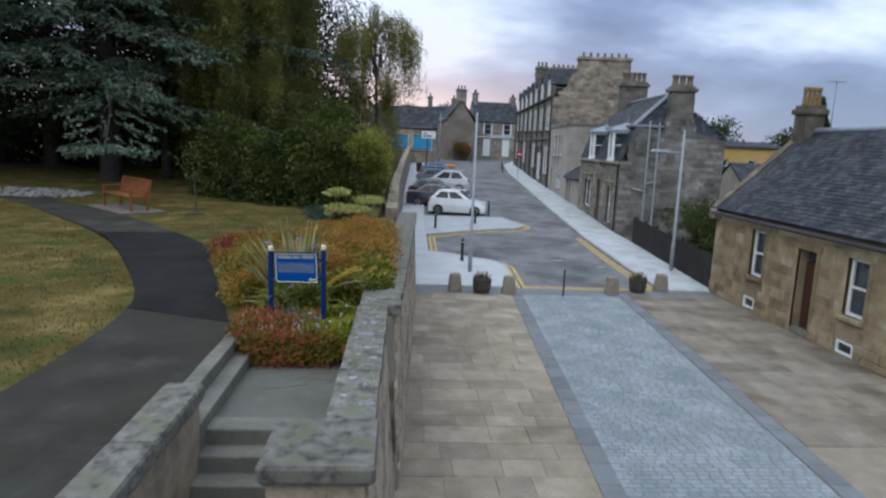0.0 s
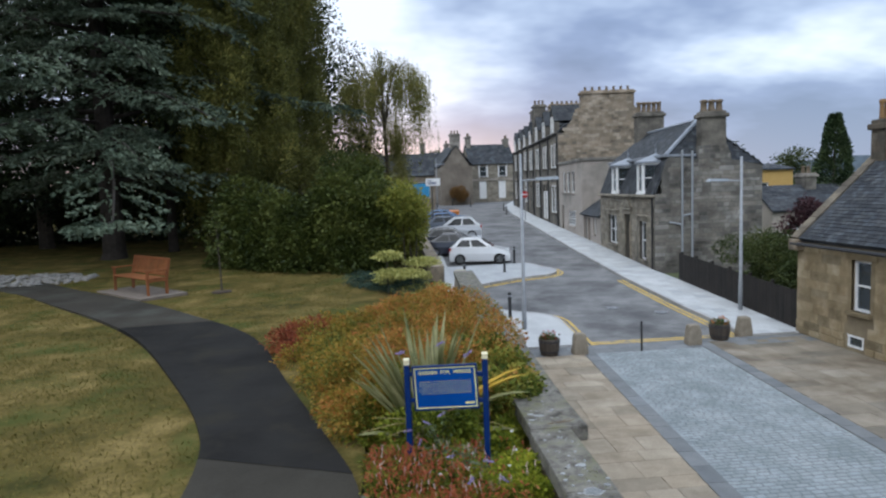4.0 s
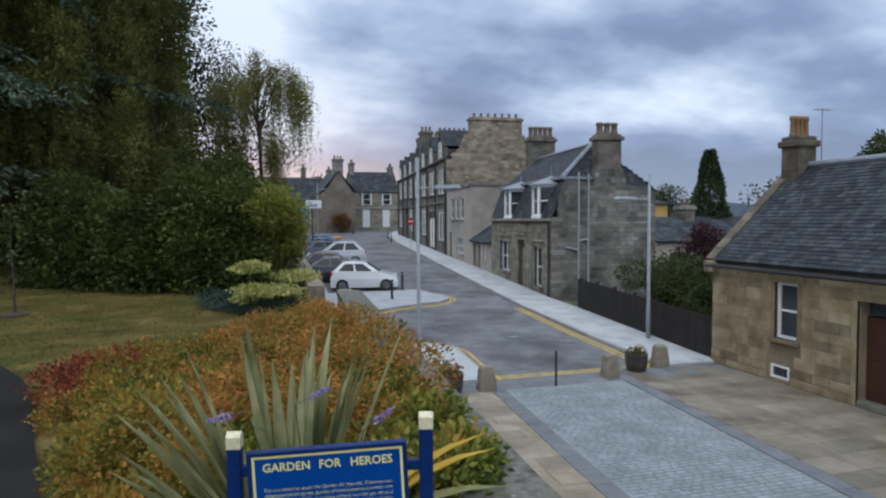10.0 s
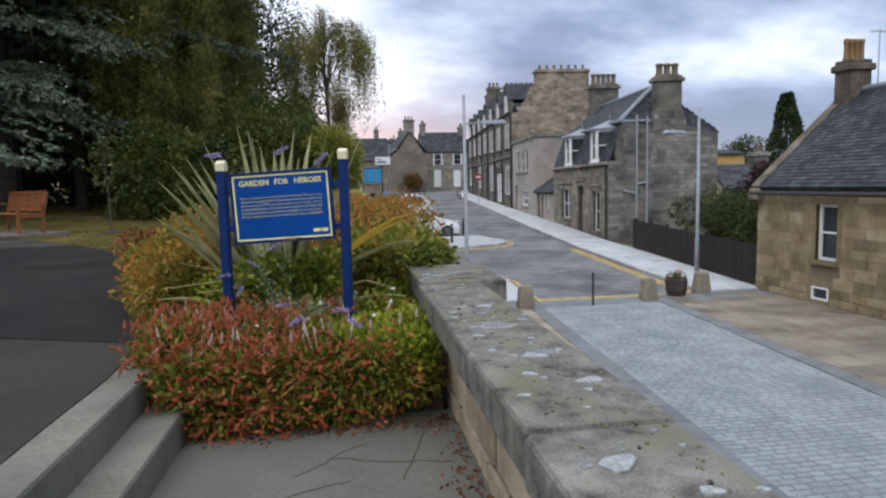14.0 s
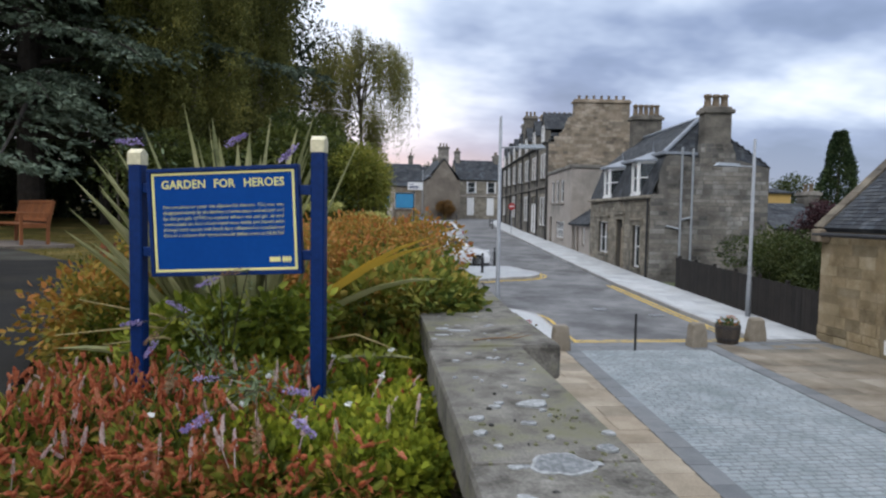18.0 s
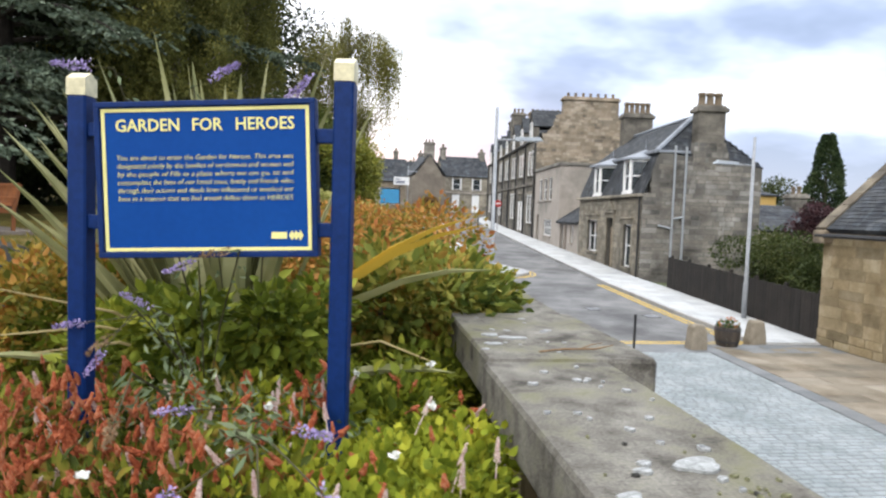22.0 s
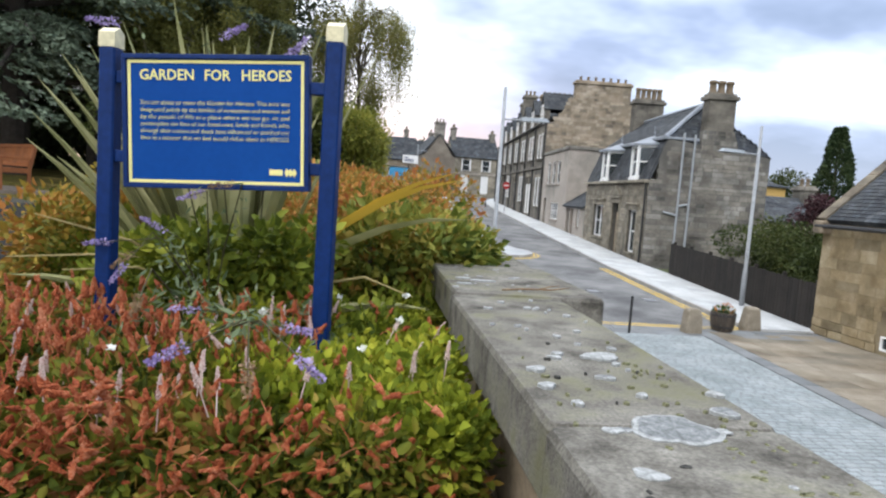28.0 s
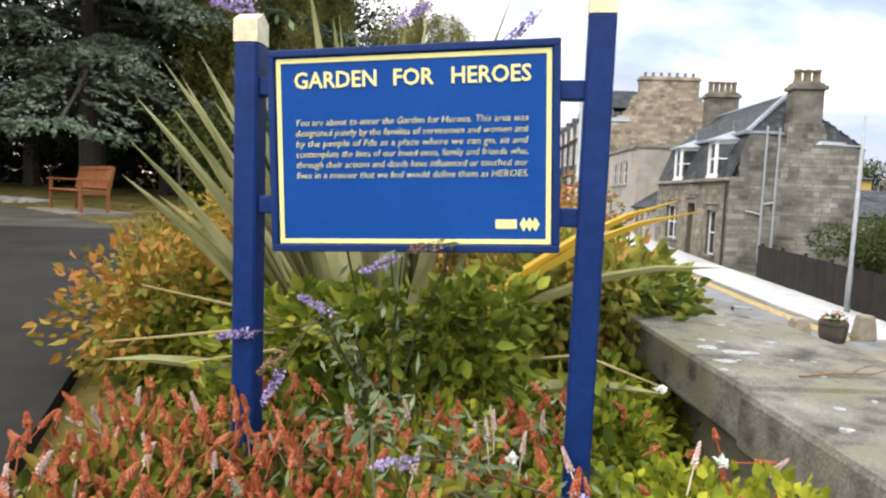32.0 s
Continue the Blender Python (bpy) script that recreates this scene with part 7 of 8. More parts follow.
def weeping_tree(name, x, y, z, height, reach, mat, label, seed, strands=420, per=34, leaf=0.13, drop=(1.2, 4.0), n=22, start=0.35, trunk=0.2, mass=0, group=""):
    """A birch: fine hanging strands of small leaves from the ends of rising limbs."""
    rng, nr = random.Random(seed), np.random.default_rng(seed)
    t = thing(name, pose(x, y, z), label, "tree", group)
    s = Solid()
    ends = limbs(s, (0, 0, 0), height, trunk, rng, n, reach, 0.55, start, t, birch_bark)
    s.ob("trunk", birch_bark, t)
    E = np.array(ends)
    pick = nr.integers(0, len(E), strands)
    o = E[pick] + nr.normal(size=(strands, 3)) * [reach * 0.08, reach * 0.08, reach * 0.09]
    ln = nr.uniform(*drop, strands)
    k = nr.random((strands, per))
    sway = nr.normal(size=(strands, 1, 2)) * 0.22
    P = np.zeros((strands, per, 3))
    P[:, :, 0] = o[:, None, 0] + sway[:, :, 0] * k ** 0.7 + nr.normal(size=(strands, per)) * 0.07
    P[:, :, 1] = o[:, None, 1] + sway[:, :, 1] * k ** 0.7 + nr.normal(size=(strands, per)) * 0.07
    P[:, :, 2] = o[:, None, 2] - ln[:, None] * k + 0.25
    P[:, :, 2] = np.maximum(P[:, :, 2], 0.4)
    P = P.reshape(-1, 3)
    W = np.zeros_like(P)
    if mass:
        bl = [(e[0] * 0.8, e[1] * 0.8, e[2] - 0.7, reach * 0.25, reach * 0.25, reach * 0.34) for e in ends]
        q, u = in_blobs(bl, mass, nr, 0.9)
        P, W = np.concatenate([P, q]), np.concatenate([W, u])
    leaves("crown", mat, P, W, leaf, t, droop=0.7, seed=seed, aspect=1.7)
    return t


def cedar(x, y, z, height, reach, seed):
    """Uneven tiers of boughs, each a flat drooping fan of branchlets set with short twigs of needles."""
    rng, nr = random.Random(seed), np.random.default_rng(seed)
    t = thing("cedar_tree", pose(x, y, z), "blue-grey cedar with broad uneven tiers of drooping foliage", "tree")
    Solid().tube([(0, 0, 0), (0.05, 0, 0.4), (0.1, 0, height * 0.4), (0, 0.1, height)], [0.6, 0.44, 0.32, 0.06], 12).ob("trunk", dark_bark, t)
    pts, ways = [], []
    up = np.array([0, 0, 1.0])
    for i in range(104):
        k = 0.16 + 0.82 * ((i % 58 + rng.uniform(-0.8, 0.8)) / 58)
        a = i * 2.399 + rng.uniform(-0.5, 0.5)
        L = reach * (1.05 - 0.7 * k) * (1.16 if k < 0.45 else 1.0) * (rng.uniform(0.6, 1.15) if i < 58 else rng.uniform(0.22, 0.42))
        d, side = np.array([math.cos(a), math.sin(a), 0]), np.array([-math.sin(a), math.cos(a), 0])
        rise, fall, sway = rng.uniform(0.05, 0.28), rng.uniform(0.2, 0.5), rng.uniform(-0.15, 0.15)

        def at(q):
            # the lowest boughs level out over the lawn
            p = np.array([0, 0, height * k]) + d * L * q + side * L * sway * q * q + up * L * (rise * q - fall * q * q)
            return np.array([p[0], p[1], max(p[2], 1.9)])

        Solid().tube([tuple(at(q)) for q in (0, 0.3, 0.6, 0.85, 1.0)], [0.12 * (1.1 - k), 0.085 * (1.1 - k), 0.05 * (1.1 - k), 0.025, 0.01], 6).ob("limb", dark_bark, t)
        n = int(17 * L / reach) + 7
        for j in range(n):
            q = 0.15 + 0.85 * (j + rng.random()) / n
            base, sd = at(q), 1 if j % 2 else -1
            sl = (0.36 * L * (1.05 - q) + 0.55) * rng.uniform(0.6, 1.25)
            way = d * rng.uniform(0.3, 0.9) + side * sd * rng.uniform(0.45, 1.0) + up * rng.uniform(-0.15, 0.2)
            way /= np.linalg.norm(way)
            out = np.cross(way, up)
            m, c = 9, 14
            r = (np.arange(m) + nr.random(m)) / m
            sgn = np.where(np.arange(m) % 2, 1.0, -1.0)
            tl = (0.16 + 0.26 * sl * (1 - 0.75 * r)) * nr.uniform(0.6, 1.3, m)
            e = nr.random((m, c))
            tw = way[None] * 0.75 + out[None] * sgn[:, None] * nr.uniform(0.4, 1.0, m)[:, None] - up[None] * nr.uniform(0.0, 0.55, m)[:, None]
            P = base + way * (sl * r)[:, None, None] + tw[:, None, :] * (tl[:, None] * e)[:, :, None]
            P[:, :, 2] += -0.3 * sl * (r ** 2)[:, None] - 0.25 * tl[:, None] * e ** 2
            P[:, :, 2] = np.maximum(P[:, :, 2], 1.5 + 0.3 * e)
            pts.append(P.reshape(-1, 3))
            ways.append(np.repeat(tw, c, 0))
    leaves("crown", leafy("blue_cedar_needles", [(0.036, 0.053, 0.034), (0.088, 0.118, 0.079), (0.17, 0.205, 0.148)], scale=0.5, trans=0.05), np.concatenate(pts), np.concatenate(ways), 0.16, t, aspect=2.2, seed=seed, jitter=0.28)


dark_leaf = leafy("dark_evergreen_leaf", [(0.010, 0.016, 0.008), (0.024, 0.036, 0.016), (0.046, 0.062, 0.026)], scale=0.3, trans=0.05)
birch_leaf = leafy("birch_leaf", [(0.036, 0.042, 0.012), (0.115, 0.120, 0.031), (0.28, 0.255, 0.07)], scale=0.7, var=0.35, trans=0.35)
birch_light = leafy("thin_birch_leaf", [(0.085, 0.09, 0.026), (0.17, 0.165, 0.045), (0.29, 0.255, 0.078)], scale=0.35, trans=0.4)
hedge_leaf = leafy("laurel_leaf", [(0.018, 0.027, 0.007), (0.048, 0.064, 0.014), (0.105, 0.118, 0.028)], scale=0.9, var=0.45, rough=0.5)
gold_leaf = leafy("yellow_green_leaf", [(0.07, 0.088, 0.014), (0.17, 0.178, 0.03), (0.29, 0.272, 0.058)], scale=0.9)

cedar(-16.7, 19.6, G, 21, 10.2, 3)
for k, (x, y) in enumerate(((-15.0, 21.6), (-24.0, 22.0))):
    broad_tree("dark_conifer", x, y, G, 13, 2.4, dark_leaf, "slim dark evergreen with a bare lower trunk", 140 + k, leaf=0.26, count=9000, trunk=0.2, start=0.4, lift=0.0, n=18, blob=0.4, bark_mat=dark_bark, group="dark trees behind the lawn")
weeping_tree("birch_tree", -11.35, 20.5, G, 15.5, 3.0, birch_leaf, "tall dark birch with dense hanging foliage", 12, strands=3600, per=44, drop=(0.8, 3.6), n=34, start=0.16, leaf=0.092, mass=36000, group="birches behind the hedge")
weeping_tree("birch_tree", -13.6, 24.5, G, 17.5, 3.6, birch_leaf, "tall dark birch with dense hanging foliage", 13, strands=2000, per=40, drop=(1.5, 5.5), n=30, start=0.15, leaf=0.11, mass=22000, group="birches behind the hedge")
weeping_tree("birch_tree", -9.6, 23.5, G, 13.6, 1.75, birch_leaf, "slender birch with drooping branch tips", 15, strands=1500, per=38, drop=(0.8, 3.2), n=24, start=0.2, leaf=0.09, mass=13000, group="birches behind the hedge")


def umbrella_birch(x, y, z, height, reach, seed):
    """A weeping birch: limbs arch out from the top and hang in separate bunches with gaps between them."""
    rng, nr = random.Random(seed), np.random.default_rng(seed)
    t = thing("weeping_birch", pose(x, y, z), "thin weeping birch with hanging bunches against the sky", "tree")
    Solid().tube([(0, 0, 0), (0.1, 0.05, height * 0.35), (-0.05, 0.1, height * 0.7), (0.05, 0, height * 0.97)], [0.16, 0.11, 0.06, 0.015], 10).ob("trunk", bark, t)
    P = []
    for i in range(34):
        a = i * 2.399 + rng.uniform(-0.3, 0.3)
        r = reach * (0.25 + 0.75 * rng.random() ** 0.6)
        zr = height * (1.0 - 0.16 * (r / reach) ** 2) + rng.uniform(-0.9, 0.25)
        dx, dy = math.cos(a), math.sin(a)
        z0 = height * rng.uniform(0.5, 0.85)
        top = (dx * r * 0.72, dy * r * 0.72, zr)
        end = (dx * r, dy * r, zr - rng.uniform(0.5, 1.0))
        Solid().tube([(0, 0, z0), (dx * r * 0.35, dy * r * 0.35, (z0 + zr) / 2 + 0.5), top, end], [0.035, 0.025, 0.014, 0.006], 5).ob("limb", bark, t)
        # strands of this bunch hang from the outer half of the limb
        m, c = 31, 46
        q = nr.random(m)
        o = np.array(top)[None] * (1 - q)[:, None] + np.array(end)[None] * q[:, None] + nr.normal(size=(m, 3)) * [0.22, 0.22, 0.15]
        ln = nr.uniform(0.5, 1.0, m) * (1.9 + 4.0 * (r / reach) * rng.random())
        k = nr.random((m, c))
        S = np.repeat(o[:, None, :], c, 1) + nr.normal(size=(m, c, 3)) * 0.05
        S[:, :, 2] -= ln[:, None] * k
        S[:, :, :2] += (nr.normal(size=(m, 1, 2)) * 0.12) * k[:, :, None]
        P.append(S.reshape(-1, 3))
    # darker inner mass low on the trunk
    q, u = in_blobs([(rng.uniform(-1.7, 1.5), rng.uniform(-0.9, 0.9), height * rng.uniform(0.12, 0.6), 0.65, 0.65, 1.05) for _ in range(34)], 25000, nr, 0.8)
    P = np.concatenate(P + [q])
    leaves("crown", birch_light, P, np.zeros_like(P), 0.078, t, droop=0.7, seed=seed, aspect=1.7)


umbrella_birch(-5.6, 30.5, G, 10.7, 3.05, 14)
for k, (x, y, h, r) in enumerate(((-22, 25, 17, 4.6), (-28, 21, 16, 4.6), (-17.5, 30, 18, 5.0), (-24, 34, 18, 5.5), (-31, 30, 18, 6), (-11, 33, 15, 4.5), (-38, 26, 18, 6), (-26, 14, 14, 4.0))):
    broad_tree("dark_conifer", x, y, G, h, r, dark_leaf, "dark evergreen tree in the shade at the back of the garden", 40 + k, leaf=0.21, count=26000, trunk=0.32, start=0.12, lift=0.05, n=22, blob=0.3, group="dark trees behind the lawn")


def shrub(name, blobs, mat, label, seed, count, leaf, aspect=1.8, droop=0.1, shell=0.5, base=(0, 0, 0), stems=6, category="shrub", extra=None, jitter=0.5, fine=False):
    nr = np.random.default_rng(seed)
    t = thing(name, pose(*base), label, category)
    p, u = in_blobs(blobs, count, nr, shell)
    keep = p[:, 2] > -0.05
    rng = random.Random(seed)
    for b in blobs[:stems]:
        Solid().tube([(b[0] + rng.uniform(-0.05, 0.05), b[1], -0.1), (b[0], b[1], b[2])], [0.02, 0.01], 5).ob("stem", bark, t)
    leaves("foliage", mat, p[keep], u[keep], leaf, t, aspect=aspect, droop=droop, seed=seed, jitter=jitter, fine=fine)
    if extra:
        for nm, m2, c2, l2, lab in extra:
            p, u = in_blobs(blobs, c2, nr, 0.12)
            up = p[:, 2] > 0.1
            leaves(nm, m2, p[up], u[up] + [0, 0, 0.4], l2, t, seed=seed + 5, label=lab)
    return t


# the laurel hedge bank
rng = random.Random(7)
bl = []
HL = [(-11.0, 15.7), (-10.2, 15.1), (-9.2, 14.4), (-8.0, 13.7), (-6.9, 13.2), (-5.8, 13.5)]
for i in range(len(HL) - 1):
    for k in range(5):
        q = (k + rng.random()) / 5
        x = HL[i][0] + (HL[i + 1][0] - HL[i][0]) * q
        y = HL[i][1] + (HL[i + 1][1] - HL[i][1]) * q
        # an unclipped bank: its top rises and falls, and leans back
        top = 2.05 + 0.5 * math.sin(1.7 * x + 0.6) + 0.45 * math.sin(3.9 * x) + rng.uniform(-0.35, 0.5)
        z = 0.35
        while z < top:
            r = rng.uniform(0.45, 0.8)
            bl.append((x + rng.uniform(-0.35, 0.35), y - 0.3 + 0.36 * z + rng.uniform(-0.35, 0.3), z, r, r * 0.95, r * 0.8))
            z += rng.uniform(0.45, 0.75)
shrub("laurel_hedge", bl, hedge_leaf, "tall glossy laurel hedge at the back of the lawn", 8, 62000, 0.125, base=(0, 0, G), stems=8, category="hedge", shell=0.45)
shrub("golden_shrub", [(-5.2 + rng.uniform(-0.8, 0.5), 14.0 + rng.uniform(-0.9, 2.9), 0.2 + 2.3 * rng.random(), 0.5, 0.6, 0.55) for _ in range(30)], gold_leaf, "yellow-green feathery shrub at the end of the hedge", 9, 24000, 0.11, base=(0, 0, G), droop=0.3, aspect=2.4)
shrub("hazel_shrub", [(-6.9 + rng.uniform(-0.7, 0.7), 15.8 + rng.uniform(-0.6, 1.4), 0.6 + 2.9 * rng.random() ** 0.8, 0.62, 0.62, 0.6) for _ in range(24)], hedge_leaf, "upright green shrub above the hedge", 10, 26000, 0.1, base=(0, 0, G))
tiers = []
for k in range(13):
    a = k * 2.4
    tiers.append((-5.2 + math.cos(a) * 0.5, 8.5 + math.sin(a) * 0.4, 0.1 + 0.2 * (k % 5), 0.52 - 0.05 * (k % 5), 0.44, 0.085))
shrub("variegated_dogwood", tiers, leafy("cream_edged_leaf", [(0.13, 0.145, 0.04), (0.30, 0.30, 0.09), (0.50, 0.47, 0.18)], scale=2), "low tiered shrub with cream-edged leaves", 11, 9500, 0.065, base=(0, 0, G), shell=0.8)
shrub("creeping_juniper", [(-6.35 + 0.3 * k, 10.0 - 0.45 * k, 0.15, 0.5, 0.45, 0.18) for k in range(5)], leafy("juniper_needles", [(0.02, 0.04, 0.03), (0.05, 0.085, 0.065)], scale=2), "blue-green creeping juniper at the lawn edge", 12, 6000, 0.08, base=(0, 0, G), aspect=4)
broad_tree("sapling", -10.1, 10.2, G, 2.15, 0.46, hedge_leaf, "thin staked sapling in a circle of bare earth", 31, leaf=0.085, count=420, trunk=0.024, start=0.3, lift=0.7, n=9, blob=0.35)
disc = Solid().lathe([(0.27, -0.05), (0.25, 0.02), (0.12, 0.04)], 18).ob("earth_circle", soil)
disc.matrix_world = pose(-10.1, 10.2, G - 0.03)
tagged(disc, "circle of bare earth round the sapling", "flower bed")
peb = Solid()
for k in range(260):
    a, r = rng.uniform(0, 6.28), rng.random() ** 0.5
    x, y = -17.2 + math.cos(a) * r * 2.2, 14.2 + math.sin(a) * r * 1.3
    q = rng.uniform(0.06, 0.13)
    peb.lathe([(q * 0.7, 0), (q, q * 0.3), (q * 0.75, q * 0.65), (q * 0.2, q * 0.8)], 6, pose(x, y, lawn_z(x, y), 0, 0, rng.uniform(0, 360)))
tagged(peb.ob("white_stones", pale_rubble), "patch of pale grey stones under the trees", "stones", kind="stuff")

# the autumn-coloured shrubs between path and wall
orange_leaf = leafy("orange_spiraea_leaf", [(0.085, 0.105, 0.018), (0.235, 0.172, 0.033), (0.36, 0.15, 0.036), (0.46, 0.25, 0.075)], scale=1.0)
yellowing = leafy("yellowing_spiraea_leaf", [(0.055, 0.078, 0.016), (0.14, 0.135, 0.025), (0.29, 0.20, 0.034), (0.31, 0.125, 0.03)], scale=1.3)
bl = []
for _ in range(100):
    y = rng.uniform(0.5, 5.5)
    x = rng.uniform(-6.35 + 0.06 * y, -4.15)
    # low on the lawn side, rising towards the wall
    bl.append((x, y, rng.uniform(0.12, 0.62) * (1.0 if y < 4.6 else 0.6) * (1.0 if x > -5.2 else max(0.3, 1.0 + 0.75 * (x + 5.2))), 0.36, 0.36, 0.27))
shrub("orange_spiraea", bl, orange_leaf, "mounded shrub with orange and rust autumn leaves", 21, 120000, 0.043, aspect=2.2, base=(0, 0, G - 0.1), shell=0.5, extra=[("blossom", leafy("rust_flower_head", [(0.24, 0.07, 0.025), (0.36, 0.14, 0.05)]), 5000, 0.05, "rust-brown flower heads")])
bl = []
for _ in range(70):
    y = rng.uniform(-0.8, 4.5)
    x = rng.uniform(max(-6.15 - 0.32 * (y + 0.6), -7.15), -5.75)
    bl.append((x, y, rng.uniform(0.05, 0.6 if y < 1.2 else 0.3), 0.3, 0.3, 0.26))
shrub("yellowing_spiraea", bl, yellowing, "low shrub with yellow and orange leaves along the path", 22, 66000, 0.037, base=(0, 0, G - 0.1), shell=0.5, fine=True)
shrub("red_barberry", [(-7.15 + rng.uniform(-0.25, 0.35), 3.1 + rng.uniform(-0.5, 0.6), rng.uniform(0.05, 0.34), 0.26, 0.26, 0.24) for _ in range(13)], leafy("barberry_leaf", [(0.10, 0.028, 0.014), (0.23, 0.06, 0.028), (0.33, 0.12, 0.05)], scale=2), "dark red barberry at the end of the bed", 23, 6000, 0.05, base=(0, 0, G - 0.1))
green_leaf = leafy("garden_leaf", [(0.052, 0.075, 0.010), (0.14, 0.175, 0.021), (0.30, 0.305, 0.04)], scale=2.5)
bl = []
for _ in range(40):
    y = rng.uniform(-1.15, 1.2)
    x = rng.uniform(-6.0, -4.35)
    bl.append((x, y, rng.uniform(0.0, (0.34 if x < -5.55 else 0.16) if x < -5.1 or y > -0.5 else 0.14), 0.24, 0.24, 0.22))
bl += [(rng.uniform(-5.45, -4.9), rng.uniform(-1.22, -1.0), rng.uniform(0.1, 0.5), 0.12, 0.1, 0.14) for _ in range(22)]
shrub("border_foliage", bl, green_leaf, "mixed green border plants round the sword-leaved clump", 24, 36000, 0.045, base=(0, 0, G - 0.12), shell=0.6, fine=True)

bl = [(rng.uniform(-4.75, -4.17), rng.uniform(-0.45, 2.1), rng.uniform(0.1, 0.36), 0.25, 0.25, 0.22) for _ in range(44)]
bl.sort()
shrub("green_spiraea", bl, leafy("green_spiraea_leaf", [(0.048, 0.074, 0.014), (0.13, 0.155, 0.027), (0.24, 0.225, 0.042), (0.34, 0.165, 0.042)], scale=1.6), "yellow-green shrub spilling over the end of the coping", 25, 26000, 0.055, base=(0, 0, G - 0.05), shell=0.55, stems=4, fine=True)
# dark leafy backing, added to stand for the shade under the trees
dk = [(-12.0 - 2.4 * k + rng.uniform(-1, 1), 29.5 - 0.35 * k + rng.uniform(-0.7, 0.7), rng.uniform(0.6, 4.2), 1.7, 1.2, 1.3) for k in range(14) for _ in range(5)]
dk += [(-33.0 + rng.uniform(-2, 1), 24 - 1.6 * k, rng.uniform(0.6, 4.4), 1.5, 1.4, 1.4) for k in range(10) for _ in range(2)]
shrub("shade_backing_hedge", dk, dark_leaf, "tall bank of dark leaves added for the shade behind the lawn", 26, 62000, 0.28, base=(0, 0, G), category="hedge", shell=0.5)

# sword-leaved clump behind the sign
ph = thing("phormium", pose(-5.3, -0.72, G - 0.15), "clump of long grey-green sword leaves", "plant")
sword = leafy("sword_leaf", [(0.095, 0.105, 0.042), (0.235, 0.24, 0.11), (0.48, 0.45, 0.25)], rough=0.5, scale=3)
sword_old = leafy("withered_sword_leaf", [(0.38, 0.24, 0.035), (0.56, 0.38, 0.06)], rough=0.6)


def blade(s, a, lean, end, length, width, rng):
    """One long keeled leaf that bends outwards."""
    d = Vector((math.cos(a), math.sin(a), 0))
    side = Vector((-math.sin(a), math.cos(a), 0))
    n = 7
    v = []
    p = d * rng.uniform(0.0, 0.1)
    ang = lean
    for i in range(n + 1):
        k = i / n
        w = width * (0.75 + 0.5 * k) * (1 - k ** 3) + 0.002
        up = Vector((0, 0, 1)) * math.cos(ang) + d * math.sin(ang)
        keel = d * math.cos(ang) * -1 + Vector((0, 0, 1)) * math.sin(ang)
        v += [p - side * w / 2 + keel * w * 0.25, p.copy(), p + side * w / 2 + keel * w * 0.25]
        p = p + up * length / n
        ang += (end - lean) / n
    f = []
    for i in range(n):
        b = 3 * i
        f += [(b, b + 1, b + 4, b + 3), (b + 1, b + 2, b + 5, b + 4)]
    s.add(v, f)


prng = random.Random(77)
for k in range(22):
    s = Solid()
    a = prng.choice((0.0, math.pi)) + prng.gauss(0, 0.75)
    lean = abs(prng.gauss(0, 0.2))
    blade(s, a, lean * 0.75, lean * 1.15 + 0.05, prng.uniform(1.0, 1.4) * (1 - 0.12 * lean), prng.uniform(0.08, 0.125), prng)
    s.ob("sword_leaf", sword, ph)
for k, (a, lean, end, ln, m_) in enumerate(((-0.25, 0.42, 1.4, 1.25, sword_old), (-0.12, 0.45, 1.3, 1.25, sword_old), (-0.32, 0.5, 1.6, 1.2, sword), (3.1, 0.6, 0.9, 1.05, sword), (-2.9, 0.5, 0.75, 1.15, sword), (3.4, 0.45, 0.65, 1.2, sword), (-0.35, 1.0, 1.6, 0.9, sword), (-2.7, 0.9, 1.5, 0.85, sword), (2.9, 0.4, 0.6, 1.25, sword), (-3.0, 0.4, 0.62, 1.35, sword), (3.2, 0.35, 0.5, 1.35, sword), (3.25, 0.42, 0.6, 1.2, sword), (3.0, 0.5, 0.7, 1.15, sword), (-2.95, 0.36, 0.5, 1.25, sword), (3.3, 0.58, 0.85, 1.1, sword), (2.95, 0.3, 0.45, 1.3, sword), (-3.05, 0.5, 0.7, 1.3, sword), (-0.1, 0.15, 0.3, 1.3, sword))):
    s = Solid()
    blade(s, a, lean, end, ln, 0.135, prng)
    s.ob("sword_leaf", m_, ph)
# the upright ones whose tips stand over the sign
for a, lean, end, ln in ((0.5, 0.06, 0.12, 1.42), (-2.4, 0.1, 0.2, 1.44), (2.2, 0.16, 0.26, 1.46), (0.9, 0.2, 0.3, 1.44), (-0.5, 0.24, 0.34, 1.44), (3.1, 0.24, 0.36, 1.42), (0.2, 0.32, 0.42, 1.46), (-2.9, 0.04, 0.1, 1.36)):
    s = Solid()
    blade(s, a, lean, end, ln, prng.uniform(0.06, 0.08), prng)
    s.ob("sword_leaf", sword, ph)

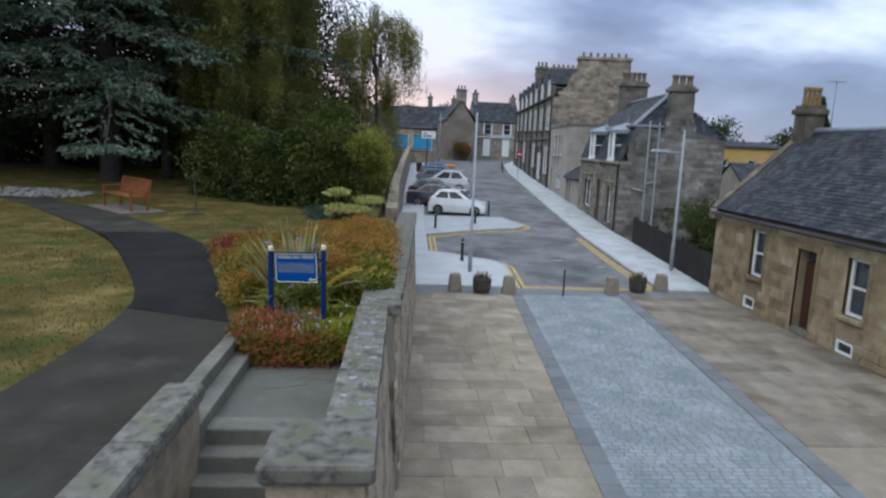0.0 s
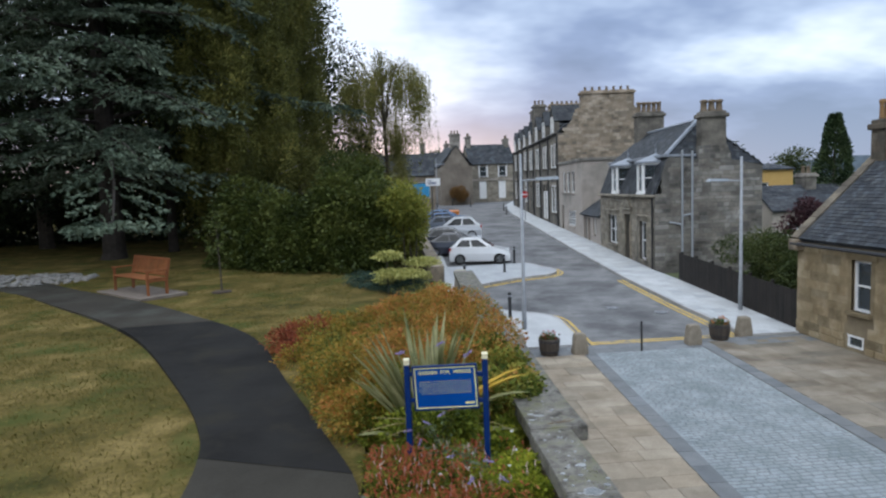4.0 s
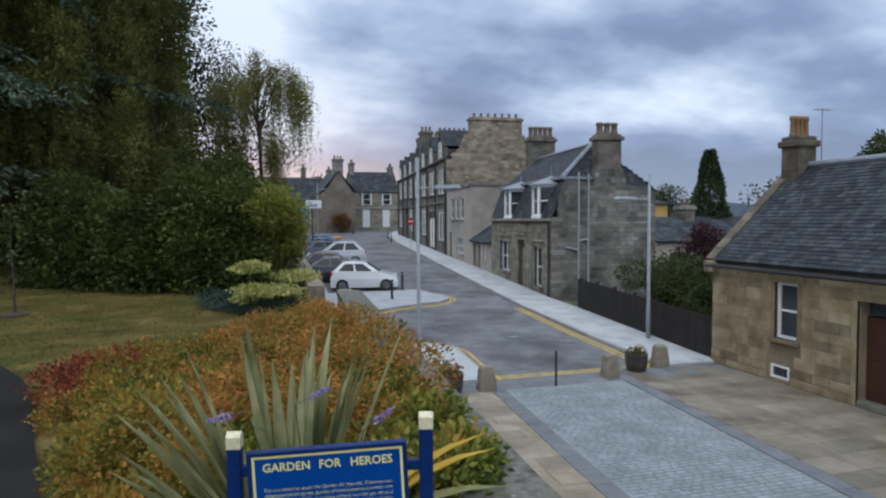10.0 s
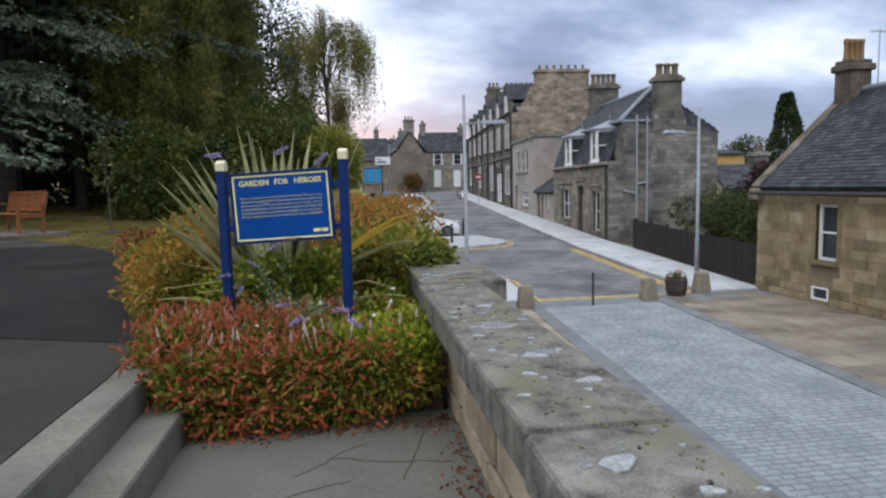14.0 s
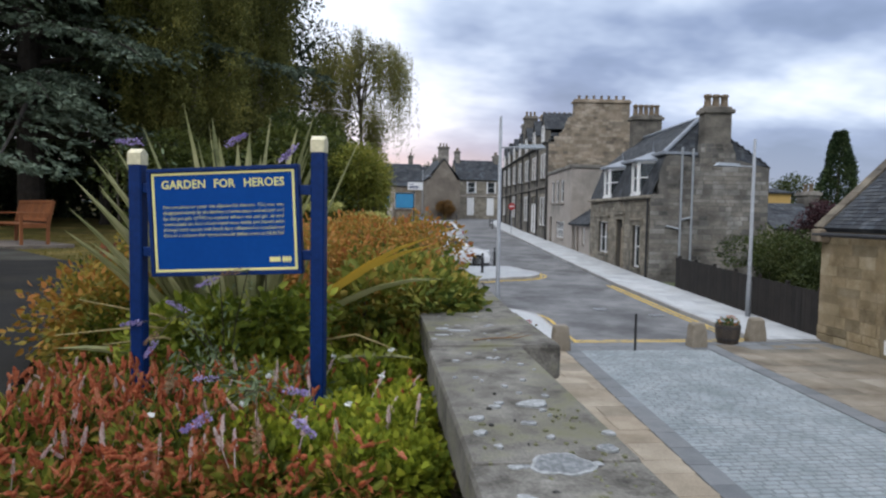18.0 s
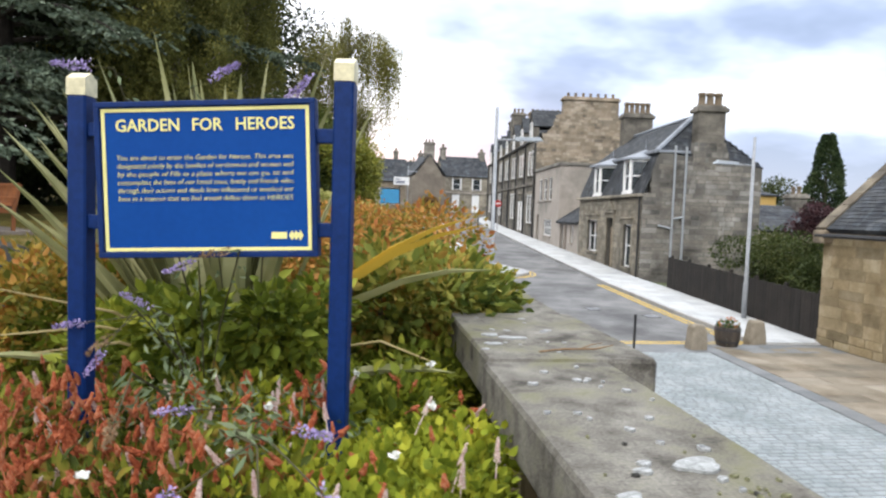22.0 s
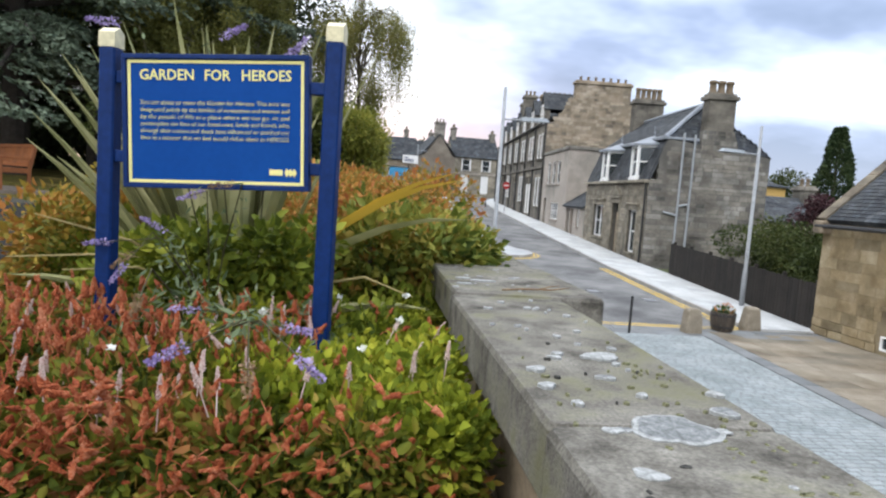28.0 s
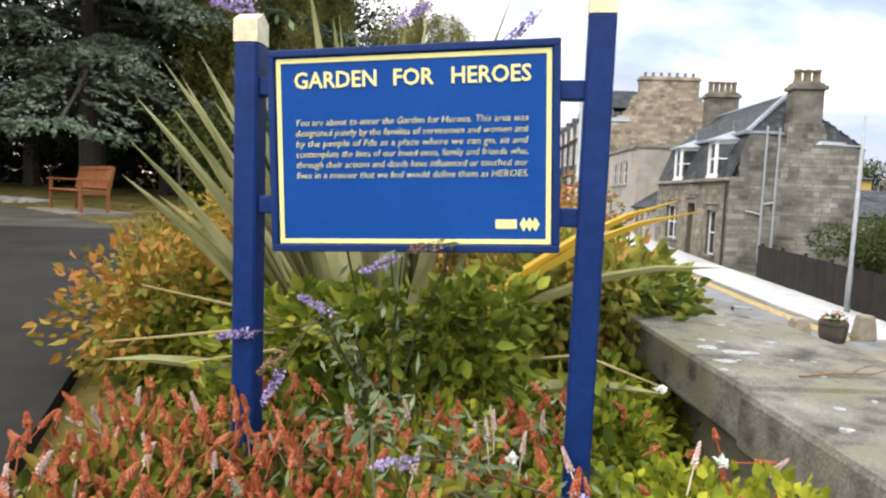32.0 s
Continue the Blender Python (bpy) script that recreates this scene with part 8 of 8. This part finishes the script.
# withered leaves that have fallen over to the side
straw = leafy("straw_leaf", [(0.30, 0.24, 0.11), (0.42, 0.34, 0.17)], rough=0.7)
for a, b in (((-5.32, -0.95, 2.5), (-5.82, -1.28, 2.78)), ((-5.35, -1.0, 2.5), (-5.72, -1.3, 2.6)), ((-4.9, -1.0, 2.55), (-4.55, -1.25, 2.56)), ((-5.3, -0.95, 2.55), (-5.95, -1.2, 2.62))):
    a, b = Vector(a), Vector(b)
    m_ = a.lerp(b, 0.5) + Vector((0, 0, 0.05))
    Solid().tube([tuple(a - Vector((-5.3, -0.72, G - 0.15))), tuple(m_ - Vector((-5.3, -0.72, G - 0.15))), tuple(b - Vector((-5.3, -0.72, G - 0.15)))], [0.006, 0.005, 0.002], 5).ob("withered_leaf", straw, ph)

# knotweed in front of the sign: leaf mat, red and pale flower spikes
nr = np.random.default_rng(5)
kn = thing("knotweed", pose(0, 0, G - 0.15), "carpet of knotweed with red and pale pink flower spikes", "plant")
bl = []
for _ in range(80):
    x = rng.uniform(-5.84, -4.95)
    y = rng.uniform(-2.1, -1.3)
    bl.append((x, y, rng.uniform(0.08, 0.24) - (0.1 if y < -2.0 else 0), 0.13, 0.13, 0.12))
bl += [(rng.uniform(-5.74, -4.5), -2.15 + rng.uniform(-0.08, 0.06), rng.uniform(-0.06, 0.2), 0.11, 0.11, 0.11) for _ in range(80)]
p, u = in_blobs(bl, 42000, nr, 0.7)
leaves("foliage", leafy("knotweed_leaf", [(0.038, 0.052, 0.009), (0.10, 0.125, 0.017), (0.21, 0.215, 0.03), (0.25, 0.105, 0.034)], scale=6, var=0.7), p, u, 0.037, kn, aspect=2.4, seed=6, fine=True)
light = thing("pale_knotweed", pose(0, 0, G - 0.15), "light green broad-leaved ground cover beside the wall", "plant")
bl = [(rng.uniform(-4.93 - 0.36 * min(q * 2.2, 1.0), -4.5), -2.15 + 1.25 * q, rng.uniform(0.06, 0.23), 0.13, 0.13, 0.12) for q in (rng.random() for _ in range(54))]
bl += [(rng.uniform(-4.68, -4.5), rng.uniform(-2.22, -2.1), rng.uniform(0.15, 0.24), 0.1, 0.09, 0.08) for _ in range(9)]
p, u = in_blobs(bl, 28000, nr, 0.6)
leaves("foliage", leafy("lime_leaf", [(0.08, 0.112, 0.012), (0.21, 0.245, 0.023), (0.39, 0.385, 0.043)], scale=7, rough=0.75), p, u + [0, 0, 0.4], 0.026, light, aspect=1.35, seed=7, fine=True)


def spike_mesh(n, length, r, mat, name):
    """A flower spike: a thin stalk with a dense spiral of tiny buds."""
    s = Solid()
    s.tube([(0, 0, -length * 1.2), (0, 0, 0)], [0.0015, 0.0015], 4)
    g = random.Random(n)
    for i in range(n):
        k = i / n
        a = i * 2.4
        q = r * (1 - 0.65 * k) * g.uniform(0.85, 1.1)
        c = (math.cos(a) * q * 0.75, math.sin(a) * q * 0.75, length * k)
        e = r * g.uniform(0.42, 0.62) * (1 - 0.4 * k)
        s.add([(c[0] + e, c[1], c[2]), (c[0] - e, c[1], c[2]), (c[0], c[1] + e, c[2]), (c[0], c[1] - e, c[2]), (c[0], c[1], c[2] + e * 1.4), (c[0], c[1], c[2] - e)], [(0, 2, 4), (2, 1, 4), (1, 3, 4), (3, 0, 4), (2, 0, 5), (1, 2, 5), (3, 1, 5), (0, 3, 5)])
    return s.mesh(name, mat)


red_spk = leafy("red_spike", [(0.21, 0.044, 0.018), (0.37, 0.095, 0.038), (0.47, 0.19, 0.105)], scale=9)
pale_spk = leafy("pale_spike", [(0.46, 0.29, 0.26), (0.66, 0.54, 0.49)], scale=9)
reds = [spike_mesh(44, 0.044, 0.0084, red_spk, "red_flower_spike"), spike_mesh(36, 0.034, 0.0078, red_spk, "red_flower_spike"), spike_mesh(30, 0.026, 0.0082, red_spk, "red_flower_spike")]
pales = [spike_mesh(38, 0.052, 0.0074, pale_spk, "pale_flower_spike")]
for k in range(270):
    x, y = rng.uniform(-5.9, -4.85), rng.uniform(-2.24, -1.35)
    if x > -4.95 - 0.65 * (y + 2.15) and rng.random() < 0.6:
        continue
    edge = max(0.0, -2.02 - y)
    z = 0.355 + rng.uniform(-0.09, 0.035) - edge * 0.55
    piece("red_flower_spike", reds[k % 3], pose(x, y, z, rng.gauss(0, 17) + edge * 230, rng.gauss(0, 17), rng.uniform(0, 360) if not edge else rng.uniform(-35, 35)) @ Matrix.Scale(rng.uniform(0.65, 1.05), 4), kn)
# the many spikes past those, joined
s = Solid()
for k in range(560):
    x, y = rng.uniform(-5.9, -4.8), rng.uniform(-2.26, -1.3)
    if x > -4.95 - 0.65 * (y + 2.15) and rng.random() < 0.7:
        continue
    edge = max(0.0, -2.02 - y)
    mm = pose(x, y, 0.355 + rng.uniform(-0.1, 0.03) - edge * 0.5, rng.gauss(0, 24) + edge * 230, rng.gauss(0, 24), rng.uniform(0, 360) if not edge else rng.uniform(-30, 30)) @ Matrix.Scale(rng.uniform(0.65, 1.1), 4)
    s.add([v.co for v in reds[k % 3].vertices], [tuple(p.vertices) for p in reds[k % 3].polygons], mm)
# those on the face that hangs down to the landing point outwards and to the sides
for k in range(500):
    x = rng.triangular(-5.78, -4.5, -5.4)
    z = rng.uniform(-0.14, 0.34)
    mm = pose(x, -2.3 + 0.12 * max(0.0, z - 0.15) + rng.uniform(-0.04, 0.06), z, 80 + rng.gauss(0, 42), rng.gauss(0, 34), rng.gauss(0, 60)) @ Matrix.Scale(rng.uniform(0.65, 1.05), 4)
    s.add([v.co for v in reds[k % 3].vertices], [tuple(p.vertices) for p in reds[k % 3].polygons], mm)
o = s.ob("red_spike_rest", red_spk, kn)
o["kind"] = "stuff"
for k in range(64):
    x, y = rng.uniform(-5.9, -4.95), rng.uniform(-2.24, -1.4)
    piece("pale_flower_spike", pales[0], pose(x, y, 0.315 + rng.uniform(-0.08, 0.04), rng.gauss(0, 18), rng.gauss(0, 18), 0) @ Matrix.Scale(rng.uniform(0.75, 1.1), 4), kn)
for k in range(34):
    x, y = rng.uniform(-5.0, -4.5), rng.uniform(-2.15, -1.2)
    piece("red_flower_spike", reds[k % 3], pose(x, y, 0.31 + rng.uniform(-0.05, 0.03), rng.gauss(0, 26), rng.gauss(0, 26), 0) @ Matrix.Scale(rng.uniform(0.65, 1.0), 4), light)
for k in range(12):
    x, y = rng.uniform(-4.9, -4.5), rng.uniform(-2.2, -1.2)
    piece("pale_flower_spike", pales[0], pose(x, y, 0.32, rng.gauss(0, 25), rng.gauss(0, 25), 0), light)

# fallen leaves gathered on the landing along the foot of the plants and the wall
lr = np.random.default_rng(17)
lx = np.concatenate([lr.uniform(-5.6, -4.37, 420), -4.37 - np.abs(lr.normal(size=260)) * 0.07])
ly = np.concatenate([-2.24 - np.abs(lr.normal(size=420)) * 0.06, lr.uniform(-3.6, -2.2, 260)])
lit = leaves("leaf_litter", leafy("fallen_leaf", [(0.05, 0.022, 0.012), (0.13, 0.05, 0.022), (0.22, 0.11, 0.045)], scale=8), np.stack([lx, ly, np.full(len(lx), 2.087)], 1), lr.normal(size=(len(lx), 3)) * [1, 1, 0.12], 0.02, aspect=1.5, seed=18, jitter=0.05)
tagged(lit, "brown fallen leaves along the edge of the landing", "leaves", kind="stuff")

# a few small white blooms among the lime leaves
white_fl = leafy("white_blossom", [(0.62, 0.62, 0.58), (0.74, 0.74, 0.70)], scale=9)
for k, (x, y, z) in enumerate(((-5.0, -1.75, 0.38), (-4.62, -1.7, 0.36), (-4.72, -1.95, 0.34), (-5.05, -1.9, 0.33), (-4.8, -1.45, 0.38), (-4.58, -1.3, 0.37), (-5.3, -2.0, 0.33))):
    u = nr.normal(size=(9, 3)) * [1, 1, 0.4] + [0, 0, 0.5]
    leaves("white_flower", white_fl, np.tile([x, y, z], (9, 1)), u, 0.017, light, aspect=1.2, seed=300 + k, jitter=0.2, fine=True)

# butterfly bush: arching grey stems with violet flower heads
bud = thing("butterfly_bush", pose(0, 0, 0), "arching butterfly bush with violet flower heads", "shrub")
violet = leafy("violet_blossom", [(0.22, 0.16, 0.34), (0.35, 0.28, 0.50), (0.48, 0.41, 0.62)], scale=12)
silver_leaf = leafy("grey_green_leaf", [(0.06, 0.085, 0.042), (0.13, 0.17, 0.09), (0.24, 0.28, 0.17)], scale=5)
brown_stem = leafy("brown_green_stem", [(0.05, 0.045, 0.024), (0.09, 0.085, 0.045)], scale=6)
brown_spk = leafy("faded_blossom", [(0.19, 0.12, 0.065), (0.30, 0.20, 0.12)], scale=12)
lp, lw = [], []
# each shoot: where its arch is highest, where the flower head ends, and whether it has faded
SHOOTS = [((-4.97, -2.16, 2.65), (-5.09, -2.3, 2.605), 0), ((-4.94, -2.16, 2.65), (-4.82, -2.26, 2.575), 0), ((-4.96, -2.18, 2.65), (-4.93, -2.34, 2.57), 1), ((-5.0, -1.82, 2.57), (-4.88, -1.9, 2.57), 0), ((-5.06, -1.72, 2.57), (-5.2, -1.8, 2.59), 0), ((-5.22, -1.98, 2.72), (-5.2, -2.14, 2.66), 1), ((-5.3, -1.46, 2.74), (-5.38, -1.5, 2.79), 0), ((-5.36, -1.45, 2.74), (-5.54, -1.5, 2.72), 0), ((-5.38, -1.48, 2.76), (-5.44, -1.6, 2.64), 0), ((-5.36, -1.44, 2.76), (-5.46, -1.52, 2.67), 1), ((-5.1, -1.58, 2.93), (-5.16, -1.6, 2.92), 1), ((-5.2, -1.58, 2.9), (-5.25, -1.6, 2.88), 0), ((-5.48, -1.36, 3.40), (-5.58, -1.4, 3.395), 0), ((-5.3, -1.25, 3.38), (-5.2, -1.28, 3.43), 0), ((-5.05, -1.4, 3.3), (-4.97, -1.44, 3.37), 0)]
for i, (apex, end, faded) in enumerate(SHOOTS):
    foot = Vector((-5.22 + 0.03 * (i % 5 - 2), (-1.28 if apex[2] < 3.1 else -1.02) + 0.02 * (i % 3), 2.2))
    apex, end = Vector(apex), Vector(end)
    way = (end - apex).normalized()
    mid = foot.lerp(apex, 0.6) + Vector((0, 0, 0.08))
    Solid().tube([tuple(foot), tuple(mid), tuple(apex), tuple(end)], [0.0035, 0.0028, 0.002, 0.0012], 5).ob("stem", brown_stem, bud)
    for q in np.linspace(0.2, 1.0, 9):
        b = foot.lerp(mid, q * 2) if q < 0.5 else mid.lerp(apex, q * 2 - 1)
        for sd in (-1, 1):
            lp.append(tuple(b))
            lw.append((way.y * sd + nr.normal() * 0.4, -way.x * sd + nr.normal() * 0.4, -0.2))
    c = 120
    big = 1.3 if end.z > 3 else 1.2 if i < 4 else 1.0
    kk = nr.random(c)
    cen = np.array(end)[None] - np.array(way)[None] * 0.04 * big + np.array(way)[None] * (kk * 0.07 * big)[:, None]
    rad = 0.0085 * big * (1 - 0.75 * kk)
    off = nr.normal(size=(c, 3))
    off /= np.linalg.norm(off, axis=1)[:, None]
    leaves("flower_head", brown_spk if faded else violet, cen + off * rad[:, None], off, 0.007 * big, bud, aspect=1.2, seed=100 + i)
# a low tangle of narrow grey-green leaves at its foot
q, u = in_blobs([(-5.28 + 0.11 * k, -1.5 - 0.09 * (k % 3), 2.58 - 0.03 * abs(k - 1), 0.12, 0.12, 0.09) for k in range(-1, 5)], 330, nr, 0.9)
lp, lw = np.concatenate([np.array(lp), q]), np.concatenate([np.array(lw, float), u])
leaves("foliage", silver_leaf, lp + nr.normal(size=lp.shape) * 0.012, lw * 1.5, 0.036, bud, aspect=4.0, seed=9, droop=0.3)

# ---- behind the cottage and fence ----
shrub("garden_bush", [(9.3 + rng.uniform(-1.2, 1.6), 15.6 + rng.uniform(-2.2, 2.6), rng.uniform(0.3, 2.35), 0.75, 0.75, 0.62) for _ in range(38)], leafy("bush_leaf", [(0.02, 0.03, 0.010), (0.045, 0.062, 0.018), (0.088, 0.10, 0.032)], scale=0.8), "broad green bush behind the fence", 51, 34000, 0.105, base=(0, 0, 0))
broad_tree("purple_plum", 12.4, 19.0, -0.2, 4.0, 1.05, leafy("purple_leaf", [(0.024, 0.013, 0.016), (0.055, 0.026, 0.030), (0.09, 0.046, 0.05)], scale=1), "small purple-leaved plum tree", 52, leaf=0.13, count=5000, trunk=0.08, n=12, blob=0.3)
cyp = thing("cypress", pose(26.3, 36, -0.9), "tall narrow dark green cypress", "tree")
Solid().tube([(0, 0, 0), (0, 0, 8.2)], [0.25, 0.04], 8).ob("trunk", bark, cyp)
zz = nr.random(13000) ** 0.8 * 9.6
aa = nr.random(13000) * 6.283
rr = 1.4 * np.minimum(1, ((10.2 - zz) / 6.0) ** 0.8) * np.minimum(1, 0.4 + zz / 2) * (0.75 + 0.3 * nr.random(13000)) * (1 + 0.14 * np.sin(3 * aa + zz * 2.2))
pp = np.stack([np.cos(aa) * rr, np.sin(aa) * rr, zz + 0.3], 1)
leaves("crown", leafy("cypress_leaf", [(0.014, 0.028, 0.014), (0.038, 0.062, 0.028), (0.075, 0.10, 0.042)], scale=1, trans=0.05), pp, np.stack([np.cos(aa), np.sin(aa), 0.9 + 0 * aa], 1), 0.24, cyp, aspect=2.4, seed=4)
wood = leafy("far_wood_leaf", [(0.02, 0.032, 0.012), (0.05, 0.065, 0.022), (0.085, 0.095, 0.035)], scale=0.2)
for k, (x, y, h, r) in enumerate(((27.2, 60, 9.8, 3.0), (32, 62, 9.6, 3.2), (39, 60, 8.5, 3.2), (20.5, 66, 7.5, 2.6), (47, 38, 13.0, 4.2), (43, 46, 9, 3.5), (54, 44, 11, 4), (33, 28, 10.5, 2.4))):
    broad_tree("garden_tree", x, y, -1.2, h, r, wood, "rounded green tree in the gardens behind", 60 + k, leaf=0.3, count=4500, trunk=0.2, start=0.2, n=14, blob=0.32, group="trees behind the cottage")
for k, (x, y, h, r) in enumerate(((-7, 96, 8, 3.5), (-11, 90, 9, 4), (-3, 104, 8, 3.5), (3.5, 112, 9, 4), (-15, 84, 9, 4))):
    broad_tree("far_tree", x, y, 2.6, h, r, wood, "distant tree at the end of the street", 80 + k, leaf=0.4, count=2500, trunk=0.2, start=0.2, n=12, blob=0.34, group="far trees")
ochre = surface("ochre_render", [(0.50, 0.32, 0.10), (0.58, 0.38, 0.14)], 0.6, 40, 0.9, world=True)
far_house(25.6, 50, 0.1, 0, 7.0, 5.5, 6.0, 6.0, ochre, "ochre_house", "ochre rendered house among the gardens", [(1.0, 3.0, 1.8, 4.2), (3.8, 3.0, 4.6, 4.2)])
far_house(19.8, 33, -0.3, -8, 12.0, 2.9, 4.5, 6.0, harl, "low_house", "low house with a wide grey roof behind the fence", [(1.0, 1.0, 1.9, 2.2)], chims=((3.6, 5.3, 2),))

shrub("russet_shrub", [(5.3 + rng.uniform(-1.0, 1.0), 89.0 + rng.uniform(-0.5, 0.5), rng.uniform(0.3, 1.9), 0.7, 0.6, 0.6) for _ in range(14)], leafy("russet_leaf", [(0.10, 0.06, 0.025), (0.20, 0.11, 0.04), (0.28, 0.17, 0.07)], scale=0.8), "russet shrub against the wall of the corner house", 55, 5000, 0.16, base=(0, 0, 2.8))

# distant hills, the blue of the haze put into their colour
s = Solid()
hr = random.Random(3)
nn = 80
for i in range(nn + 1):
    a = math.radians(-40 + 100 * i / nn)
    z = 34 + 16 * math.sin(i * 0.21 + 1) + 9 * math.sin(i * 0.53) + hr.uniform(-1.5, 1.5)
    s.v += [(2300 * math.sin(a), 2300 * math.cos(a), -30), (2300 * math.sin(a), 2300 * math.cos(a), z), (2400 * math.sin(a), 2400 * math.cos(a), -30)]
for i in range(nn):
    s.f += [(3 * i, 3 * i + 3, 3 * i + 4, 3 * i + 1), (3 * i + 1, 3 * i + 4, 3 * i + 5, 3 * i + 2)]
tagged(s.ob("hills", surface("hazy_hills", [(0.12, 0.155, 0.20), (0.16, 0.195, 0.24)], 0.004, 0.05, 1.0, bump=0, world=True)), "low hills on the horizon, tinted blue for haze", "hills", kind="structure")


# ---- short dry grass of the lawn round the path ----
gr = np.random.default_rng(91)
gx, gy = gr.uniform(-17.0, -6.3, 150000), gr.uniform(-4.5, 15.0, 150000)
ly, lx_ = np.array([q[1] for q in PL]), np.array([q[0] for q in PL])
ry, rx_ = np.array([q[1] for q in PR]), np.array([q[0] for q in PR])
left_x, right_x = np.interp(gy, ly, lx_), np.interp(gy, ry, rx_)
clear = (gx < left_x - 0.04) | ((gx > right_x + 0.04) & (gy > 3.0) & (gx < -6.6))
# thicker in tufts, thin where the turf is worn
tuft = np.sin(gx * 2.1 + 1.3 * np.sin(gy * 1.7)) * np.sin(gy * 2.4 + np.cos(gx * 1.1)) + 0.5 * np.sin(gx * 6.3) * np.sin(gy * 5.7)
clear &= gr.random(150000) < 0.62 + 0.35 * tuft
gx, gy = gx[clear], gy[clear]
gp = np.stack([gx, gy, np.array([lawn_z(a, b) for a, b in zip(gx, gy)]) - 0.005], 1)
grass = leaves("grass", leafy("dry_grass_blade", [(0.05, 0.056, 0.011), (0.12, 0.10, 0.024), (0.24, 0.185, 0.068)], scale=1.4, rough=0.9, trans=0.15), gp, np.tile([0, 0, 0.9], (len(gp), 1)), 0.045, aspect=5.0, seed=92, jitter=0.55)
tagged(grass, "short dry grass blades on the lawn", "grass", kind="stuff")
